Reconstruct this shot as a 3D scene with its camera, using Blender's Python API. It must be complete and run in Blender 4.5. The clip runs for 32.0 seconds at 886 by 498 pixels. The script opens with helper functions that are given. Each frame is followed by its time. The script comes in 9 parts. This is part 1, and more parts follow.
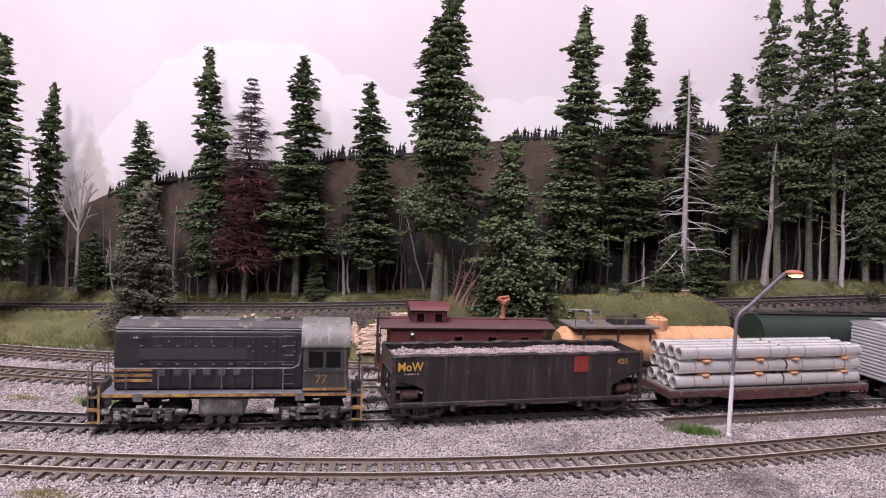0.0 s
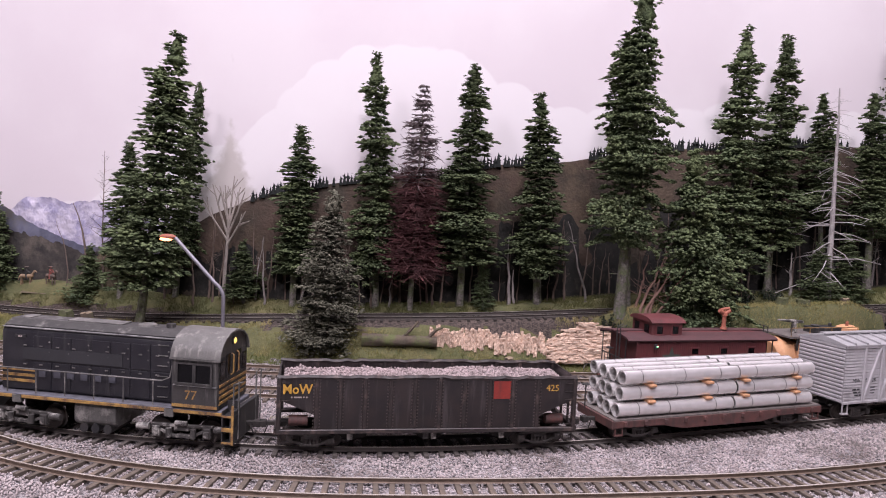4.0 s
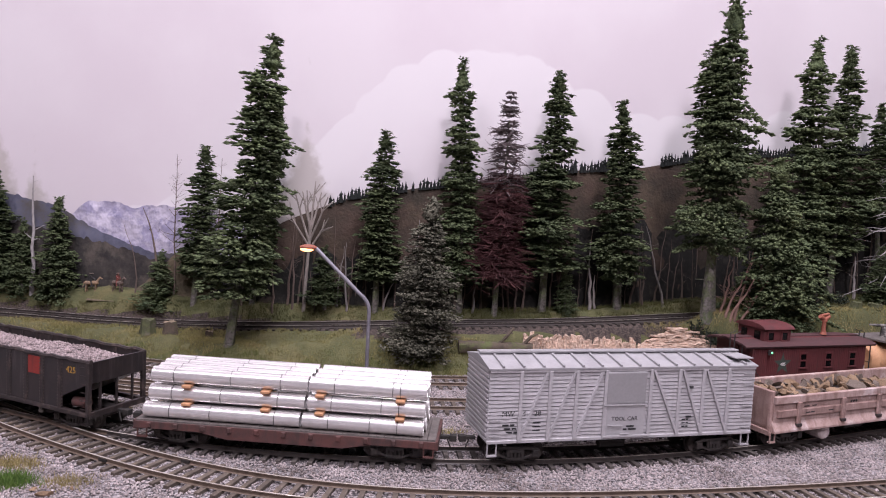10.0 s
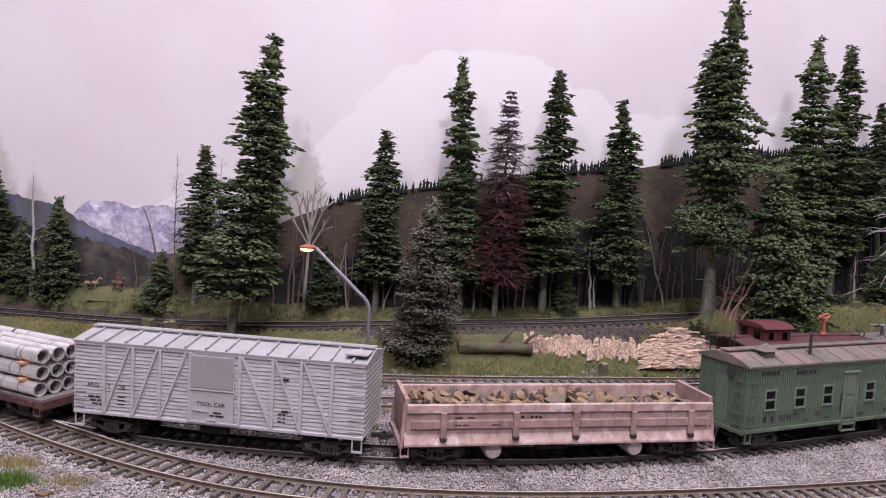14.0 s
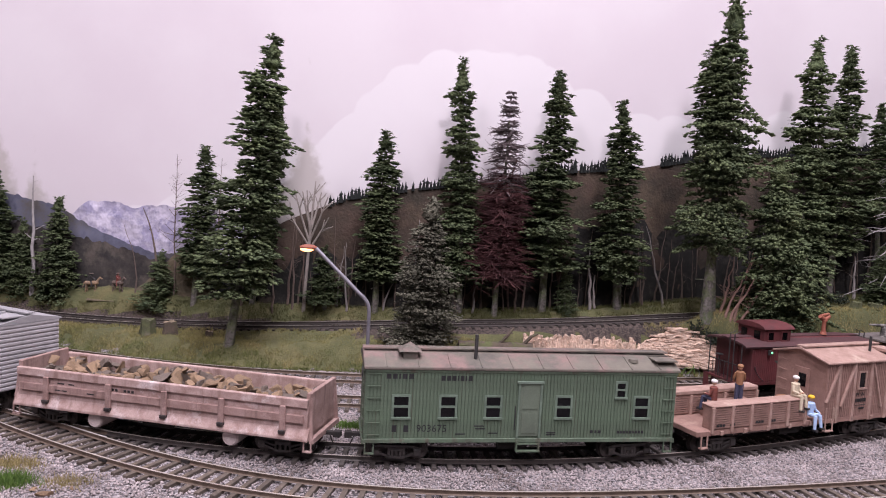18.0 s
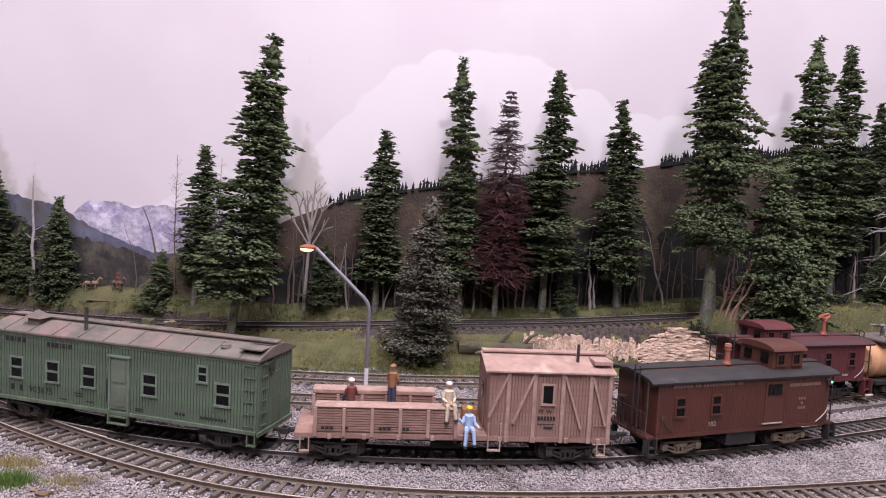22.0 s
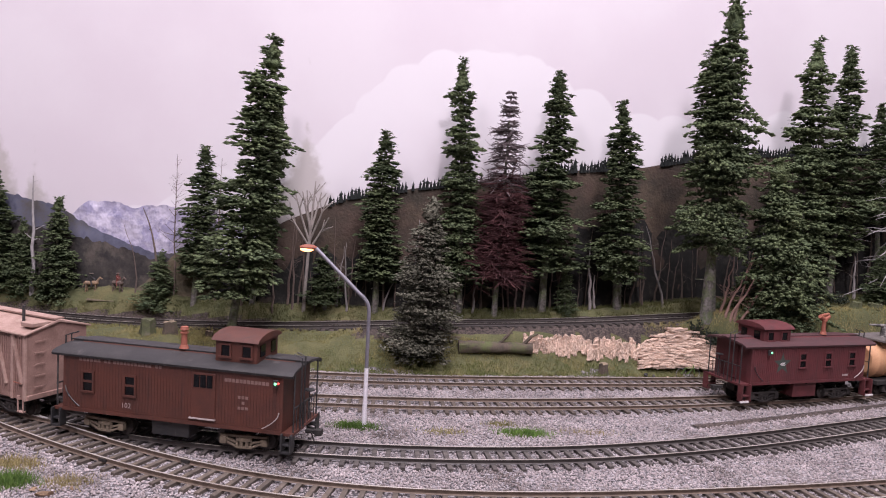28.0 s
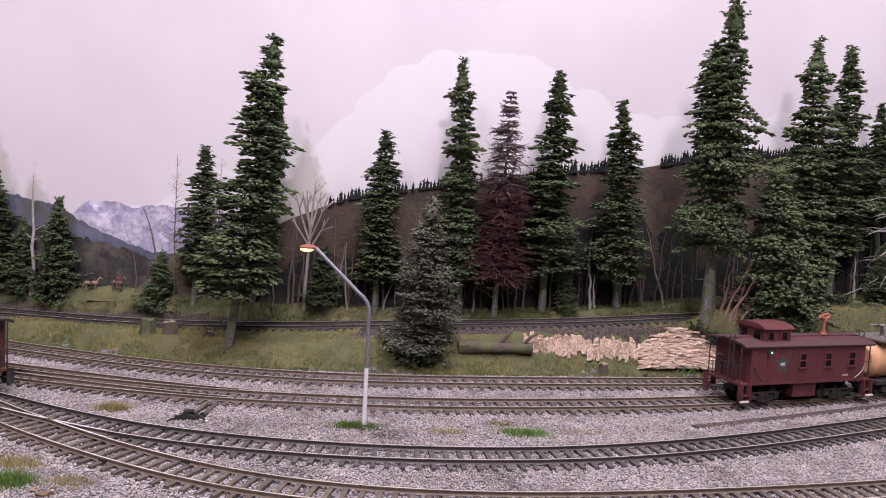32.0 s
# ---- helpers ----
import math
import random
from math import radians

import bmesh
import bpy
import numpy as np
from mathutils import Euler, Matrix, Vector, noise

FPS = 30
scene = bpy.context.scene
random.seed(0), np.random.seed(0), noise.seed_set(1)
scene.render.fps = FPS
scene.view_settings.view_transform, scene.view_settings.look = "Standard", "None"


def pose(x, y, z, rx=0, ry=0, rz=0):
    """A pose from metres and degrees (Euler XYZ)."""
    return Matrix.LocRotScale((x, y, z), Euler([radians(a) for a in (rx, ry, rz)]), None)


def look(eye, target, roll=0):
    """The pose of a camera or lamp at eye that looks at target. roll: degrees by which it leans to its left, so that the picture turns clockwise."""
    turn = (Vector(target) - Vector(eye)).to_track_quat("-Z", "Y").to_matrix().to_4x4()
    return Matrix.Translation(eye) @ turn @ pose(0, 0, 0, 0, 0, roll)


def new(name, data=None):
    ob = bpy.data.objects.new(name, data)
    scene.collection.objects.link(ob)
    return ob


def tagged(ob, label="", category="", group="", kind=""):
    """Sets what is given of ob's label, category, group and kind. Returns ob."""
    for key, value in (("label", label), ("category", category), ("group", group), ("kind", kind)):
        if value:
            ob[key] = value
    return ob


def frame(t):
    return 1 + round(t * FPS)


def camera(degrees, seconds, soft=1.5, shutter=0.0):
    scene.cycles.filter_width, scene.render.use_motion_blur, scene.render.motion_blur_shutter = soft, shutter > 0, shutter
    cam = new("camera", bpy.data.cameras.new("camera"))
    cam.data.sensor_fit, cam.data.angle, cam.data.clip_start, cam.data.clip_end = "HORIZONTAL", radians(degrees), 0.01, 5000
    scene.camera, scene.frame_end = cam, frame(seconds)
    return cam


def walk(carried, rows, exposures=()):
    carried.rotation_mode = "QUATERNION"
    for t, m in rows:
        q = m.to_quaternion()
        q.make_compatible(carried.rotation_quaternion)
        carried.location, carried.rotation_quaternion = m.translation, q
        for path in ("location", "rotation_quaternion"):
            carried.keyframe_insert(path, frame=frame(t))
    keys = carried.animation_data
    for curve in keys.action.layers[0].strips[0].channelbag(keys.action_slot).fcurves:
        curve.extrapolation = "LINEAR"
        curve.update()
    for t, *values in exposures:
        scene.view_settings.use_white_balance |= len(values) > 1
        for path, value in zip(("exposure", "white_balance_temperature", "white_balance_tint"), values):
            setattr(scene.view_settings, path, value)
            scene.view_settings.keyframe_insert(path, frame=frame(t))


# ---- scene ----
cam = camera(65.0, 32.0, soft=1.05)
PATH = [
    (0.0, look((0.3110, 0.0279, 0.1213), (0.2263, 0.5195, 0.0866), 2.28)),
    (0.5, look((0.2843, 0.0230, 0.1213), (0.2067, 0.5157, 0.0868), 2.29)),
    (1.0, look((0.2561, 0.0182, 0.1215), (0.1862, 0.5120, 0.0867), 2.35)),
    (1.5, look((0.2295, 0.0138, 0.1222), (0.1662, 0.5086, 0.0873), 2.42)),
    (2.0, look((0.2025, 0.0100, 0.1225), (0.1465, 0.5056, 0.0875), 2.49)),
    (2.5, look((0.1761, 0.0071, 0.1234), (0.1270, 0.5034, 0.0878), 2.58)),
    (3.0, look((0.1502, 0.0051, 0.1242), (0.1085, 0.5021, 0.0883), 2.64)),
    (3.5, look((0.1252, 0.0036, 0.1246), (0.0907, 0.5011, 0.0885), 2.77)),
    (5.5, look((0.0648, 0.0002, 0.1269), (0.0464, 0.4985, 0.0893), 2.92)),
    (6.0, look((0.0545, 0.0001, 0.1278), (0.0391, 0.4984, 0.0896), 2.95)),
    (6.5, look((0.0456, -0.0004, 0.1279), (0.0325, 0.4980, 0.0895), 3.00)),
    (7.0, look((0.0371, -0.0004, 0.1280), (0.0266, 0.4980, 0.0895), 3.03)),
    (7.5, look((0.0301, -0.0003, 0.1263), (0.0212, 0.4982, 0.0893), 3.04)),
    (8.0, look((0.0233, -0.0003, 0.1269), (0.0165, 0.4983, 0.0896), 3.03)),
    (8.5, look((0.0169, -0.0002, 0.1271), (0.0122, 0.4984, 0.0898), 3.04)),
    (9.0, look((0.0111, -0.0003, 0.1279), (0.0078, 0.4982, 0.0899), 3.07)),
    (9.5, look((0.0057, -0.0009, 0.1290), (0.0035, 0.4976, 0.0902), 3.04)),
    (10.0, look((0.0000, 0.0000, 0.1273), (-0.0000, 0.4986, 0.0901), 3.05)),
    (32.0, look((0.0000, 0.0000, 0.1273), (-0.0000, 0.4986, 0.0901), 3.05)),
]
walk(cam, PATH, [(0.0, 0.21, 6550, 10), (3.5, 0.15, 6500, 10), (6.0, 0.03, 6400, 10), (10.0, -0.05, 6380, 10), (14.0, -0.03, 6380, 10), (18.0, 0.03, 6440, 10), (25.0, 0.08, 6440, 10), (32.0, 0.05, 6440, 10)])

# ---- world, room light ----
world = bpy.data.worlds.new("room_air")
world.use_nodes = True
world.node_tree.nodes["Background"].inputs[0].default_value = (0.9, 0.86, 0.88, 1)
world.node_tree.nodes["Background"].inputs[1].default_value = 0.17
scene.world = world


def area_lamp(name, eye, target, size, watts, color):
    d = bpy.data.lights.new(name, "AREA")
    d.shape, d.size, d.energy, d.color = "DISK", size, watts, color
    ob = new(name, d)
    ob.matrix_world = look(eye, target)
    return ob


area_lamp("lamp_light", (-0.55, -0.35, 1.20), (0.0, 0.5, 0.1), 0.25, 6.5, (1.0, 0.885, 1.0))
area_lamp("lamp_light", (0.18, -0.80, 1.20), (0.15, 0.5, 0.1), 0.22, 13.0, (1.0, 0.885, 1.0))
area_lamp("lamp_light", (0.15, 0.05, 1.42), (0.15, 0.4, 0.0), 0.80, 25.0, (0.98, 0.900, 1.0))


# ---- materials ----
def mat(name, color, rough=0.7, metal=0.0, second=None, scale=200.0, amount=0.5, fine=1500.0, bump=0.3, bump_mm=0.3,
        island=0.0, spec=0.5, third=None, third_scale=40.0, third_cut=0.6, spread=0.09, streak=None, streak_amt=0.6, streak_cut=0.52):
    """A surface with a base colour, a second colour in patches, fine grain, and relief."""
    m = bpy.data.materials.new(name)
    m.use_nodes = True
    nt = m.node_tree
    N, L = nt.nodes, nt.links
    bs = N["Principled BSDF"]
    bs.inputs["Roughness"].default_value = rough
    bs.inputs["Metallic"].default_value = metal
    bs.inputs["Specular IOR Level"].default_value = spec
    tc = N.new("ShaderNodeTexCoord")
    n1 = N.new("ShaderNodeTexNoise")
    n1.inputs["Scale"].default_value, n1.inputs["Detail"].default_value, n1.inputs["Roughness"].default_value = scale, 5, 0.65
    L.new(tc.outputs["Object"], n1.inputs["Vector"])
    n2 = N.new("ShaderNodeTexNoise")
    n2.inputs["Scale"].default_value, n2.inputs["Detail"].default_value = fine, 2
    L.new(tc.outputs["Object"], n2.inputs["Vector"])
    second = second or tuple(c * 0.6 for c in color)
    ramp = N.new("ShaderNodeMapRange")
    ramp.inputs[1].default_value, ramp.inputs[2].default_value = 0.38, 0.66
    ramp.inputs[4].default_value = amount
    L.new(n1.outputs["Fac"], ramp.inputs[0])
    mix = N.new("ShaderNodeMix")
    mix.data_type = "RGBA"
    mix.inputs[6].default_value, mix.inputs[7].default_value = (*color, 1), (*second, 1)
    L.new(ramp.outputs[0], mix.inputs[0])
    out = mix.outputs[2]
    if third:
        n3 = N.new("ShaderNodeTexNoise")
        n3.inputs["Scale"].default_value, n3.inputs["Detail"].default_value, n3.inputs["Roughness"].default_value = third_scale, 6, 0.7
        L.new(tc.outputs["Object"], n3.inputs["Vector"])
        r3 = N.new("ShaderNodeMapRange")
        r3.inputs[1].default_value, r3.inputs[2].default_value = third_cut - 0.07, third_cut + 0.07
        L.new(n3.outputs["Fac"], r3.inputs[0])
        mx = N.new("ShaderNodeMix")
        mx.data_type = "RGBA"
        mx.inputs[7].default_value = (*third, 1)
        L.new(out, mx.inputs[6])
        L.new(r3.outputs[0], mx.inputs[0])
        out = mx.outputs[2]
    if streak:
        mp = N.new("ShaderNodeMapping")
        mp.inputs["Scale"].default_value = (1.0, 1.0, 0.09)
        L.new(tc.outputs["Object"], mp.inputs[0])
        n4 = N.new("ShaderNodeTexNoise")
        n4.inputs["Scale"].default_value, n4.inputs["Detail"].default_value, n4.inputs["Roughness"].default_value = 300.0, 5, 0.62
        L.new(mp.outputs[0], n4.inputs["Vector"])
        r4 = N.new("ShaderNodeMapRange")
        r4.inputs[1].default_value, r4.inputs[2].default_value, r4.inputs[4].default_value = streak_cut, streak_cut + 0.16, streak_amt
        L.new(n4.outputs["Fac"], r4.inputs[0])
        ms = N.new("ShaderNodeMix")
        ms.data_type = "RGBA"
        ms.inputs[7].default_value = (*streak, 1)
        L.new(out, ms.inputs[6])
        L.new(r4.outputs[0], ms.inputs[0])
        out = ms.outputs[2]
    hsv = N.new("ShaderNodeHueSaturation")
    v = N.new("ShaderNodeMapRange")
    v.inputs[1].default_value, v.inputs[2].default_value, v.inputs[3].default_value, v.inputs[4].default_value = 0.3, 0.7, 1 - spread, 1 + spread
    L.new(n2.outputs["Fac"], v.inputs[0])
    val = v.outputs[0]
    if island:
        g = N.new("ShaderNodeNewGeometry")
        ob = N.new("ShaderNodeObjectInfo")
        add = N.new("ShaderNodeMath")
        add.operation = "ADD"
        L.new(g.outputs["Random Per Island"], add.inputs[0])
        L.new(ob.outputs["Random"], add.inputs[1])
        w = N.new("ShaderNodeMapRange")
        w.inputs[1].default_value, w.inputs[2].default_value, w.inputs[3].default_value, w.inputs[4].default_value = 0, 2, 1 - island, 1 + island
        L.new(add.outputs[0], w.inputs[0])
        mu = N.new("ShaderNodeMath")
        mu.operation = "MULTIPLY"
        L.new(val, mu.inputs[0])
        L.new(w.outputs[0], mu.inputs[1])
        val = mu.outputs[0]
    L.new(val, hsv.inputs["Value"])
    L.new(out, hsv.inputs["Color"])
    L.new(hsv.outputs[0], bs.inputs["Base Color"])
    if bump:
        b = N.new("ShaderNodeBump")
        b.inputs["Strength"].default_value, b.inputs["Distance"].default_value = bump, bump_mm / 1000
        L.new(n2.outputs["Fac"], b.inputs["Height"])
        L.new(b.outputs[0], bs.inputs["Normal"])
    return m


def glow(name, color, strength):
    m = bpy.data.materials.new(name)
    m.use_nodes = True
    bs = m.node_tree.nodes["Principled BSDF"]
    bs.inputs["Base Color"].default_value = (*color, 1)
    bs.inputs["Emission Color"].default_value = (*color, 1)
    bs.inputs["Emission Strength"].default_value = strength
    return m


def gravel(name, pale, mid, dark, cell=900.0, patch=None):
    """Crushed stone: grains of several greys by cells, with relief."""
    m = bpy.data.materials.new(name)
    m.use_nodes = True
    nt = m.node_tree
    N, L = nt.nodes, nt.links
    bs = N["Principled BSDF"]
    bs.inputs["Roughness"].default_value = 0.9
    tc = N.new("ShaderNodeTexCoord")
    vo = N.new("ShaderNodeTexVoronoi")
    vo.inputs["Scale"].default_value = cell
    L.new(tc.outputs["Object"], vo.inputs["Vector"])
    sep = N.new("ShaderNodeSeparateColor")
    L.new(vo.outputs["Color"], sep.inputs[0])
    ramp = N.new("ShaderNodeValToRGB")
    e = ramp.color_ramp.elements
    e[0].position, e[0].color = 0.0, (*dark, 1)
    e[1].position, e[1].color = 1.0, (*pale, 1)
    a = ramp.color_ramp.elements.new(0.45)
    a.color = (*mid, 1)
    L.new(sep.outputs[0], ramp.inputs[0])
    no = N.new("ShaderNodeTexNoise")
    no.inputs["Scale"].default_value, no.inputs["Detail"].default_value = 22, 6
    L.new(tc.outputs["Object"], no.inputs["Vector"])
    mr = N.new("ShaderNodeMapRange")
    mr.inputs[1].default_value, mr.inputs[2].default_value, mr.inputs[3].default_value, mr.inputs[4].default_value = 0.35, 0.65, 0.72, 1.12
    L.new(no.outputs["Fac"], mr.inputs[0])
    hsv = N.new("ShaderNodeHueSaturation")
    L.new(mr.outputs[0], hsv.inputs["Value"])
    L.new(ramp.outputs[0], hsv.inputs["Color"])
    out = hsv.outputs[0]
    if patch:
        n3 = N.new("ShaderNodeTexNoise")
        n3.inputs["Scale"].default_value, n3.inputs["Detail"].default_value = 14, 5
        L.new(tc.outputs["Object"], n3.inputs["Vector"])
        r3 = N.new("ShaderNodeMapRange")
        r3.inputs[1].default_value, r3.inputs[2].default_value, r3.inputs[4].default_value = 0.56, 0.68, 0.75
        L.new(n3.outputs["Fac"], r3.inputs[0])
        mx = N.new("ShaderNodeMix")
        mx.data_type = "RGBA"
        mx.inputs[7].default_value = (*patch, 1)
        L.new(out, mx.inputs[6])
        L.new(r3.outputs[0], mx.inputs[0])
        out = mx.outputs[2]
    L.new(out, bs.inputs["Base Color"])
    b = N.new("ShaderNodeBump")
    b.inputs["Strength"].default_value, b.inputs["Distance"].default_value = 0.9, 0.0006
    b.invert = True
    L.new(vo.outputs["Distance"], b.inputs["Height"])
    L.new(b.outputs[0], bs.inputs["Normal"])
    return m


GRAVEL = gravel("grey_pink_ballast", (0.46, 0.424, 0.43), (0.172, 0.155, 0.159), (0.018, 0.016, 0.018), 1080, (0.10, 0.085, 0.078))
CINDER = gravel("dark_cinder", (0.12, 0.092, 0.078), (0.062, 0.047, 0.040), (0.022, 0.017, 0.015), 1000)
GRASS_SOIL = mat("grassy_soil", (0.112, 0.110, 0.047), 0.95, second=(0.068, 0.077, 0.032), scale=60, amount=0.9, fine=900, bump=0.8, bump_mm=0.8, spread=0.2,
                 third=(0.13, 0.115, 0.05), third_scale=22, third_cut=0.58)
FOREST_SOIL = mat("forest_floor", (0.035, 0.028, 0.02), 0.95, second=(0.02, 0.02, 0.012), scale=90, amount=0.8, fine=900, bump=0.8, bump_mm=0.8)
HILL = mat("brown_hill", (0.066, 0.043, 0.032), 0.95, second=(0.03, 0.026, 0.018), scale=35, amount=0.9, fine=420, bump=0.8, bump_mm=1.0,
           third=(0.085, 0.062, 0.042), third_scale=16, third_cut=0.57)
NEEDLES = mat("spruce_foliage", (0.118, 0.146, 0.070), 0.9, second=(0.068, 0.092, 0.052), scale=60, amount=0.9, fine=950, bump=1.0, bump_mm=1.1, island=0.30, spec=0.15, spread=0.5)
CEDAR = mat("cedar_foliage", (0.150, 0.146, 0.110), 0.9, second=(0.088, 0.089, 0.068), scale=70, amount=0.9, fine=950, bump=1.0, bump_mm=1.1, island=0.3, spec=0.08, spread=0.4)
RUSTNEEDLE = mat("dead_red_foliage", (0.105, 0.045, 0.045), 0.9, second=(0.07, 0.036, 0.038), scale=80, amount=0.9, fine=700, bump=0.4, island=0.4, spec=0.2)
TWIG = mat("grey_purple_twigs", (0.165, 0.13, 0.13), 0.9, second=(0.08, 0.062, 0.064), scale=80, fine=700, bump=0, island=0.3)
BARK = mat("grey_bark", (0.215, 0.20, 0.18), 0.9, second=(0.065, 0.058, 0.050), scale=330, amount=1.0, fine=800, bump=1.0, bump_mm=0.9, spread=0.2,
           third=(0.125, 0.150, 0.072), third_scale=110, third_cut=0.52, island=0.25)
SILVERWOOD = mat("silver_dead_wood", (0.40, 0.375, 0.37), 0.8, second=(0.25, 0.23, 0.225), scale=240, amount=0.9, fine=1500, bump=0.6, bump_mm=0.4, island=0.2)
REDBRUSH = mat("reddish_dead_brush", (0.27, 0.165, 0.13), 0.85, second=(0.16, 0.10, 0.08), scale=240, amount=0.9, fine=1500, bump=0.4, island=0.3)
DEADWOOD = mat("weathered_dead_wood", (0.25, 0.228, 0.215), 0.85, second=(0.16, 0.14, 0.13), scale=200, amount=0.9, fine=1500, bump=0.6, bump_mm=0.4, island=0.3)
BROWNWOOD = mat("brown_dead_wood", (0.15, 0.11, 0.09), 0.85, second=(0.08, 0.06, 0.05), scale=200, amount=0.9, fine=1500, bump=0.6, bump_mm=0.4, island=0.3)
TIE = mat("weathered_tie_wood", (0.092, 0.074, 0.060), 0.9, second=(0.07, 0.056, 0.046), scale=300, amount=0.9, fine=1800, bump=0.6, bump_mm=0.25, island=0.5,
          third=(0.17, 0.13, 0.09), third_scale=45, third_cut=0.62)
RAILRUST = mat("rail_rust", (0.15, 0.108, 0.08), 0.7, second=(0.08, 0.058, 0.044), scale=300, amount=0.8, fine=2000, bump=0.2)
RAILTOP = mat("polished_rail", (0.74, 0.69, 0.63), 0.30, metal=0.5, second=(0.34, 0.28, 0.22), scale=60, amount=0.6, fine=2500, bump=0.05)
RAILDARK = mat("dark_oiled_rail", (0.060, 0.050, 0.045), 0.5, second=(0.035, 0.030, 0.028), scale=300, amount=0.8, fine=2000, bump=0.1)
SKY = bpy.data.materials.new("painted_sky")
SKY.use_nodes = True


CLOUD_TOPS = [(-0.60, 0.08), (-0.42, 0.08), (-0.30, 0.10), (-0.22, 0.12), (-0.10, 0.18), (-0.045, 0.245), (0.0, 0.260), (0.085, 0.257), (0.105, 0.236), (0.15, 0.226), (0.20, 0.205),
              (0.27, 0.215), (0.34, 0.237), (0.42, 0.215), (0.55, 0.25), (0.70, 0.22)]


def paint_sky(m):
    """Pale sky with a bank of white cumulus, crisp and scalloped on top and fading below."""
    nt = m.node_tree
    N, L = nt.nodes, nt.links
    bs = N["Principled BSDF"]
    bs.inputs["Roughness"].default_value = 0.9

    def math_node(kind, a, b):
        q = N.new("ShaderNodeMath")
        q.operation = kind
        for k, v in enumerate((a, b)):
            if isinstance(v, float):
                q.inputs[k].default_value = v
            else:
                L.new(v, q.inputs[k])
        return q.outputs[0]

    def span(v, a, b, c, d):
        q = N.new("ShaderNodeMapRange")
        q.interpolation_type = "SMOOTHSTEP"
        for k, w in enumerate((a, b, c, d)):
            q.inputs[k + 1].default_value = w
        L.new(v, q.inputs[0])
        return q.outputs[0]

    tc = N.new("ShaderNodeTexCoord")
    xyz = N.new("ShaderNodeSeparateXYZ")
    L.new(tc.outputs["Object"], xyz.inputs[0])
    ramp = N.new("ShaderNodeValToRGB")
    e = ramp.color_ramp.elements
    ramp.color_ramp.interpolation = "B_SPLINE"
    for k, (x, z) in enumerate(CLOUD_TOPS):
        p = (x + 0.6) / 1.3
        q = e[k] if k in (0,) else e.new(p) if k < len(CLOUD_TOPS) - 1 else e[len(e) - 1]
        q.position, q.color = p, (z, z, z, 1)
    u = N.new("ShaderNodeMapRange")
    u.inputs[1].default_value, u.inputs[2].default_value = -0.6, 0.7
    L.new(xyz.outputs[0], u.inputs[0])
    L.new(u.outputs[0], ramp.inputs[0])
    vo = N.new("ShaderNodeTexVoronoi")
    vo.inputs["Scale"].default_value = 30.0
    L.new(tc.outputs["Object"], vo.inputs["Vector"])
    no = N.new("ShaderNodeTexNoise")
    no.inputs["Scale"].default_value, no.inputs["Detail"].default_value = 9.0, 5
    L.new(tc.outputs["Object"], no.inputs["Vector"])
    no2 = N.new("ShaderNodeTexNoise")
    no2.inputs["Scale"].default_value, no2.inputs["Detail"].default_value = 110.0, 3
    L.new(tc.outputs["Object"], no2.inputs["Vector"])
    edge = math_node("ADD", ramp.outputs[0], math_node("MULTIPLY", math_node("SUBTRACT", 0.5, vo.outputs["Distance"]), 0.024))
    edge = math_node("ADD", edge, math_node("MULTIPLY", math_node("SUBTRACT", no.outputs["Fac"], 0.5), 0.03))
    below = math_node("SUBTRACT", edge, xyz.outputs[2])
    cloud = math_node("MULTIPLY", span(below, 0.0, 0.004, 0.0, 1.0), span(below, 0.02, 0.12, 1.0, 0.25))
    soft = N.new("ShaderNodeMix")
    soft.data_type = "RGBA"
    soft.inputs[6].default_value, soft.inputs[7].default_value = (0.665, 0.610, 0.640, 1), (0.700, 0.655, 0.678, 1)
    L.new(span(no.outputs["Fac"], 0.35, 0.65, 0.0, 1.0), soft.inputs[0])
    mix = N.new("ShaderNodeMix")
    mix.data_type = "RGBA"
    mix.inputs[7].default_value = (0.745, 0.712, 0.730, 1)
    L.new(soft.outputs[2], mix.inputs[6])
    L.new(cloud, mix.inputs[0])
    out = mix.outputs[2]
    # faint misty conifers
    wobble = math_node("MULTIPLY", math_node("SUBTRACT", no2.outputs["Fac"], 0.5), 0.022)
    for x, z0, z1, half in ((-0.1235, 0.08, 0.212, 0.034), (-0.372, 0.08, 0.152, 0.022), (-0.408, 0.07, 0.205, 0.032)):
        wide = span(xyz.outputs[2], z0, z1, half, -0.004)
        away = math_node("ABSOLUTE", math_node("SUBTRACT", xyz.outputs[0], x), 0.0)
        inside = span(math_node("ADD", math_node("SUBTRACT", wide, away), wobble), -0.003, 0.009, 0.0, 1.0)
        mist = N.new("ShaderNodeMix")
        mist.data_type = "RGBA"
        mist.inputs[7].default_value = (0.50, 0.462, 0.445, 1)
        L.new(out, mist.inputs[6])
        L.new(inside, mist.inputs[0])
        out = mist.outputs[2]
    L.new(out, bs.inputs["Base Color"])


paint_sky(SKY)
WALLPAINT = mat("room_wall_paint", (0.76, 0.73, 0.74), 0.8, scale=4, fine=60, bump=0)

# ---- geometry helpers ----


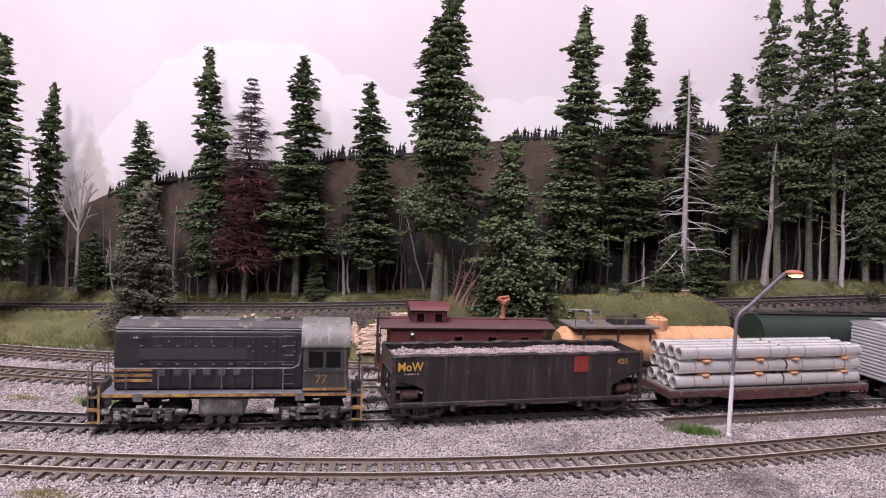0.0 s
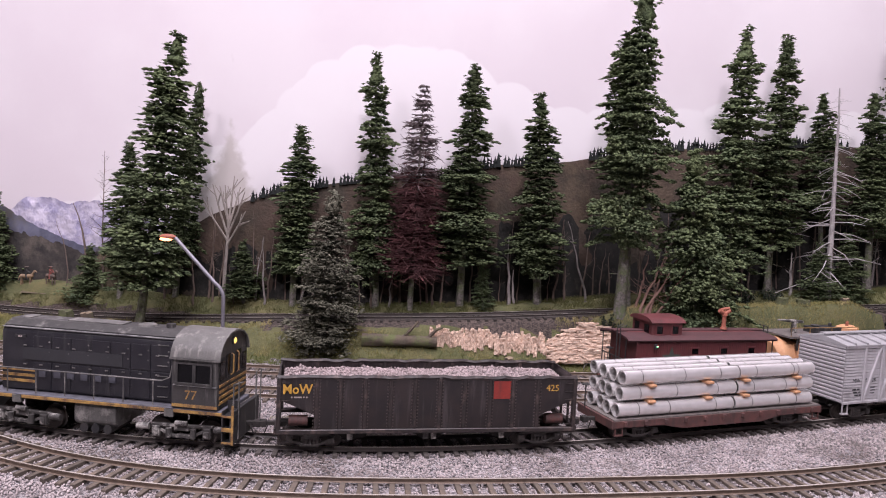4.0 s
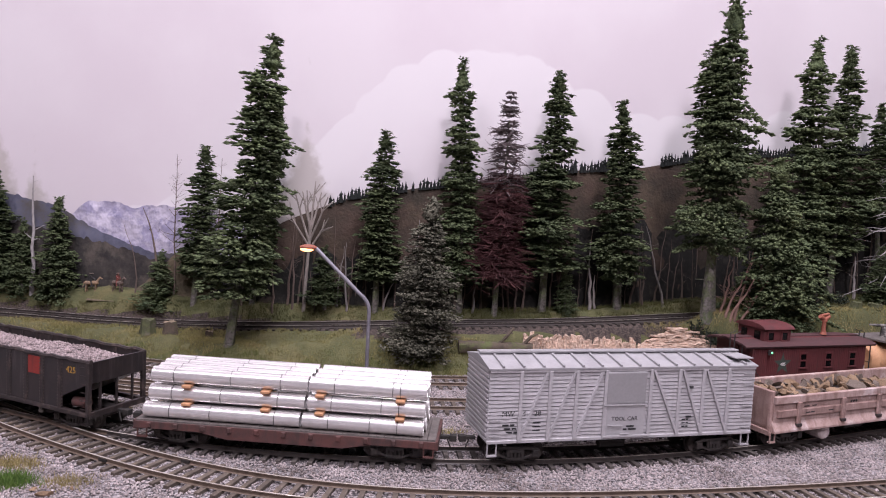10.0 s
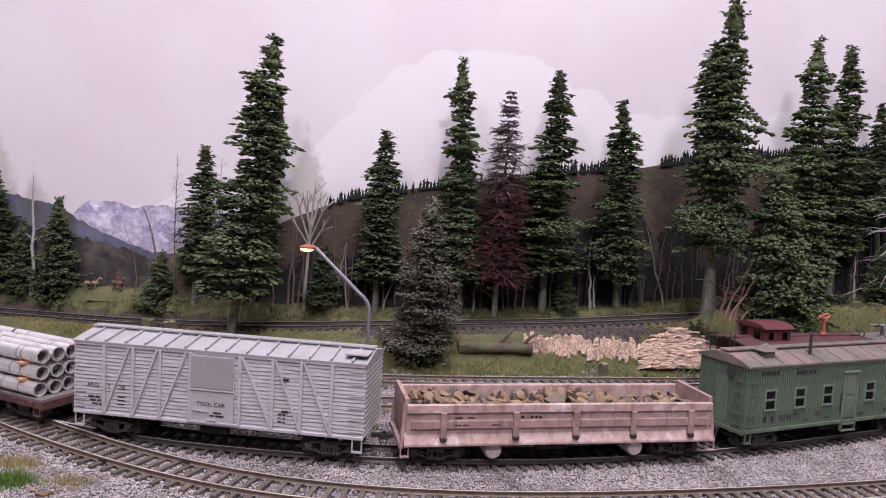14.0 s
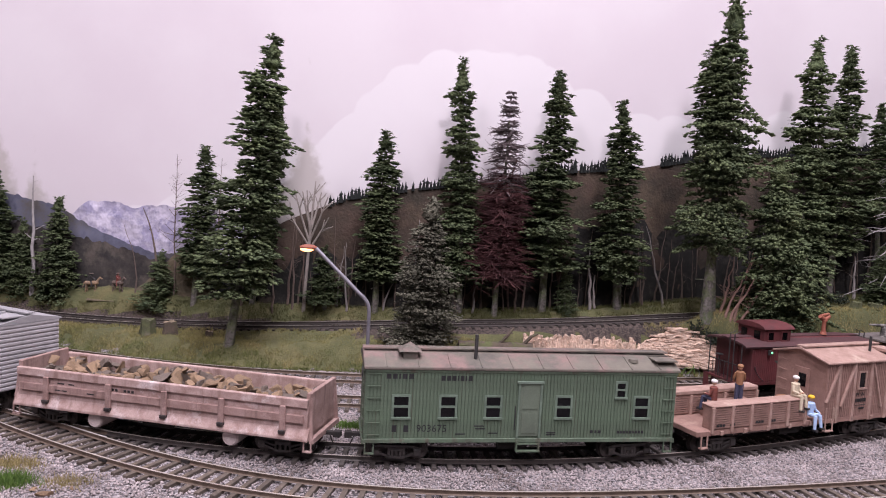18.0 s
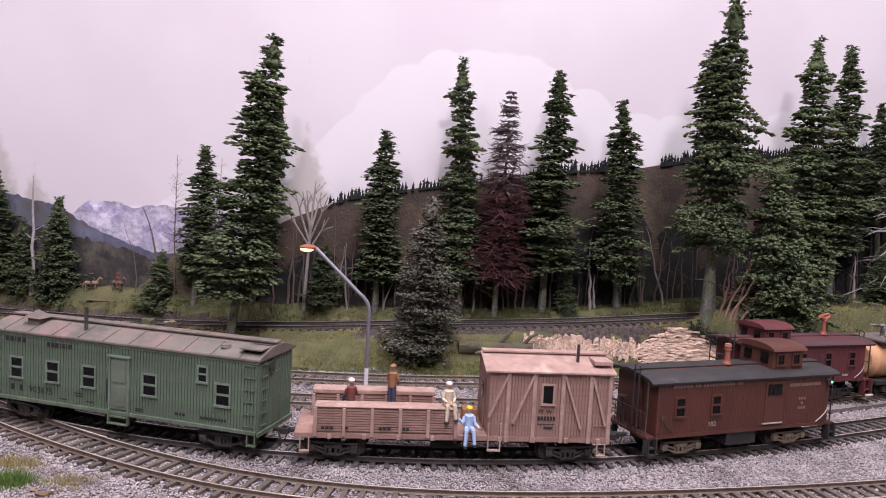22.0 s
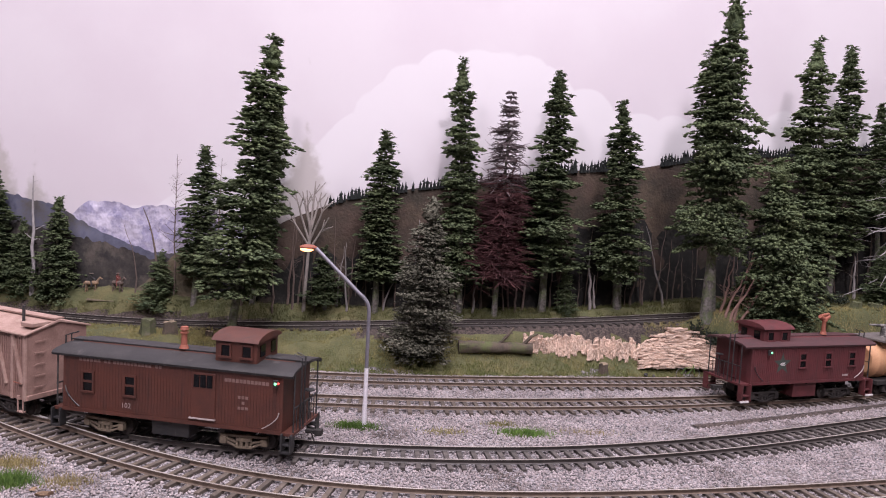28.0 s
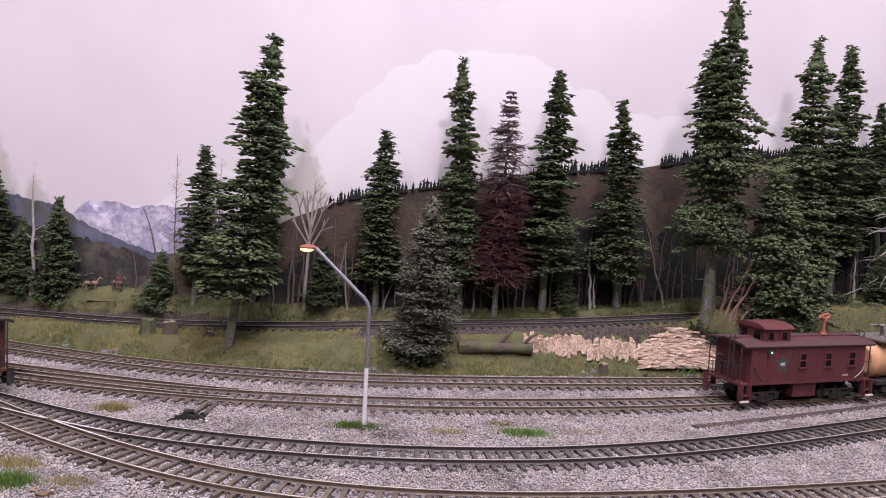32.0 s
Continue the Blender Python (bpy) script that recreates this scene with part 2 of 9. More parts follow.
class Shape:
    """Collects plain pieces of one mesh."""

    def __init__(self):
        self.v, self.f, self.mi = [], [], []

    def add(self, vs, fs, k=0):
        n = len(self.v)
        self.v += [tuple(p) for p in vs]
        self.f += [tuple(n + i for i in f) for f in fs]
        self.mi += [k] * len(fs)
        return self

    def box(self, x0, x1, y0, y1, z0, z1, k=0, m=None):
        vs = [Vector(p) for p in ((x0, y0, z0), (x1, y0, z0), (x1, y1, z0), (x0, y1, z0), (x0, y0, z1), (x1, y0, z1), (x1, y1, z1), (x0, y1, z1))]
        if m is not None:
            vs = [m @ p for p in vs]
        return self.add(vs, [(0, 3, 2, 1), (4, 5, 6, 7), (0, 1, 5, 4), (1, 2, 6, 5), (2, 3, 7, 6), (3, 0, 4, 7)], k)

    def bar(self, a, b, w, h=None, k=0):
        """A square bar from a to b."""
        a, b = Vector(a), Vector(b)
        h = h or w
        d = (b - a).normalized()
        up = Vector((0, 0, 1)) if abs(d.z) < 0.9 else Vector((0, 1, 0))
        s = d.cross(up).normalized()
        u = s.cross(d).normalized()
        vs = [p + s * (i * w / 2) + u * (j * h / 2) for p in (a, b) for i, j in ((-1, -1), (1, -1), (1, 1), (-1, 1))]
        return self.add(vs, [(0, 1, 2, 3), (7, 6, 5, 4), (0, 4, 5, 1), (1, 5, 6, 2), (2, 6, 7, 3), (3, 7, 4, 0)], k)

    def rod(self, a, b, r0, r1=None, n=8, k=0, caps=True):
        a, b = Vector(a), Vector(b)
        r1 = r0 if r1 is None else r1
        d = (b - a).normalized()
        up = Vector((0, 0, 1)) if abs(d.z) < 0.9 else Vector((0, 1, 0))
        s = d.cross(up).normalized()
        u = s.cross(d).normalized()
        vs = []
        for p, r in ((a, r0), (b, r1)):
            for i in range(n):
                t = 2 * math.pi * i / n
                vs.append(p + s * (math.cos(t) * r) + u * (math.sin(t) * r))
        fs = [(i, (i + 1) % n, n + (i + 1) % n, n + i) for i in range(n)]
        if caps:
            fs += [tuple(range(n - 1, -1, -1)), tuple(range(n, 2 * n))]
        return self.add(vs, fs, k)

    def tube(self, a, b, r, t, n=14, k=0):
        """A hollow pipe along x from a to b."""
        vs = []
        for x, q in ((a[0], r), (b[0], r), (b[0], r - t), (a[0], r - t)):
            for i in range(n):
                c = 2 * math.pi * i / n
                vs.append((x, a[1] + math.cos(c) * q, a[2] + math.sin(c) * q))
        fs = []
        for ring in range(4):
            p, q = ring * n, ((ring + 1) % 4) * n
            fs += [(p + (i + 1) % n, p + i, q + i, q + (i + 1) % n) for i in range(n)]
        return self.add(vs, fs, k)

    def path(self, pts, r, n=8, k=0):
        """A round rod along points; r may be a list."""
        P = [Vector(p) for p in pts]
        loop = (P[0] - P[-1]).length < 1e-7
        if loop:
            P = P[:-1]
        m = len(P)
        base, side = len(self.v), None
        for i, p in enumerate(P):
            a = P[i - 1] if i or loop else p
            b = P[(i + 1) % m] if i < m - 1 or loop else p
            d = (b - a).normalized()
            if side is None:
                up = Vector((0, 0, 1)) if abs(d.z) < 0.9 else Vector((0, 1, 0))
                side = d.cross(up)
            side = (side - d * side.dot(d)).normalized()
            u = side.cross(d)
            q = r[i] if isinstance(r, (list, tuple)) else r
            for c in range(n):
                w = 2 * math.pi * c / n
                self.v.append(tuple(p + side * (math.cos(w) * q) + u * (math.sin(w) * q)))
        for i in range(m if loop else m - 1):
            for c in range(n):
                e, f = base + i * n, base + ((i + 1) % m) * n
                self.f.append((e + c, e + (c + 1) % n, f + (c + 1) % n, f + c))
                self.mi.append(k)
        if not loop:
            self.f.append(tuple(base + c for c in range(n - 1, -1, -1)))
            self.f.append(tuple(base + (m - 1) * n + c for c in range(n)))
            self.mi += [k, k]
        return self

    def prism(self, prof, x0, x1, k=0):
        """A profile of (y, z), anticlockwise seen from +x, drawn out along x."""
        n = len(prof)
        vs = [(x0, y, z) for y, z in prof] + [(x1, y, z) for y, z in prof]
        fs = [(i, (i + 1) % n, n + (i + 1) % n, n + i) for i in range(n)]
        fs += [tuple(range(n - 1, -1, -1)), tuple(range(n, 2 * n))]
        return self.add(vs, fs, k)

    def plate(self, prof, y0, y1, k=0):
        """A profile of (x, z) drawn out along y."""
        n = len(prof)
        vs = [(x, y0, z) for x, z in prof] + [(x, y1, z) for x, z in prof]
        fs = [(i, (i + 1) % n, n + (i + 1) % n, n + i) for i in range(n)]
        fs += [tuple(range(n - 1, -1, -1)), tuple(range(n, 2 * n))]
        return self.add(vs, fs, k)

    def ball(self, c, r, n=8, m=6, k=0, sq=(1, 1, 1)):
        vs = [(c[0], c[1], c[2] - r * sq[2])]
        for j in range(1, m):
            a = math.pi * j / m - math.pi / 2
            for i in range(n):
                t = 2 * math.pi * i / n
                vs.append((c[0] + r * sq[0] * math.cos(a) * math.cos(t), c[1] + r * sq[1] * math.cos(a) * math.sin(t), c[2] + r * sq[2] * math.sin(a)))
        vs.append((c[0], c[1], c[2] + r * sq[2]))
        fs = [(0, 1 + (i + 1) % n, 1 + i) for i in range(n)]
        for j in range(m - 2):
            p = 1 + j * n
            fs += [(p + i, p + (i + 1) % n, p + n + (i + 1) % n, p + n + i) for i in range(n)]
        p, e = 1 + (m - 2) * n, len(vs) - 1
        fs += [(p + i, p + (i + 1) % n, e) for i in range(n)]
        return self.add(vs, fs, k)

    def mesh(self, name, mats, smooth=False, bevel=0.0):
        me = bpy.data.meshes.new(name)
        me.from_pydata(self.v, [], self.f)
        for q in (mats if isinstance(mats, (list, tuple)) else [mats]):
            me.materials.append(q)
        if any(self.mi):
            me.polygons.foreach_set("material_index", self.mi)
        bm = bmesh.new()
        bm.from_mesh(me)
        bmesh.ops.recalc_face_normals(bm, faces=bm.faces)
        if bevel:
            bmesh.ops.bevel(bm, geom=bm.edges[:], offset=bevel, segments=1, affect="EDGES", clamp_overlap=True)
        bm.to_mesh(me)
        bm.free()
        if smooth:
            me.shade_smooth()
            me.set_sharp_from_angle(angle=radians(40))
        me.update()
        return me


def part(name, shape, material, parent=None, label="", smooth=False, bevel=0.0, at=None):
    ob = new(name, shape.mesh(name, material, smooth, bevel) if isinstance(shape, Shape) else shape)
    if parent is not None:
        ob.parent = parent
    if at is not None:
        ob.matrix_basis = at
    if label:
        ob["label"] = label
    return ob


def thing(name, m, label, category, group="", kind=""):
    ob = new(name)
    ob.empty_display_size = 0.01
    ob.matrix_basis = m
    return tagged(ob, label, category, group, kind)


def array_mesh(name, verts, faces, mats, index=None):
    """A mesh from arrays of triangles or quads."""
    me = bpy.data.meshes.new(name)
    nf, k = faces.shape
    me.vertices.add(len(verts))
    me.vertices.foreach_set("co", np.asarray(verts, dtype=np.float32).ravel())
    me.loops.add(nf * k)
    me.loops.foreach_set("vertex_index", faces.astype(np.int32).ravel())
    me.polygons.add(nf)
    me.polygons.foreach_set("loop_start", np.arange(0, nf * k, k, dtype=np.int32))
    for q in mats:
        me.materials.append(q)
    if index is not None:
        me.polygons.foreach_set("material_index", index.astype(np.int32))
    me.update(calc_edges=True)
    me.validate()
    return me


class Line:
    """A smooth track line through points on the plan."""

    def __init__(self, pts, zs=None):
        p = np.array([(*q[:2], q[2] if len(q) > 2 else 0.0) for q in pts])
        d = np.r_[0, np.cumsum(np.linalg.norm(np.diff(p[:, :2], axis=0), axis=1))]
        s = np.linspace(0, d[-1], 2400)
        q = np.stack([np.interp(s, d, p[:, j]) for j in range(3)], 1)
        k = int(0.035 / s[1])
        ker = np.ones(2 * k + 1) / (2 * k + 1)
        for _ in range(3):
            e = np.pad(q, ((k, k), (0, 0)), mode="reflect", reflect_type="odd")
            q = np.stack([np.convolve(e[:, j], ker, "valid") for j in range(3)], 1)
        self.q = q
        self.s = np.r_[0, np.cumsum(np.linalg.norm(np.diff(q[:, :2], axis=0), axis=1))]
        self.s -= self.s[np.argmin(abs(q[:, 0]))]
        g = np.gradient(q[:, :2], axis=0)
        self.t = g / np.linalg.norm(g, axis=1)[:, None]

    def at(self, s):
        return np.array([np.interp(s, self.s, self.q[:, j]) for j in range(3)])

    def way(self, s):
        t = np.array([np.interp(s, self.s, self.t[:, j]) for j in range(2)])
        return t / np.linalg.norm(t)

    def near_x(self, x):
        return float(np.interp(x, self.q[:, 0], self.s))

    def y_at(self, x):
        return np.interp(x, self.q[:, 0], self.q[:, 1])


# ---- plan: track lines, ground lines ----
TRACK_A = Line([(-2.2, 0.30), (-1.6, 0.47), (-1.2, 0.54), (-0.85, 0.565), (-0.62, 0.55), (-0.45, 0.487), (-0.35, 0.435), (-0.27, 0.395), (-0.196, 0.363), (-0.155, 0.348), (-0.104, 0.340), (-0.059, 0.3365),
                (-0.018, 0.336), (0.038, 0.342), (0.069, 0.347), (0.099, 0.356), (0.133, 0.367), (0.169, 0.380), (0.208, 0.397), (0.254, 0.418),
                (0.30, 0.439), (0.37, 0.471), (0.45, 0.508), (0.55, 0.554), (0.72, 0.62), (0.95, 0.66), (1.3, 0.66), (1.8, 0.55), (2.4, 0.35)])
TRACK_F = Line([(-0.36, 0.441), (-0.30, 0.41), (-0.231, 0.363), (-0.187, 0.338), (-0.150, 0.319), (-0.119, 0.305), (-0.090, 0.295), (-0.063, 0.2875), (0.006, 0.284),
                (0.06, 0.290), (0.115, 0.300), (0.170, 0.312), (0.24, 0.329), (0.295, 0.3485), (0.35, 0.372), (0.412, 0.402), (0.471, 0.433), (0.60, 0.50), (0.9, 0.58)])
TRACK_B = Line([(-0.9, 0.53), (-0.5, 0.49), (-0.274, 0.440), (-0.200, 0.426), (-0.128, 0.4175), (-0.059, 0.4195), (0.005, 0.424), (0.083, 0.438), (0.162, 0.456),
                (0.215, 0.472), (0.298, 0.501), (0.38, 0.535), (0.48, 0.575), (0.62, 0.62), (0.9, 0.68)])
TRACK_C = Line([(-0.9, 0.60), (-0.5, 0.565), (-0.320, 0.514), (-0.230, 0.4875), (-0.1455, 0.473), (-0.067, 0.4715), (0.005, 0.4795), (0.093, 0.4945), (0.18, 0.5115), (0.26, 0.53), (0.32, 0.543)])
TRACK_D = Line([(-0.9, 0.60, 0.012), (-0.5, 0.60, 0.012), (-0.371, 0.588, 0.011), (-0.249, 0.572, 0.011), (-0.139, 0.557, 0.017), (0.003, 0.557, 0.027), (0.10, 0.562, 0.032), (0.157, 0.570, 0.036), (0.25, 0.59, 0.042),
                (0.35, 0.605, 0.046), (0.44, 0.618, 0.050), (0.58, 0.655, 0.058), (0.9, 0.74, 0.06)])
WALL_LINE = np.array([(-1.9, 0.30), (-1.4, 0.60), (-0.9, 0.66), (-0.4, 0.632), (-0.13, 0.610), (0.0, 0.612), (0.1, 0.628), (0.2, 0.652), (0.35, 0.690), (0.5, 0.722), (0.8, 0.80), (1.3, 0.82), (2.0, 0.6), (2.6, 0.2)])


def wall_y(x):
    return np.interp(x, WALL_LINE[:, 0], WALL_LINE[:, 1])


def track_z(x):
    return np.interp(x, TRACK_D.q[:, 0], TRACK_D.q[:, 2])


EDGE_X = [-0.9, -0.5, -0.32, -0.25, -0.14, 0.0, 0.15, 0.22, 0.30, 0.35, 0.42, 0.5, 0.9]
EDGE_Y = [0.64, 0.60, 0.535, 0.513, 0.496, 0.505, 0.532, 0.540, 0.5566, 0.560, 0.576, 0.596, 0.70]
TREE_Z = [0.030, 0.031, 0.031, 0.031, 0.030, 0.031, 0.038, 0.046, 0.0497, 0.052, 0.057, 0.063, 0.07]


def bank(x, y):
    """Height of the ground, without its grain."""
    ye, zt = np.interp(x, EDGE_X, EDGE_Y), np.interp(x, EDGE_X, TREE_Z)
    yd, zd = TRACK_D.y_at(x), track_z(x)
    mound = np.clip((x - 0.188) / 0.03, 0, 1) * np.clip((0.45 - x) / 0.04, 0, 1)
    foot = zd - 0.010
    z = np.full(np.shape(x), -0.0038)
    lip = np.clip((y - ye) / 0.022, 0, 1)
    shelf = np.clip((x + 0.01) / 0.03, 0, 1) * np.clip((0.215 - x) / 0.03, 0, 1)
    low = -0.0038 + lip * lip * (3 - 2 * lip) * (0.0115 + 0.012 * mound + 0.005 * shelf)
    start = ye + 0.018 - 0.014 * mound
    a = np.clip((y - start) / np.maximum((yd - 0.034 - start) * (1 - mound) + 0.014 * mound, 0.004), 0, 1)
    top = np.maximum(foot, 0.008) * (1 - mound) + (zt - 0.001) * mound
    low = low + a * (top - low) * (y > start)
    b = np.clip((y - (yd - 0.027 + 0.012 * mound)) / (0.013 - 0.008 * mound), 0, 1)
    low = low + b * ((zd - 0.0030) - low)
    c = np.clip((y - (yd + 0.010)) / 0.016, 0, 1)
    low = low + c * (zt - low)
    return np.where(y > ye, low, z)


def ground_z(x, y):
    return float(bank(np.array([x]), np.array([y]))[0])


# ---- ground ----
def build_ground():
    xs = np.r_[np.arange(-2.6, -0.5, 0.06), np.arange(-0.5, 0.68, 0.0036), np.arange(0.68, 2.8, 0.06)]
    ys = np.r_[np.arange(-0.6, 0.2, 0.05), np.arange(0.2, 0.76, 0.0036), np.arange(0.76, 0.95, 0.03)]
    X, Y = np.meshgrid(xs, ys)
    Z = bank(X, Y)
    rng = np.random.default_rng(3)
    yd, ye = TRACK_D.y_at(X), np.interp(X, EDGE_X, EDGE_Y)
    wild = np.clip((Y - ye) / 0.02, 0.12, 1) * np.where(abs(Y - yd) < 0.018, 0.25, 1)
    rough = np.zeros_like(X)
    for i in range(X.shape[0]):
        for j in range(X.shape[1]):
            if -0.5 < X[i, j] < 0.68 and Y[i, j] > 0.2:
                rough[i, j] = noise.fractal((X[i, j] * 28, Y[i, j] * 28, 0.3), 0.8, 2.1, 4)
    Z = Z + rough * 0.0028 * wild + rng.normal(0, 0.00022, X.shape)
    n, m = X.shape
    idx = np.arange(n * m).reshape(n, m)
    F = np.stack([idx[:-1, :-1], idx[:-1, 1:], idx[1:, 1:], idx[1:, :-1]], -1).reshape(-1, 4)
    cx, cy = X[:-1, :-1].ravel(), Y[:-1, :-1].ravel()
    rag = rough[:-1, :-1].ravel() * 0.008
    ydc, yec = TRACK_D.y_at(cx), np.interp(cx, EDGE_X, EDGE_Y)
    k = np.zeros(len(cx), int)
    k[cy + rag > yec] = 1
    bed = (cy > ydc - np.where(cx + rag * 3 < -0.06, 0.016, np.where(cx > 0.0, 0.022, 0.028)) + rag * 0.5) & (cy < ydc + 0.0125 + rag * 0.2) & (cy > yec) & ~((cx > 0.195 + rag * 2) & (cx < 0.43) & (cy < ydc - 0.014))
    k[bed] = 2
    k[(cy + rag > ydc + 0.042) & (cx > -0.19 + rag * 3)] = 3
    ob = new("ground", array_mesh("ground", np.stack([X, Y, Z], -1).reshape(-1, 3), F, [GRAVEL, GRASS_SOIL, CINDER, FOREST_SOIL], k))
    for p in ob.data.polygons:
        p.use_smooth = True
    tagged(ob, "grey-pink ballast yard rising to a grassy bank", "ground", kind="structure")


build_ground()


# ---- tracks ----
def sweep(line, s0, s1, off, prof, step=0.006):
    """Carry a profile of (side, height) along a line."""
    n = max(2, int((s1 - s0) / step))
    S = Shape()
    k = len(prof)
    for i in range(n + 1):
        s = s0 + (s1 - s0) * i / n
        p, w = line.at(s), line.way(s)
        nx, ny = -w[1], w[0]
        for a, h in prof:
            S.v.append((p[0] + nx * (off + a), p[1] + ny * (off + a), p[2] + h))
    for i in range(n):
        for j in range(k):
            q = (j + 1) % k
            S.f.append((i * k + j, (i + 1) * k + j, (i + 1) * k + q, i * k + q))
            S.mi.append(1 if j == 0 else 0)
    return S


RAIL = [(-0.00045, 0.0), (0.00045, 0.0), (0.00045, -0.0005), (0.00018, -0.0007), (0.00018, -0.0017), (0.0009, -0.0021), (-0.0009, -0.0021), (-0.00018, -0.0017), (-0.00018, -0.0007), (-0.00045, -0.0005)]
TIEDARK = mat("creosoted_dark_tie", (0.034, 0.027, 0.023), 0.9, second=(0.02, 0.017, 0.015), scale=300, amount=0.9, fine=1800, bump=0.6, bump_mm=0.25, island=0.4)
TIEGREY = mat("oily_grey_tie", (0.080, 0.069, 0.062), 0.85, second=(0.044, 0.038, 0.035), scale=300, amount=0.9, fine=1800, bump=0.6, bump_mm=0.25, island=0.5)
TIE_MESHES, DARK_TIES, GREY_TIES = [], [], []
for seed in range(5):
    r = random.Random(seed)
    S = Shape().box(-0.00125, 0.00125, -0.0148 - r.random() * 0.0006, 0.0148 + r.random() * 0.0006, -0.0048, -0.0021)
    TIE_MESHES.append(S.mesh("tie", TIE, bevel=0.0002))
    GREY_TIES.append(S.mesh("tie", TIEGREY, bevel=0.0002))
    DARK_TIES.append(S.mesh("tie", TIEDARK, bevel=0.0002))


def build_track(name, line, x0, x1, label, pitch=0.0073, ties=TIE_MESHES, side=RAILRUST):
    s0, s1 = line.near_x(x0), line.near_x(x1)
    t = thing(name, Matrix.Identity(4), label, "railway track", "model railway tracks", "structure")
    for off in (-0.0087, 0.0087):
        part("rail", sweep(line, s0, s1, off, RAIL), [side, RAILTOP], t)
    r = random.Random(name)
    s, i = s0 + 0.003, 0
    while s < s1:
        p, w = line.at(s), line.way(s)
        a = math.degrees(math.atan2(w[1], w[0])) + r.uniform(-1.5, 1.5)
        o = part("tie", ties[i % 5], None, t, at=pose(p[0] - w[1] * r.uniform(-0.0006, 0.0006), p[1], p[2] + r.uniform(-0.0002, 0.0001), 0, 0, a))
        s += pitch * r.uniform(0.93, 1.07)
        i += 1
    return t


# ---- backdrop and room ----
def build_backdrop():
    S = Shape()
    pts = []
    for x in np.linspace(-1.9, 2.6, 120):
        pts.append((x, wall_y(x)))
    n = len(pts)
    for x, y in pts:
        S.v += [(x, y, -0.06), (x, y, 1.0), (x, y + 0.006, 1.0), (x, y + 0.006, -0.06)]
    for i in range(n - 1):
        for j in range(4):
            q = (j + 1) % 4
            S.f.append((i * 4 + j, i * 4 + q, (i + 1) * 4 + q, (i + 1) * 4 + j))
            S.mi.append(0)
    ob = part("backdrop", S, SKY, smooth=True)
    tagged(ob, "curved backdrop painted with pale pinkish clouds", "backdrop", kind="structure")
    tagged(part("bench", Shape().box(-2.5, 2.5, -0.55, 0.90, -1.1, -0.03), WALLPAINT), "plain closed bench under the layout", "bench", kind="structure")
    room = Shape().box(-3.2, 3.2, -2.6, 2.2, -1.12, -1.10)
    tagged(part("floor", room, WALLPAINT), "plain grey floor of the layout room", "floor", kind="structure")
    tagged(part("ceiling", Shape().box(-3.2, 3.2, -2.6, 2.2, 1.6, 1.65), WALLPAINT), "plain pale ceiling of the layout room", "ceiling", kind="structure")
    for nm, b in (("wall_north", (-3.2, 3.2, 2.2, 2.3)), ("wall_south", (-3.2, 3.2, -2.7, -2.6)), ("wall_west", (-3.3, -3.2, -2.7, 2.3)), ("wall_east", (3.2, 3.3, -2.7, 2.3))):
        tagged(part(nm, Shape().box(*b, -1.1, 1.6), WALLPAINT), "plain pale wall of the layout room", "wall", kind="structure")


build_backdrop()


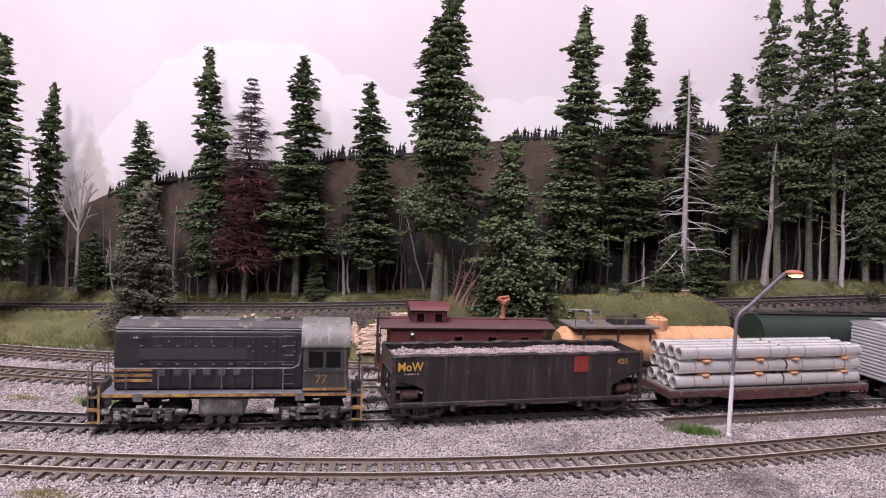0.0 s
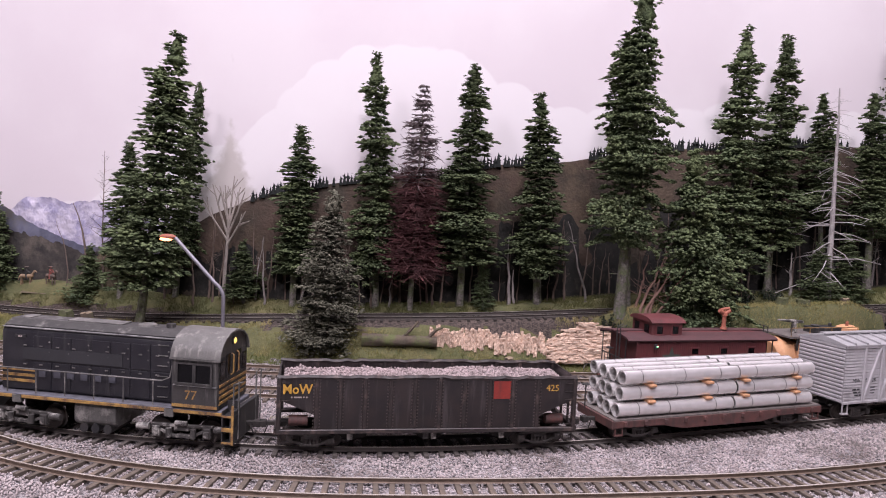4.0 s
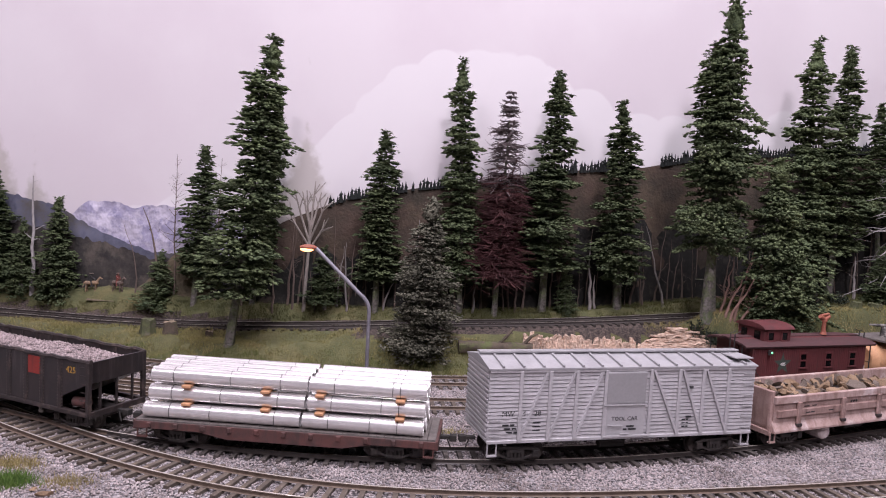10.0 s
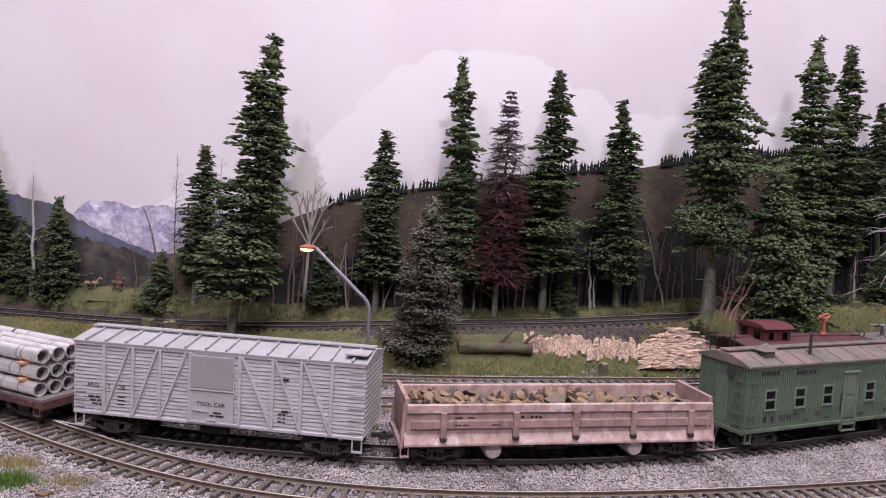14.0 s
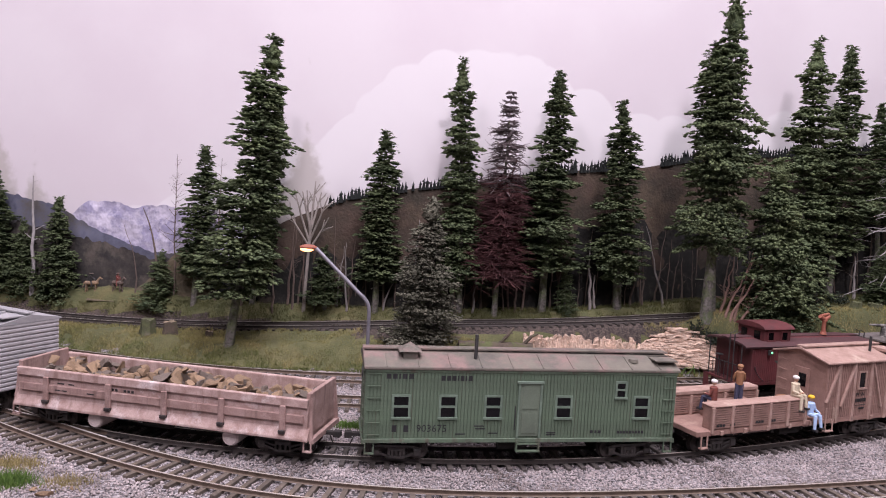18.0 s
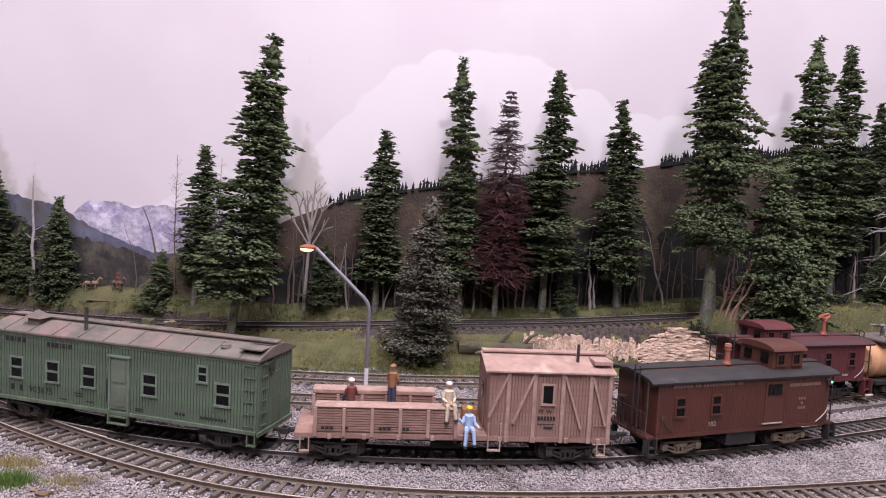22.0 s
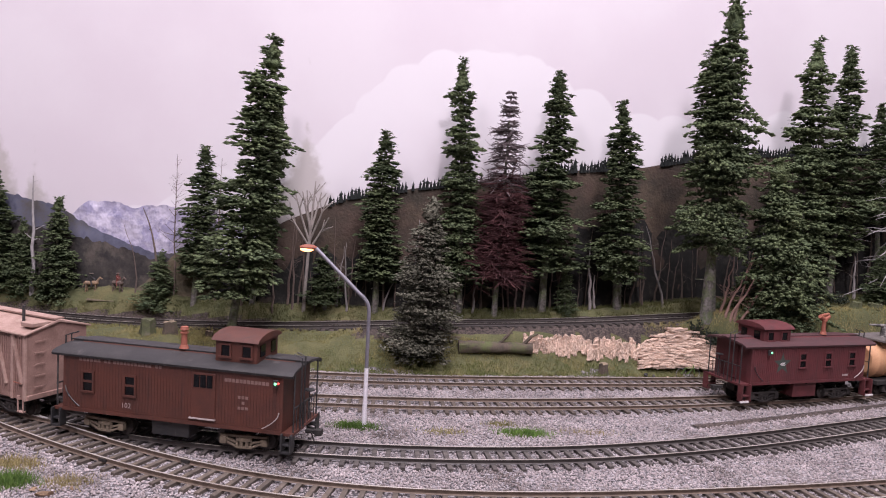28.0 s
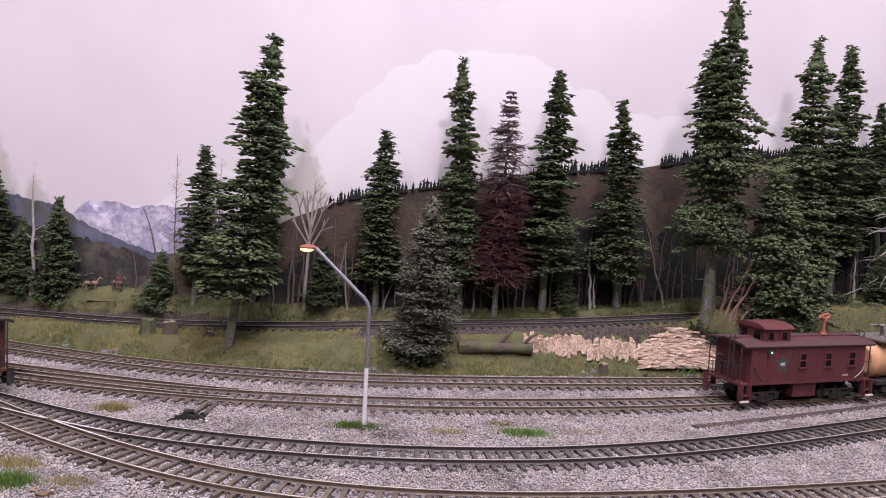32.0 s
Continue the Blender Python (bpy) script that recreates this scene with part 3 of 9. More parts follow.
def build_hill():
    """A steep dark relief hill that stands before the backdrop."""
    crest = np.array([(-0.30, 0.034), (-0.25, 0.040), (-0.20, 0.052), (-0.16, 0.086), (-0.136, 0.1005), (-0.084, 0.1225), (-0.024, 0.134), (0.054, 0.1445), (0.114, 0.157), (0.173, 0.1625), (0.222, 0.173), (0.278, 0.1815), (0.319, 0.1845), (0.358, 0.1895),
                      (0.43, 0.194), (0.507, 0.195), (0.592, 0.186), (0.75, 0.17), (1.1, 0.12)])
    xs = np.arange(-0.44, 1.1, 0.006)
    us = np.linspace(0, 1, 26)
    V, idx = [], []
    for u in us:
        for x in xs:
            zc = np.interp(x, crest[:, 0], crest[:, 1])
            base = 0.02 + 0.045 * np.clip((x + 0.1) / 0.7, 0, 1)
            z = base - 0.01 + (zc - base + 0.01) * u ** 0.9
            y = wall_y(x) - 0.020 + 0.015 * u ** 1.6
            w = noise.fractal((x * 26, u * 3, 1.7), 0.8, 2, 4)
            V.append((x, y - 0.0035 * w * (1 - u * 0.6), z + 0.002 * w * (u < 0.99) + 0.0008 * noise.noise((x * 90, 5, 1))))
    n, m = len(us), len(xs)
    i = np.arange(n * m).reshape(n, m)
    F = np.stack([i[:-1, :-1], i[:-1, 1:], i[1:, 1:], i[1:, :-1]], -1).reshape(-1, 4)
    ob = new("hill_backdrop", array_mesh("hill_backdrop", np.array(V), F, [HILL]))
    for p in ob.data.polygons:
        p.use_smooth = True
    tagged(ob, "dark brown painted relief hill behind the forest", "hill", kind="structure")
    S = Shape()
    r = random.Random(5)
    for x in np.arange(-0.10, 0.66, 0.0031):
        if noise.noise((x * 30, 0.2, 4)) + r.random() * 0.5 < -0.05:
            continue
        zc = np.interp(x, crest[:, 0], crest[:, 1])
        h = r.uniform(0.0055, 0.0115) * (0.80 if x < 0.1 else 1)
        y = wall_y(x) - 0.0055
        S.rod((x, y, zc - 0.002), (x + r.uniform(-0.0003, 0.0003), y, zc + h), h * r.uniform(0.20, 0.32), 0.0001, 5, caps=False)
        for q in range(3):
            a = r.random() * 6.28
            f = r.uniform(0.1, 0.6)
            S.rod((x + math.cos(a) * h * 0.1, y + math.sin(a) * h * 0.05, zc + h * f), (x, y, zc + h * (f + 0.25)), h * 0.2, 0.0001, 4, caps=False)
    FAR = mat("far_tree_green", (0.012, 0.015, 0.014), 0.95, scale=80, fine=600, bump=0)
    tagged(part("far_conifers", S, FAR), "row of tiny dark conifers along the hill crest", "trees", kind="stuff")


build_hill()


def build_mountains():
    SNOW = mat("far_mountain_paint", (0.40, 0.37, 0.50), 0.95, second=(0.28, 0.265, 0.40), scale=110, amount=0.95, fine=110, bump=0.7, bump_mm=2.6,
               third=(0.60, 0.56, 0.67), third_scale=85, third_cut=0.50)
    DARK = mat("near_mountain_paint", (0.105, 0.108, 0.155), 0.95, second=(0.17, 0.175, 0.24), scale=50, amount=0.9, fine=200, bump=0, third=(0.10, 0.092, 0.088), third_scale=25, third_cut=0.52)
    FOOT = mat("foothill_paint", (0.060, 0.052, 0.047), 0.95, second=(0.024, 0.023, 0.023), scale=70, amount=1.0, fine=330, bump=0.4, bump_mm=0.8, third=(0.105, 0.09, 0.076), third_scale=45, third_cut=0.57)

    def ridge(name, pts, back, material, amp, seed, label, low=0.0):
        S = Shape()
        p = np.array(pts)
        xs = np.arange(p[0, 0], p[-1, 0], 0.0022)
        rows = 9
        for x in xs:
            top = np.interp(x, p[:, 0], p[:, 1]) + amp * noise.fractal((x * 60, seed, 0), 0.6, 2.1, 5)
            for j in range(rows):
                u = j / (rows - 1)
                z = low + (top - low) * u
                S.v.append((x, wall_y(x) - back + 0.002 * noise.fractal((x * 45, z * 70, seed), 0.7, 2, 4) * (1 - 0.5 * u), z))
        for i in range(len(xs) - 1):
            for j in range(rows - 1):
                a = i * rows + j
                S.f.append((a, a + rows, a + rows + 1, a + 1))
                S.mi.append(0)
        tagged(part(name, S, material, smooth=True), label, "mountain", kind="structure")

    ridge("far_mountain_backdrop", [(-0.9, 0.085), (-0.42, 0.09), (-0.335, 0.094), (-0.318, 0.1075), (-0.295, 0.108), (-0.28, 0.104), (-0.25, 0.107), (-0.215, 0.1035), (-0.16, 0.094), (-0.12, 0.093), (-0.08, 0.08)], 0.0035, SNOW, 0.0022, 1.0, "snowy violet mountains painted on the backdrop", 0.055)
    ridge("near_mountain_backdrop", [(-0.9, 0.09), (-0.45, 0.11), (-0.40, 0.112), (-0.378, 0.108), (-0.36, 0.104), (-0.345, 0.100), (-0.32, 0.088), (-0.29, 0.074), (-0.26, 0.066), (-0.2, 0.064), (-0.12, 0.064)], 0.007, DARK, 0.003, 4.0, "blue-grey nearer mountains painted on the backdrop", 0.045)
    ridge("foothill_backdrop", [(-0.9, 0.08), (-0.42, 0.088), (-0.37, 0.083), (-0.33, 0.078), (-0.30, 0.072), (-0.26, 0.060), (-0.2, 0.058), (-0.12, 0.06)], 0.0105, FOOT, 0.005, 8.0, "hazy brown foothills painted on the backdrop", 0.015)


build_mountains()


def build_mound():
    nx, nu = 40, 12
    V = []
    for j in range(nu):
        for i in range(nx):
            a, u = -1 + 2 * i / (nx - 1), j / (nu - 1)
            top = 0.026 + 0.045 * math.exp(-((a - 0.35) / 0.55) ** 2) + 0.002 * noise.fractal((a * 5, u * 3, 3), 0.8, 2, 4)
            V.append((-0.245 + 0.062 * a, 0.596 + 0.016 * u, 0.022 + (top - 0.022) * math.sin(u * math.pi / 2)))
    k = np.arange(nx * nu).reshape(nu, nx)
    F = np.stack([k[:-1, :-1], k[:-1, 1:], k[1:, 1:], k[1:, :-1]], -1).reshape(-1, 4)
    MOUND = mat("dry_mound_grass", (0.125, 0.100, 0.062), 0.95, second=(0.075, 0.066, 0.042), scale=60, amount=0.9, fine=500, bump=0.8, bump_mm=0.8, spread=0.2)
    ob = new("mound_backdrop", array_mesh("mound_backdrop", np.array(V), F, [MOUND]))
    for p in ob.data.polygons:
        p.use_smooth = True
    tagged(ob, "small dry brown mound at the back of the meadow", "hill", kind="structure")


build_mound()


# ---- trees ----
OCTA = np.array([(1, 0, 0), (-1, 0, 0), (0, 1, 0), (0, -1, 0), (0, 0, 1), (0, 0, -1)], float)
OCTA_F = np.array([(0, 2, 4), (2, 1, 4), (1, 3, 4), (3, 0, 4), (2, 0, 5), (1, 2, 5), (3, 1, 5), (0, 3, 5)])


def lumps(rng, c, along, size):
    """Small rough lumps of foliage at c, drawn out along a direction; size is (length, width, height) for each."""
    n = len(c)
    d = along / np.linalg.norm(along, axis=1)[:, None]
    up = np.stack([rng.normal(0, 0.22, n), rng.normal(0, 0.22, n), np.ones(n)], 1)
    e = np.cross(up, d)
    e /= np.linalg.norm(e, axis=1)[:, None]
    u = np.cross(d, e)
    v = OCTA[None] * rng.uniform(0.55, 1.45, (n, len(OCTA), 1)) * size[:, None, :]
    v = v[..., 0:1] * d[:, None] + v[..., 1:2] * e[:, None] + v[..., 2:3] * u[:, None] + c[:, None]
    f = OCTA_F[None] + (np.arange(n) * len(OCTA))[:, None, None]
    return v.reshape(-1, 3), f.reshape(-1, 3)


def conifer_crown(seed, H, R, tiers, material, lump=0.0019, power=0.5, droop=0.25, full=1.0, ragged=0.30, sprigs=2):
    """Crown from z 0 to H: uneven tiers of flat boughs, each a fan of rough foliage lumps with sprigs at its rim."""
    rng = np.random.default_rng(seed)
    C, D, Z, Q = [], [], [], []
    f = 0.0
    while f < 0.985:
        prof = (1 - f) ** power * (0.80 + 0.20 * min(1, f / 0.10))
        tier = (1 + 0.18 * math.sin(f * 31 + seed)) * rng.uniform(1 - ragged, 1 + ragged * 0.35)
        nb = int(rng.integers(6, 10)) if prof > 0.3 else 5
        a0 = rng.random() * 6.283
        for b in range(nb):
            a = a0 + 6.283 * b / nb + rng.uniform(-0.35, 0.35)
            side = 1 + 0.16 * math.sin(a + seed * 2.1 + f * 9) + 0.12 * math.sin(2 * a + f * 23 + seed)
            ln = max(R * prof * tier * side * rng.uniform(0.72, 1.12), R * 0.16)
            z = H * f + rng.normal(0, 0.55) * H / tiers
            n = max(5, int(full * (4 + ln * 950)))
            t = np.clip(rng.random(n) ** 0.62, 0.10, 1)
            w = rng.normal(0, 0.22, n) * ln * np.minimum(0.35 + t, 1.25 - 0.5 * t)
            rise = (rng.uniform(-0.05, 0.30) * t - droop * rng.uniform(0.6, 1.4) * t * t) * ln
            if f > 0.90:
                rise = 0.55 * t * ln
            C.append(np.stack([np.cos(a) * t * ln - np.sin(a) * w, np.sin(a) * t * ln + np.cos(a) * w, z + rise + rng.normal(0, 0.0007, n)], 1))
            tilt = 0.10 - droop * 1.2 * t
            aa = a + w / ln * 1.2 + rng.normal(0, 0.35, n)
            D.append(np.stack([np.cos(aa), np.sin(aa), tilt], 1))
            k = lump * rng.uniform(0.55, 1.20, n) * (0.72 if f > 0.85 else 1.0)
            Z.append(np.stack([k * 1.15, k * 0.80, k * 0.60], 1))
            m = n * sprigs
            i = rng.integers(0, n, m)
            q = C[-1][i] + rng.normal(0, 0.5, (m, 3)) * Z[-1][i] * np.array([1, 1, 0.6])
            h = a + rng.normal(0, 0.7, m)
            d = np.stack([np.cos(h), np.sin(h), rng.normal(-0.05, 0.28, m)], 1) * (lump * rng.uniform(0.5, 1.15, m))[:, None]
            e = np.stack([-np.sin(h), np.cos(h), rng.normal(0, 0.4, m)], 1) * (lump * rng.uniform(0.10, 0.20, m))[:, None]
            Q.append(np.stack([q, q + d * 0.6 + e, q + d * 1.15, q + d * 0.6 - e], 1))
        f += rng.uniform(0.55, 1.45) / tiers
    v, fc = lumps(rng, np.concatenate(C), np.concatenate(D), np.concatenate(Z))
    # a soft leader at the very top
    n = 40
    t = np.linspace(0, 1, n)
    top = np.stack([rng.normal(0, 0.0007, n), rng.normal(0, 0.0007, n), H * (0.89 + 0.10 * t)], 1)
    k = (R * 0.17 * (1 - 0.8 * t))
    v2, f2 = lumps(rng, top, np.tile([0.05, 0.02, 1.0], (n, 1)) + rng.normal(0, 0.12, (n, 3)), np.stack([k * 1.2 + 0.0012, k, k], 1))
    q = np.concatenate(Q)
    tri = np.concatenate([q[:, [0, 1, 2]], q[:, [0, 2, 3]]]).reshape(-1, 3)
    verts = np.concatenate([v, v2, tri])
    faces = np.concatenate([fc, f2 + len(v), np.arange(len(tri)).reshape(-1, 3) + len(v) + len(v2)])
    return array_mesh("crown", verts, faces, [material])


def wiry_crown(seed, H, R):
    """A dead crown: thin curled twigs, dense and red below, sparse and grey-purple above."""
    rng = np.random.default_rng(seed)
    Q, top = [], []
    f = 0.0
    while f < 0.99:
        sparse = f > 0.55
        r = R * (1 - f) ** 0.55 * rng.uniform(0.75, 1.1)
        for b in range(20 if sparse else 16):
            a, ln = rng.random() * 6.283, max(r * rng.uniform(0.5, 1.15), 0.003)
            curl, sag = rng.normal(0, 0.9), rng.normal(-0.15, 0.30)
            for twig in range(3 if sparse else 6):
                t0 = 0.0 if twig == 0 else rng.uniform(0.2, 0.8)
                s = np.linspace(t0, 1 if twig == 0 else min(t0 + rng.uniform(0.3, 0.6), 1.12), 6)
                ang = a + curl * s * s * 0.6 + (0 if twig == 0 else rng.normal(0, 0.55)) * (s - t0) * 2
                p = np.stack([np.cos(ang) * s * ln, np.sin(ang) * s * ln, H * f + sag * s * s * ln + (0 if twig == 0 else rng.normal(0, 0.45)) * (s - t0) * ln + rng.normal(0, 0.0003, 6)], 1)
                w = np.linspace(1, 0.45, 6)[:, None] * (0.00055 if twig == 0 else 0.00040)
                for side in (np.array([0, 0, 1.0]), np.array([-math.sin(a), math.cos(a), 0.0])):
                    lo, hi = p - side * w, p + side * w
                    Q.append(np.stack([lo[:-1], lo[1:], hi[1:], hi[:-1]], 1))
                    top += [1 if f + rng.normal(0, 0.05) > 0.52 else 0] * 5
        f += rng.uniform(0.5, 1.5) / (44 if sparse else 60)
    v = np.concatenate(Q).reshape(-1, 3)
    return array_mesh("crown", v, np.arange(len(v)).reshape(-1, 4), [RUSTNEEDLE, TWIG], np.array(top))


CROWNS = {
    "tall": [conifer_crown(q, 0.20, 0.024, 50, NEEDLES) for q in (1, 2, 3, 5, 13)],
    "broad": [conifer_crown(q, 0.20, 0.040, 50, NEEDLES, 0.0020, 0.62, full=1.05) for q in (4,)],
    "open": [conifer_crown(q, 0.20, 0.030, 30, NEEDLES, 0.0020, 0.42, ragged=0.5, full=0.9) for q in (6, 7)],
    "short": [conifer_crown(q, 0.10, 0.020, 28, NEEDLES, 0.0015, 0.6, ragged=0.2) for q in (8, 9)],
    "cedar": [conifer_crown(q, 0.12, 0.028, 42, CEDAR, 0.0013, 0.66, droop=0.1, ragged=0.22, full=1.3, sprigs=5) for q in (10,)],
    "thick": [conifer_crown(q, 0.12, 0.032, 34, NEEDLES, 0.0017, 0.66, droop=0.35, ragged=0.22, full=1.2) for q in (11,)],
    "red": [wiry_crown(12, 0.20, 0.023)],
}
CROWN_H = {"tall": 0.20, "broad": 0.20, "open": 0.20, "short": 0.10, "cedar": 0.12, "thick": 0.12, "red": 0.20}
CROWN_R = {"tall": 0.024, "broad": 0.040, "open": 0.030, "short": 0.020, "cedar": 0.028, "thick": 0.032, "red": 0.023}


def trunk_shape(h, r0, r1, seed):
    rng = random.Random(seed)
    S = Shape()
    n, m = 8, 9
    for j in range(n + 1):
        f = j / n
        r = r0 + (r1 - r0) * f
        if f == 0:
            r *= 1.15
        cx, cy = rng.uniform(-1, 1) * r0 * 0.12, rng.uniform(-1, 1) * r0 * 0.12
        for i in range(m):
            t = 6.283 * i / m
            q = r * rng.uniform(0.88, 1.12)
            S.v.append((cx + math.cos(t) * q, cy + math.sin(t) * q, h * f if j else -0.006))
    for j in range(n):
        for i in range(m):
            S.f.append((j * m + i, j * m + (i + 1) % m, (j + 1) * m + (i + 1) % m, (j + 1) * m + i))
            S.mi.append(0)
    S.f.append(tuple(n * m + i for i in range(m)))
    S.mi.append(0)
    return S


def conifer(kind, x, y, z, dx, h, base, hw, seed, label, trunk=0.0032):
    """A conifer that leans dx over its height h; its crown starts at the fraction base."""
    lean = math.degrees(math.atan2(dx, h))
    t = thing("conifer", pose(x, y, z - 0.003, 0, lean, (0)), label, "tree", "model conifers")
    tall = math.hypot(dx, h) + 0.003
    part("trunk", trunk_shape(tall * 0.86, trunk, trunk * 0.18, seed), BARK, t, smooth=True)
    rng = random.Random(seed + 500)
    for _ in range(4 if base > 0.12 else 0):
        zz, a, ln = tall * base * rng.uniform(0.5, 1.0), rng.random() * 6.28, trunk * rng.uniform(1.6, 3.6)
        part("branch_stub", Shape().rod((0, 0, zz), (math.cos(a) * ln, math.sin(a) * ln, zz + rng.uniform(-0.3, 0.3) * ln), trunk * 0.14, trunk * 0.05, 5), BARK, t)
    me = CROWNS[kind][seed % len(CROWNS[kind])]
    ch = tall * (1 - base) + 0.002
    sx, sz = hw / (CROWN_R[kind] * (0.72 if kind == "red" else 0.82)), ch / CROWN_H[kind]
    c = part("crown", me, None, t)
    c.matrix_basis = pose(0, 0, tall - ch, 0, 0, seed * 77) @ Matrix.Diagonal((sx, sx, sz, 1))
    return t


SPRUCE = "dark green model spruce with layered boughs and bare lower trunk"
TREES = [
    ("tall", -0.1577, 0.5174, 0.0060, 0.0272, 0.2320, 0.20, 0.0275, 0.0036),
    ("tall", -0.1606, 0.5871, 0.0269, 0.0184, 0.1865, 0.18, 0.0150, 0.0028),
    ("tall", -0.2112, 0.5894, 0.0215, 0.0075, 0.1383, 0.24, 0.0185, 0.0028),
    ("short", -0.3383, 0.6053, 0.0196, 0.0025, 0.0896, 0.08, 0.0182, 0.0022),
    ("short", -0.3716, 0.6094, 0.0200, 0.0025, 0.0663, 0.10, 0.0145, 0.0022),
    ("tall", -0.3960, 0.6114, 0.0191, 0.0014, 0.1116, 0.15, 0.0170, 0.0024),
    ("short", -0.2444, 0.5934, 0.0207, 0.0039, 0.0460, 0.08, 0.0150, 0.0022),
    ("tall", -0.0549, 0.5802, 0.0261, 0.0028, 0.1534, 0.22, 0.0205, 0.0030),
    ("tall", 0.0162, 0.5829, 0.0294, -0.0078, 0.2106, 0.16, 0.0205, 0.0032),
    ("tall", 0.0866, 0.5900, 0.0324, 0.0036, 0.2039, 0.22, 0.0240, 0.0036),
    ("tall", 0.1531, 0.5967, 0.0372, -0.0070, 0.1795, 0.19, 0.0220, 0.0036),
    ("broad", 0.2157, 0.5590, 0.0455, 0.0042, 0.2500, 0.23, 0.0300, 0.0047),
    ("tall", 0.2223, 0.5640, 0.0460, -0.0138, 0.2150, 0.50, 0.0230, 0.0030),
    ("tall", 0.3178, 0.6234, 0.0468, 0.0022, 0.2347, 0.16, 0.0250, 0.0036),
    ("tall", 0.3665, 0.6540, 0.0536, 0.0002, 0.2312, 0.22, 0.0235, 0.0032),
    ("tall", 0.4211, 0.6700, 0.0573, -0.0120, 0.1810, 0.40, 0.0180, 0.0030),
    ("tall", 0.4587, 0.6600, 0.0590, -0.0093, 0.1800, 0.30, 0.0195, 0.0036),
    ("open", 0.4971, 0.6740, 0.0620, -0.0194, 0.2480, 0.24, 0.0225, 0.0034),
    ("open", 0.5257, 0.6840, 0.0640, -0.0171, 0.2490, 0.28, 0.0190, 0.0034),
    ("open", 0.5422, 0.6750, 0.0650, -0.0157, 0.2540, 0.33, 0.0205, 0.0034),
    ("tall", 0.5712, 0.6805, 0.0632, -0.0191, 0.2179, 0.14, 0.0180, 0.0030),
    ("tall", 0.5901, 0.6863, 0.0641, -0.0162, 0.2108, 0.14, 0.0185, 0.0030),
    ("short", 0.4020, 0.6336, 0.0498, -0.0012, 0.0510, 0.07, 0.0165, 0.0022),
    ("short", 0.4325, 0.6420, 0.0526, -0.0037, 0.0587, 0.07, 0.0175, 0.0022),
    ("short", -0.0967, 0.5806, 0.0252, -0.0022, 0.0540, 0.25, 0.0150, 0.0020),
    ("short", 0.1068, 0.5869, 0.0329, -0.0016, 0.0415, 0.09, 0.0100, 0.0018),
]
for i, (k, x, y, z, dx, h, base, hw, tr) in enumerate(TREES):
    conifer(k, x, y, z, dx, h, base, hw, i + 1, SPRUCE if k in ("tall", "open", "broad") else "small bushy dark green model spruce", tr)
conifer("cedar", -0.0154, 0.5209, 0.0060, 0.0067, 0.1205, 0.03, 0.0273, 40, "grey-green bushy model cedar with foliage to the ground", 0.003)
conifer("thick", 0.2751, 0.5642, 0.0334, -0.0081, 0.1392, 0.05, 0.0330, 41, "dense dark green model spruce with foliage to the ground", 0.003)
conifer("red", 0.0457, 0.5794, 0.0284, 0.0041, 0.1921, 0.19, 0.0219, 42, "dead conifer with rust-red needles and pale trunk", 0.0026)

# ---- rolling stock: paints ----
BLACKISH = mat("grimy_black_paint", (0.024, 0.024, 0.026), 0.5, second=(0.045, 0.042, 0.040), scale=120, amount=0.8, fine=1500, bump=0.1, streak=(0.19, 0.18, 0.165), streak_amt=0.6, streak_cut=0.57)
LOCOBLUE = mat("dark_navy_hood_paint", (0.014, 0.014, 0.019), 0.38, spec=0.45, second=(0.028, 0.027, 0.031), scale=90, amount=0.8, fine=1500, bump=0.1, streak=(0.085, 0.08, 0.077), streak_amt=0.5, streak_cut=0.58)
CABGREY = mat("streaked_charcoal_cab", (0.050, 0.048, 0.047), 0.45, second=(0.030, 0.029, 0.029), scale=120, amount=0.8, fine=1500, bump=0.1, streak=(0.25, 0.24, 0.22), streak_amt=0.6, streak_cut=0.54)
LOCOROOFGREY = mat("streaked_grey_cab_roof", (0.13, 0.127, 0.12), 0.5, second=(0.085, 0.082, 0.078), scale=110, amount=0.8, fine=1500, bump=0.1, streak=(0.30, 0.29, 0.27), streak_amt=0.6, streak_cut=0.53)
LOCOGREY = mat("worn_grey_roof_paint", (0.125, 0.122, 0.115), 0.5, second=(0.06, 0.058, 0.056), scale=150, amount=0.9, fine=1600, bump=0.15, third=(0.28, 0.27, 0.25), third_scale=130, third_cut=0.60, streak=(0.34, 0.325, 0.30), streak_amt=0.55, streak_cut=0.55)
LOCOROOF = mat("dusty_black_hood_roof", (0.045, 0.044, 0.042), 0.55, second=(0.026, 0.025, 0.025), scale=150, amount=0.9, fine=1600, bump=0.15, third=(0.17, 0.165, 0.155), third_scale=140, third_cut=0.61)
SILLGREY = mat("dusty_blue_grey_sill", (0.085, 0.088, 0.108), 0.6, second=(0.055, 0.055, 0.066), scale=140, amount=0.8, fine=1500, bump=0.1)
WALKGREY = mat("dusty_walkway_paint", (0.13, 0.13, 0.155), 0.6, second=(0.065, 0.064, 0.072), scale=170, amount=0.9, fine=1500, bump=0.1)
CHALK = mat("chalky_worn_edge", (0.27, 0.27, 0.265), 0.6, second=(0.08, 0.08, 0.085), scale=110, amount=1.0, fine=1500, bump=0.1)
YELLOW = mat("worn_yellow_paint", (0.42, 0.255, 0.075), 0.6, second=(0.16, 0.085, 0.045), scale=220, amount=1.0, fine=1500, bump=0.1, third=(0.05, 0.04, 0.035), third_scale=150, third_cut=0.58)
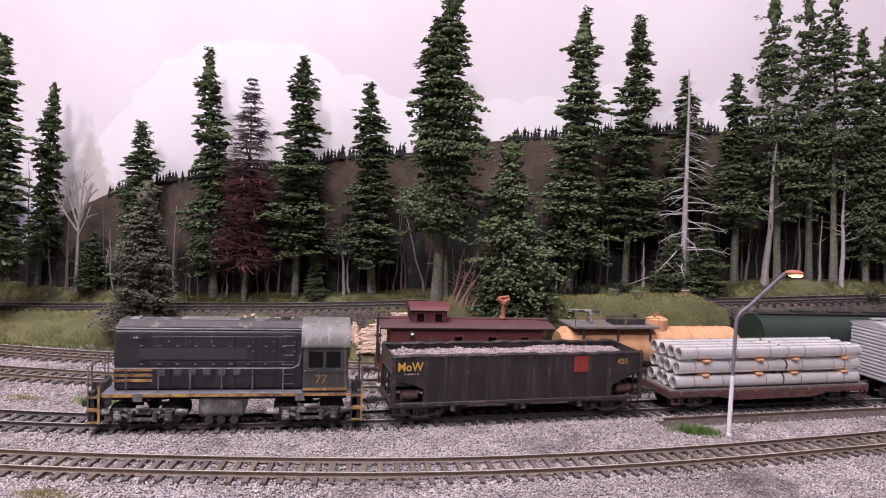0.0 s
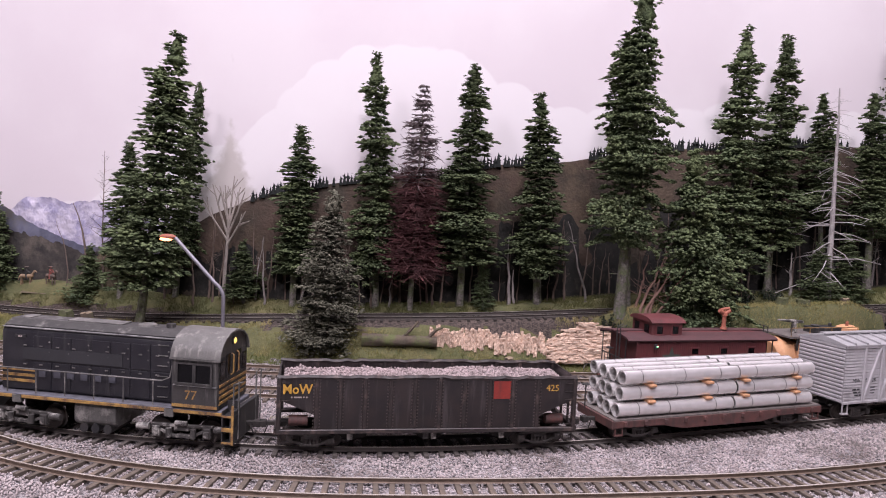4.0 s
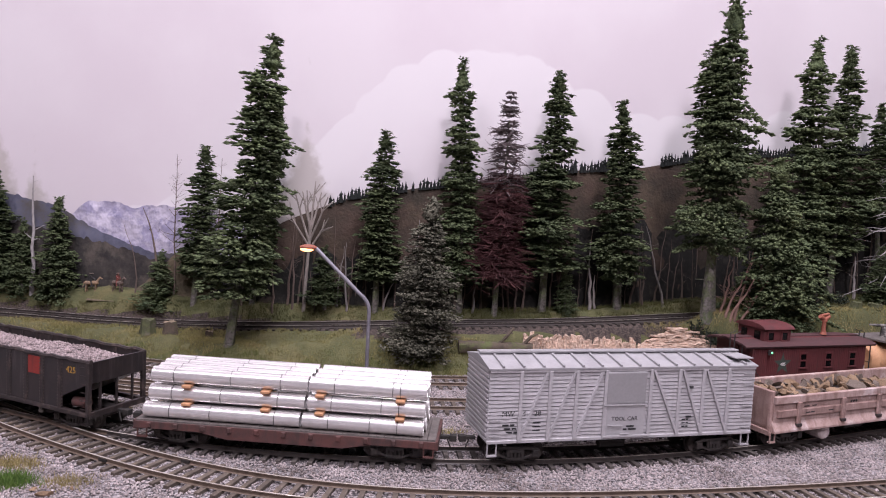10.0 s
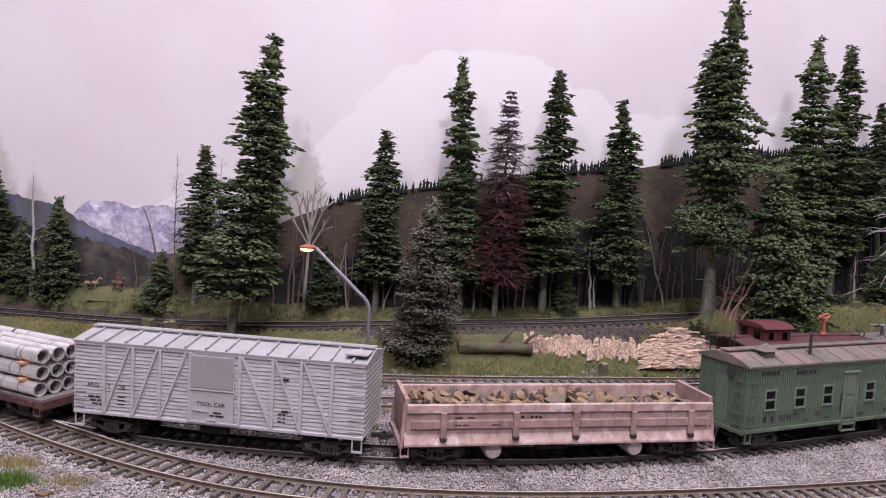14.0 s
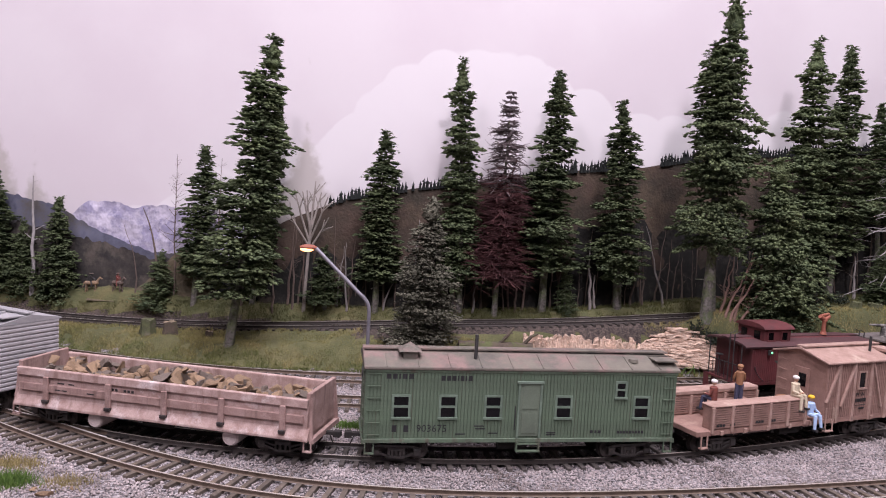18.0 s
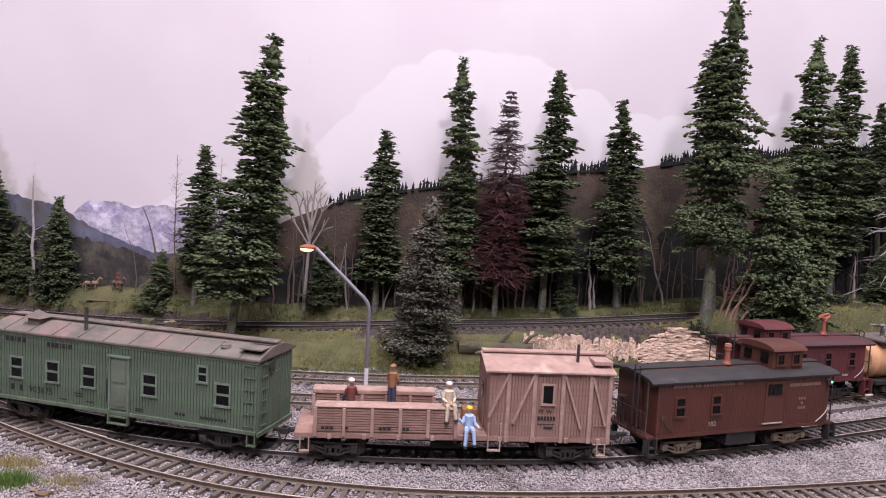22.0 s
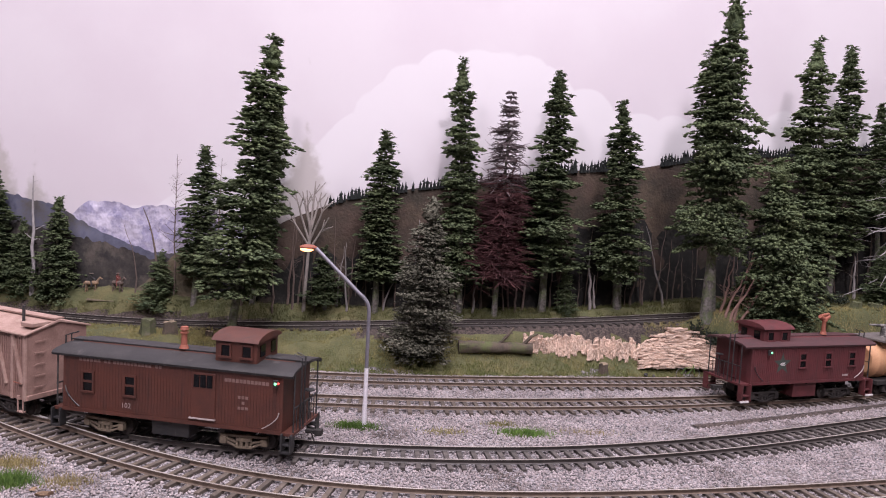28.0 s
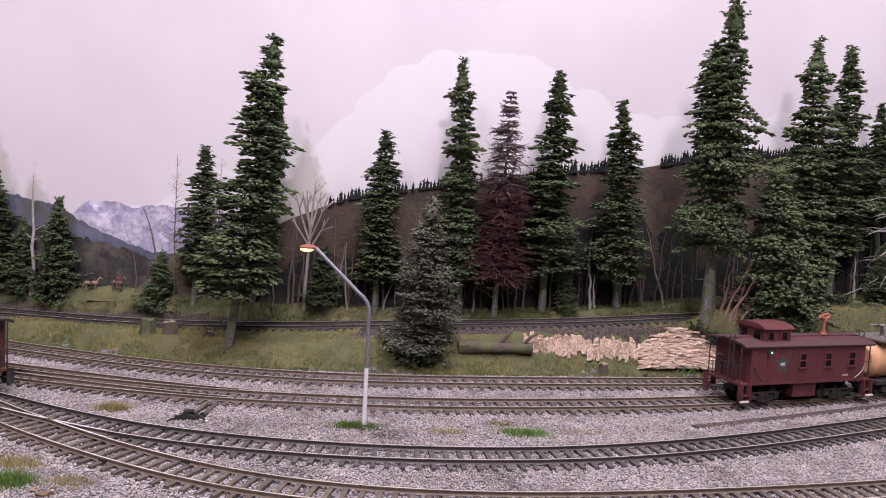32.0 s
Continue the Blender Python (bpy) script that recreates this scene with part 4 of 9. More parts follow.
UNDER = mat("underframe_grime", (0.018, 0.016, 0.015), 0.85, second=(0.034, 0.029, 0.026), scale=200, amount=0.8, fine=1500, bump=0.2)
TRUCKMAT = mat("oily_truck_iron", (0.030, 0.027, 0.026), 0.5, second=(0.065, 0.056, 0.050), scale=250, amount=0.9, fine=1800, bump=0.2, third=(0.12, 0.10, 0.088), third_scale=190, third_cut=0.62)
TRUCKTAN = mat("tan_dusty_truck", (0.25, 0.20, 0.14), 0.8, second=(0.12, 0.095, 0.07), scale=250, amount=0.9, fine=1800, bump=0.2)
TRUCKGREY = mat("pale_dusty_truck", (0.060, 0.056, 0.053), 0.6, second=(0.030, 0.028, 0.027), scale=250, amount=0.9, fine=1800, bump=0.2, third=(0.36, 0.345, 0.32), third_scale=190, third_cut=0.55)
WHEEL = mat("wheel_steel", (0.060, 0.050, 0.045), 0.5, metal=0.3, second=(0.035, 0.030, 0.028), scale=200, amount=0.8, fine=1500, bump=0.1)
GLASS = mat("dark_window_glass", (0.004, 0.004, 0.005), 0.10, scale=50, fine=300, bump=0, spec=0.22)
HOPPER = mat("dirty_hopper_black", (0.017, 0.015, 0.016), 0.30, second=(0.032, 0.024, 0.023), scale=110, amount=0.9, fine=1500, bump=0.12, streak=(0.085, 0.072, 0.072), streak_amt=0.65, streak_cut=0.53)
RIB = mat("rusty_rib_paint", (0.034, 0.025, 0.024), 0.5, second=(0.018, 0.016, 0.016), scale=200, amount=0.9, fine=1500, bump=0.2, third=(0.095, 0.070, 0.062), third_scale=160, third_cut=0.60)
RIVET = mat("worn_rivet_paint", (0.085, 0.066, 0.062), 0.45, second=(0.045, 0.036, 0.034), scale=200, amount=0.9, fine=1500, bump=0.1)
LOAD = gravel("pink_stone_load", (0.40, 0.335, 0.335), (0.22, 0.18, 0.18), (0.05, 0.04, 0.04), 1100)
LOADSTONE = mat("pink_load_stone", (0.46, 0.375, 0.37), 0.9, second=(0.30, 0.24, 0.235), scale=90, amount=0.9, fine=900, bump=0, island=0.5)
REDPATCH = mat("red_patch_paint", (0.27, 0.030, 0.022), 0.6, second=(0.16, 0.025, 0.02), scale=200, fine=1500, bump=0.1, streak=(0.07, 0.03, 0.028), streak_amt=0.5)
MOWYELLOW = mat("yellow_lettering", (0.62, 0.36, 0.06), 0.6, second=(0.40, 0.22, 0.04), scale=300, fine=1500, bump=0)
DECKWOOD = mat("grey_deck_wood", (0.16, 0.14, 0.13), 0.9, second=(0.09, 0.08, 0.075), scale=240, amount=0.9, fine=1600, bump=0.4)
FLATRED = mat("dull_oxide_red", (0.115, 0.048, 0.042), 0.65, second=(0.055, 0.034, 0.032), scale=150, amount=0.9, fine=1600, bump=0.15, streak=(0.035, 0.028, 0.027), streak_amt=0.6)
PIPE = mat("bright_aluminium_foil", (0.90, 0.88, 0.87), 0.24, metal=0.68, second=(0.78, 0.76, 0.755), scale=60, amount=0.6, fine=230, bump=0.55, bump_mm=0.22, spread=0.05)
DUNNAGE = mat("orange_wood_block", (0.56, 0.30, 0.16), 0.8, scale=300, fine=1500, bump=0.3)
BAND = mat("dark_steel_band", (0.06, 0.055, 0.055), 0.5, metal=0.5, scale=300, fine=1500, bump=0)
SILVER = mat("dull_silver_paint", (0.50, 0.485, 0.50), 0.45, metal=0.15, second=(0.42, 0.41, 0.42), scale=110, amount=0.8, fine=700, bump=0.1, spread=0.05, streak=(0.30, 0.285, 0.29), streak_amt=0.35, streak_cut=0.55)
SILVERROOF = mat("grey_metal_roof", (0.36, 0.355, 0.365), 0.55, metal=0.05, second=(0.28, 0.275, 0.285), scale=80, amount=0.8, fine=700, bump=0.1, spread=0.05)
DOORDARK = mat("dull_grey_door_panel", (0.29, 0.283, 0.29), 0.6, second=(0.25, 0.245, 0.25), scale=80, fine=700, bump=0.05, spread=0.04)
DOORGREY = mat("flat_grey_door", (0.40, 0.39, 0.40), 0.6, second=(0.34, 0.335, 0.345), scale=80, fine=700, bump=0.05, spread=0.04)
INK = mat("black_lettering", (0.02, 0.02, 0.022), 0.7, scale=200, fine=1500, bump=0)
PALEINK = mat("faded_pale_lettering", (0.42, 0.36, 0.34), 0.7, second=(0.25, 0.18, 0.17), scale=300, fine=1500, bump=0)
PINKWOOD = mat("pinkish_weathered_red", (0.47, 0.345, 0.315), 0.85, second=(0.31, 0.205, 0.18), scale=150, amount=1.0, fine=1600, bump=0.2, third=(0.66, 0.57, 0.56), third_scale=70, third_cut=0.62, streak=(0.20, 0.12, 0.10), streak_amt=0.6, streak_cut=0.54)
PINKDARK = mat("faded_barn_red", (0.36, 0.245, 0.22), 0.85, second=(0.24, 0.15, 0.13), scale=130, amount=0.9, fine=1600, bump=0.2, third=(0.46, 0.33, 0.30), third_scale=80, third_cut=0.62, streak=(0.14, 0.085, 0.072), streak_amt=0.6)
CREWTAN = mat("weathered_brown_tan", (0.40, 0.27, 0.225), 0.85, second=(0.29, 0.185, 0.15), scale=140, amount=1.0, fine=1600, bump=0.35, third=(0.47, 0.36, 0.29), third_scale=80, third_cut=0.62)
CREWDARK = mat("brown_barn_board", (0.31, 0.19, 0.155), 0.85, second=(0.22, 0.13, 0.105), scale=130, amount=0.9, fine=1600, bump=0.35, third=(0.37, 0.25, 0.20), third_scale=80, third_cut=0.64)
ROCK = mat("tan_quarry_rock", (0.25, 0.165, 0.095), 0.9, second=(0.13, 0.098, 0.075), scale=160, amount=0.9, fine=1400, bump=0.4, bump_mm=0.4, island=0.5)
ROCKDARK = mat("brown_quarry_rock", (0.16, 0.125, 0.10), 0.9, second=(0.09, 0.075, 0.065), scale=160, amount=0.9, fine=1400, bump=0.6, bump_mm=0.4, island=0.35)
CYLWHITE = mat("dusty_white_cylinder", (0.62, 0.54, 0.52), 0.7, second=(0.42, 0.34, 0.32), scale=140, amount=0.9, fine=1500, bump=0.2)
BUNKGREEN = mat("weathered_teal_green", (0.108, 0.156, 0.102), 0.65, second=(0.072, 0.098, 0.067), scale=60, amount=0.9, fine=1600, bump=0.15, third=(0.132, 0.184, 0.126), third_scale=70, third_cut=0.58, streak=(0.090, 0.068, 0.050), streak_amt=0.75, streak_cut=0.52)
BUNKTRIM = mat("faded_mint_trim", (0.160, 0.218, 0.165), 0.65, second=(0.100, 0.138, 0.102), scale=120, amount=0.9, fine=1600, bump=0.1)
BUNKDOOR = mat("dusty_grey_green_door", (0.138, 0.174, 0.126), 0.7, second=(0.100, 0.125, 0.092), scale=90, amount=0.9, fine=1600, bump=0.1)
BUNKROOF = mat("weathered_grey_green_roof", (0.165, 0.150, 0.120), 0.8, second=(0.090, 0.084, 0.072), scale=55, amount=0.9, fine=1600, bump=0.15, third=(0.215, 0.145, 0.130), third_scale=45, third_cut=0.56)
CABRED = mat("dark_caboose_red", (0.098, 0.032, 0.021), 0.55, second=(0.066, 0.025, 0.018), scale=90, amount=0.8, fine=1600, bump=0.1, streak=(0.045, 0.022, 0.018), streak_amt=0.55)
FADEDINK = mat("very_faded_lettering", (0.24, 0.155, 0.135), 0.7, second=(0.13, 0.07, 0.06), scale=300, fine=1500, bump=0)
CABRED2 = mat("bright_caboose_red", (0.118, 0.027, 0.029), 0.65, second=(0.080, 0.023, 0.025), scale=90, amount=0.8, fine=1600, bump=0.1, streak=(0.055, 0.024, 0.022), streak_amt=0.5)
ROOFDARK = mat("tarred_dark_roof", (0.022, 0.021, 0.022), 0.6, second=(0.038, 0.035, 0.034), scale=100, amount=0.9, fine=1500, bump=0.2, third=(0.08, 0.075, 0.07), third_scale=110, third_cut=0.64)
ROOFRED = mat("dark_red_roof", (0.082, 0.034, 0.036), 0.75, second=(0.062, 0.03, 0.032), scale=100, amount=0.9, fine=1500, bump=0.3)
STACKRED = mat("orange_red_smokejack", (0.36, 0.12, 0.075), 0.7, second=(0.22, 0.08, 0.055), scale=200, amount=0.9, fine=1500, bump=0.3)
TANKORANGE = mat("faded_orange_tank", (0.62, 0.34, 0.18), 0.7, second=(0.45, 0.22, 0.11), scale=60, amount=0.9, fine=1500, bump=0.2, third=(0.60, 0.36, 0.20), third_scale=50, third_cut=0.6)
TANKGREEN = mat("dark_green_tank_paint", (0.016, 0.029, 0.022), 0.45, second=(0.026, 0.036, 0.030), scale=60, amount=0.8, fine=1500, bump=0.1)
GREENLENS = glow("green_marker_glow", (0.25, 1.0, 0.45), 0.9)
REDLENS = glow("red_marker_glow", (1.0, 0.10, 0.08), 0.9)
HEADLENS = glow("headlight_glow", (1.0, 0.66, 0.16), 1.2)
BULB = glow("warm_street_lamp_glow", (1.0, 0.42, 0.17), 4.2)



def lettering(text, height, material, parent, x, z, y, label="", bold=0.0, width=0.0):
    """Flat letters on the near side (facing -y), left end at x, foot at z."""
    cu = bpy.data.curves.new("lettering", "FONT")
    cu.body, cu.size, cu.resolution_u, cu.offset, cu.extrude = text, height * 1.38, 2, bold * height, 0.00004
    tmp = bpy.data.objects.new("lettering", cu)
    me = bpy.data.meshes.new_from_object(tmp)
    bpy.data.objects.remove(tmp)
    bpy.data.curves.remove(cu)
    me.materials.clear()
    me.materials.append(material)
    wide = width / max(v.co.x for v in me.vertices) if width else 1.0
    return part("lettering", me, None, parent, label or "painted letters", at=pose(x, y - 0.00012, z, 90, 0, 0) @ Matrix.Diagonal((wide, 1, 1, 1)))


def letter_bars(parent, material, x, z, y, widths, h, gap=0.0007, label="row of worn unreadable lettering"):
    """Plain bars in place of writing that cannot be read."""
    S = Shape()
    for w in widths:
        if w > 0:
            S.box(x, x + w, y - 0.00016, y - 0.00002, z, z + h)
        x += abs(w) + gap
    return part("lettering", S, material, parent, label)


def make_wheelset():
    S = Shape()
    for y in (-0.0081, 0.0081):
        q = 1 if y > 0 else -1
        S.rod((0, y - q * 0.0011, 0), (0, y + q * 0.0011, 0), 0.0047, 0.0046, 18)
        S.rod((0, y - q * 0.0016, 0), (0, y - q * 0.0010, 0), 0.0054, 0.0054, 18)
        S.rod((0, y + q * 0.0011, 0), (0, y + q * 0.0016, 0), 0.0020, 0.0014, 10)
        for i in range(5):
            a = 6.283 * i / 5
            S.rod((math.cos(a) * 0.0030, y + q * 0.0011, math.sin(a) * 0.0030), (math.cos(a) * 0.0030, y + q * 0.0013, math.sin(a) * 0.0030), 0.0006, 0.0005, 6)
    S.rod((0, -0.0105, 0), (0, 0.0105, 0), 0.0010, 0.0010, 8)
    return S.mesh("wheelset", WHEEL, smooth=True)


WHEELSET = make_wheelset()


def side_frame_mesh(name, material, style):
    S = Shape()
    if style == "loco":
        S.bar((-0.0150, 0, 0.0082), (0.0150, 0, 0.0082), 0.0018, 0.0012)
        S.bar((-0.0108, 0, 0.0062), (-0.005, 0, 0.0040), 0.0016, 0.0012)
        S.bar((0.0108, 0, 0.0062), (0.005, 0, 0.0040), 0.0016, 0.0012)
        S.bar((-0.0052, 0, 0.0038), (0.0052, 0, 0.0038), 0.0020, 0.0014)
        S.box(-0.0036, 0.0036, -0.0012, 0.001, 0.0062, 0.0084)
        for x in (-0.0125, 0.0125):
            S.box(x - 0.0019, x + 0.0019, -0.0018, 0.001, 0.0034, 0.0078)
            S.box(x - 0.0013, x + 0.0013, -0.0025, -0.0017, 0.0040, 0.0066)
        S.rod((-0.0030, -0.0018, 0.0096), (0.0030, -0.0018, 0.0096), 0.0011, 0.0011, 10)
    elif style == "arch":
        S.bar((-0.0118, 0, 0.0072), (0.0118, 0, 0.0072), 0.0016, 0.0012)
        S.bar((-0.0115, 0, 0.0052), (-0.0036, 0, 0.0018), 0.0014, 0.0011)
        S.bar((0.0115, 0, 0.0052), (0.0036, 0, 0.0018), 0.0014, 0.0011)
        S.bar((-0.0115, 0, 0.0064), (-0.0040, 0, 0.0040), 0.0014, 0.0010)
        S.bar((0.0115, 0, 0.0064), (0.0040, 0, 0.0040), 0.0014, 0.0010)
        S.bar((-0.0038, 0, 0.0016), (0.0038, 0, 0.0016), 0.0016, 0.0011)
        for x in (-0.0035, 0.0035):
            S.bar((x, 0, 0.0016), (x, 0, 0.0072), 0.0011)
        for x in (-0.0014, 0.0014):
            S.rod((x, 0, 0.0020), (x, 0, 0.0048), 0.0010, 0.0010, 8)
        S.box(-0.0036, 0.0036, -0.0010, 0.0010, 0.0046, 0.0064)
        for x in (-0.0102, 0.0102):
            S.box(x - 0.0016, x + 0.0016, -0.0014, 0.001, 0.0032, 0.0066)
    else:
        for q in (-1, 1):
            S.bar((q * 0.0120, 0, 0.0062), (q * 0.0080, 0, 0.0073), 0.0016, 0.0013)
            S.bar((q * 0.0112, 0, 0.0048), (q * 0.0036, 0, 0.0019), 0.0016, 0.0012)
            S.bar((q * 0.0036, 0, 0.0018), (q * 0.0036, 0, 0.0072), 0.0014, 0.0012)
        S.bar((-0.0085, 0, 0.0072), (0.0085, 0, 0.0072), 0.0018, 0.0014)
        S.bar((-0.0042, 0, 0.0018), (0.0042, 0, 0.0018), 0.0018, 0.0014)
        for x in (-0.0020, 0, 0.0020):
            S.rod((x, 0, 0.0022), (x, 0, 0.0050), 0.0009, 0.0009, 8)
        S.box(-0.0032, 0.0032, -0.0011, 0.0009, 0.0048, 0.0066)
        for x in (-0.0100, 0.0100):
            S.box(x - 0.0017, x + 0.0017, -0.0016, 0.0008, 0.0030, 0.0064)
            S.box(x - 0.0011, x + 0.0011, -0.0019, -0.0015, 0.0036, 0.0058)
    return S.mesh(name, material, bevel=0.00012)


def make_truck(car, x, material, style="bett"):
    base, big = (0.0125, 1.2) if style == "loco" else (0.0100, 1.0)
    t = part("truck", Shape().box(-0.0022, 0.0022, -0.0105, 0.0105, 0.0050, 0.0082).box(-0.0012, 0.0012, -0.003, 0.003, 0.008, 0.0105), UNDER, car, at=pose(x, 0, 0))
    me = side_frame_mesh("side_frame", material, style)
    side, tall = (0.0142, 1.15) if style == "loco" else (0.0118, 1.0)
    part("side_frame", me, None, t, at=pose(0, -side, 0) @ Matrix.Diagonal((1, 1, tall, 1)))
    part("side_frame", me, None, t, at=pose(0, side, 0, 0, 0, 180) @ Matrix.Diagonal((1, 1, tall, 1)))
    if style == "loco":
        for q in (-0.0190, 0.0190):
            part("brake_cylinder", Shape().rod((q - 0.0030, -side - 0.0008, 0.0085), (q + 0.0030, -side - 0.0008, 0.0085), 0.0016, 0.0016, 10), material, t, smooth=True)
        part("spring", Shape().rod((-0.0060, -side - 0.0020, 0.0040), (-0.0060, -side - 0.0020, 0.0085), 0.0014, 0.0014, 10).rod((0.0060, -side - 0.0020, 0.0040), (0.0060, -side - 0.0020, 0.0085), 0.0014, 0.0014, 10), material, t, smooth=True)
    for q in (-base, base):
        part("wheelset", WHEELSET, None, t, at=pose(q, 0, 0.0047 * big) @ Matrix.Diagonal((big, 1, big, 1)))
    return t


def make_coupler(car, x, way):
    S = Shape().box(min(x, x + way * 0.006), max(x, x + way * 0.006), -0.0012, 0.0012, 0.0082, 0.0100)
    S.box(min(x + way * 0.005, x + way * 0.0085), max(x + way * 0.005, x + way * 0.0085), -0.0020, 0.0016, 0.0076, 0.0106)
    S.rod((x + way * 0.004, -0.003, 0.0095), (x + way * 0.006, -0.0034, 0.0048), 0.0004, 0.0004, 6)
    return part("coupler", S, UNDER, car, bevel=0.0002)


def make_sill(car, half, z0=0.0085, z1=0.0115, material=None):
    S = Shape().box(-half, half, -0.0035, 0.0035, z0, z1)
    for x in np.linspace(-half * 0.6, half * 0.6, 5):
        S.box(x - 0.0006, x + 0.0006, -0.016, 0.016, z1 - 0.002, z1)
    S.rod((-half * 0.15, -0.009, z0 - 0.001), (half * 0.05, -0.009, z0 - 0.001), 0.0022, 0.0022, 10)
    S.rod((-half * 0.5, -0.006, z0 - 0.0006), (half * 0.5, -0.006, z0 - 0.0006), 0.0004, 0.0004, 6)
    return part("underframe", S, material or UNDER, car)


def make_ladder(car, x, z0, z1, y, width, material, rungs=6, name="ladder"):
    S = Shape()
    for i in range(rungs):
        z = z0 + (z1 - z0) * i / (rungs - 1)
        S.bar((x - width / 2, y - 0.0007, z), (x + width / 2, y - 0.0007, z), 0.0004)
        S.bar((x - width / 2, y, z), (x - width / 2, y - 0.0008, z), 0.0003)
        S.bar((x + width / 2, y, z), (x + width / 2, y - 0.0008, z), 0.0003)
    return part(name, S, material, car)


def make_window(car, x, z, w, h, y, material, sash=True, name="window"):
    """A framed window on the near side, centred on x, foot at z."""
    b = 0.0010
    S = Shape().box(x - w / 2 - b, x - w / 2, y - 0.0006, y, z - b, z + h + b).box(x + w / 2, x + w / 2 + b, y - 0.0006, y, z - b, z + h + b)
    S.box(x - w / 2, x + w / 2, y - 0.0006, y, z + h, z + h + b).box(x - w / 2 - b * 1.3, x + w / 2 + b * 1.3, y - 0.0010, y, z - b, z)
    f = part(name, S, material, car)
    part("pane", Shape().box(x - w / 2, x + w / 2, y - 0.00012, y + 0.0001, z, z + h), GLASS, f)
    if sash:
        part("sash", Shape().box(x - w / 2, x + w / 2, y - 0.00045, y - 0.00012, z + h * 0.46, z + h * 0.54 + 0.0003), material, f)
    return f


def make_steps(car, x, material, z0=0.0045, z1=0.0115, y=-0.0170, w=0.0045):
    S = Shape()
    S.bar((x - w / 2, y, z1), (x - w / 2, y, z0), 0.0006)
    S.bar((x + w / 2, y, z1), (x + w / 2, y, z0), 0.0006)
    S.box(x - w / 2 - 0.0003, x + w / 2 + 0.0003, y - 0.0006, y + 0.0014, z0 - 0.0003, z0 + 0.0003)
    return part("step", S, material, car)


TRAIN = []


# ---- locomotive ----
RAISE = 0.0052


def build_locomotive():
    t = thing("locomotive", Matrix.Identity(4), "dark navy and grey diesel switcher locomotive with yellow stripes", "locomotive")
    S = Shape().box(-0.062, 0.062, -0.0160, 0.0160, 0.0112, 0.0132)
    part("frame", S, WALKGREY, t, "dusty blue-grey walkway", bevel=0.0003)
    part("sill_stripe", Shape().box(-0.062, 0.062, -0.0165, -0.0160, 0.0112, 0.0126), YELLOW, t, "worn rusty yellow sill stripe")
    part("paint_patch", Shape().box(-0.0455, 0.0080, -0.0119, -0.0117, 0.0295, 0.0355), mat("grey_overpaint", (0.030, 0.030, 0.034), 0.75, second=(0.018, 0.018, 0.02), scale=120, fine=1500, bump=0), t, "dull grey painted-over patch")
    hood = Shape().prism([(-0.0112, 0.0138), (0.0112, 0.0138), (0.0112, 0.0430), (0.0094, 0.0462), (0.0050, 0.0478), (-0.0050, 0.0478), (-0.0094, 0.0462), (-0.0112, 0.0430)], -0.0575, 0.0365)
    part("hood", hood, LOCOBLUE, t, bevel=0.0006)
    part("hood_roof", Shape().prism([(-0.0099, 0.0455), (-0.0052, 0.0481), (0.0052, 0.0481), (0.0099, 0.0455), (0.0099, 0.0460), (0.0052, 0.0486), (-0.0052, 0.0486), (-0.0099, 0.0460)], -0.0565, 0.0365), LOCOROOF, t, "chalky dark hood roof")
    for i in range(7):
        x = -0.040 + i * 0.0105
        part("hood_door", Shape().box(x, x + 0.0098, -0.0116, -0.0112, 0.0290, 0.0415), LOCOBLUE, t, bevel=0.0001)
        part("hood_door", Shape().box(x, x + 0.0098, -0.0116, -0.0112, 0.0150, 0.0283), LOCOBLUE, t, bevel=0.0001)
        part("hinge", Shape().box(x + 0.0085, x + 0.0092, -0.0119, -0.0116, 0.0335, 0.0342).box(x + 0.0085, x + 0.0092, -0.0119, -0.0116, 0.0385, 0.0392), LOCOGREY, t)
    for i in range(9):
        x = -0.0475 + i * 0.0088
        part("hood_panel", Shape().box(x, x + 0.0078, -0.0105, -0.0096, 0.0425, 0.0452), LOCOBLUE, t, bevel=0.0002)
        part("latch", Shape().box(x + 0.0024, x + 0.0040, -0.0121, -0.0115, 0.0362, 0.0367), LOCOGREY, t)
        part("latch", Shape().box(x + 0.0024, x + 0.0040, -0.0121, -0.0115, 0.0268, 0.0273), LOCOGREY, t)
    for x in (-0.0365, -0.0285, -0.0213, -0.0140, -0.0066, 0.0010):
        part("louvre_plate", Shape().box(x, x + 0.0036, -0.0121, -0.0116, 0.0212, 0.0250), SILLGREY, t, "pale blue-grey plate")
    for z in (0.0178, 0.0206, 0.0234):
        part("stripe", Shape().box(-0.0573, -0.0390, -0.0117, -0.0112, z, z + 0.0013), YELLOW, t, "yellow warning stripe")
        part("stripe", Shape().box(-0.0580, -0.0575, -0.0105, 0.0105, z, z + 0.0013), YELLOW, t, "yellow warning stripe")
    part("radiator", Shape().box(-0.0582, -0.0575, -0.0085, 0.0085, 0.0270, 0.0420), BLACKISH, t)
    part("edge_strip", Shape().box(-0.0570, 0.0362, -0.0113, -0.0104, 0.0449, 0.0455), CHALK, t, "chalky worn hood edge", bevel=0.0001)
    part("fan", Shape().rod((0.014, 0, 0.0484), (0.014, 0, 0.0494), 0.0048, 0.0044, 20), LOCOGREY, t, smooth=True)
    part("exhaust_pipe", Shape().rod((0.0265, 0, 0.0484), (0.0265, 0, 0.0505), 0.0024, 0.0022, 14), BLACKISH, t, smooth=True)
    part("roof_hatch", Shape().box(-0.027, 0.003, -0.0042, 0.0042, 0.0484, 0.0492), LOCOGREY, t, bevel=0.0002)
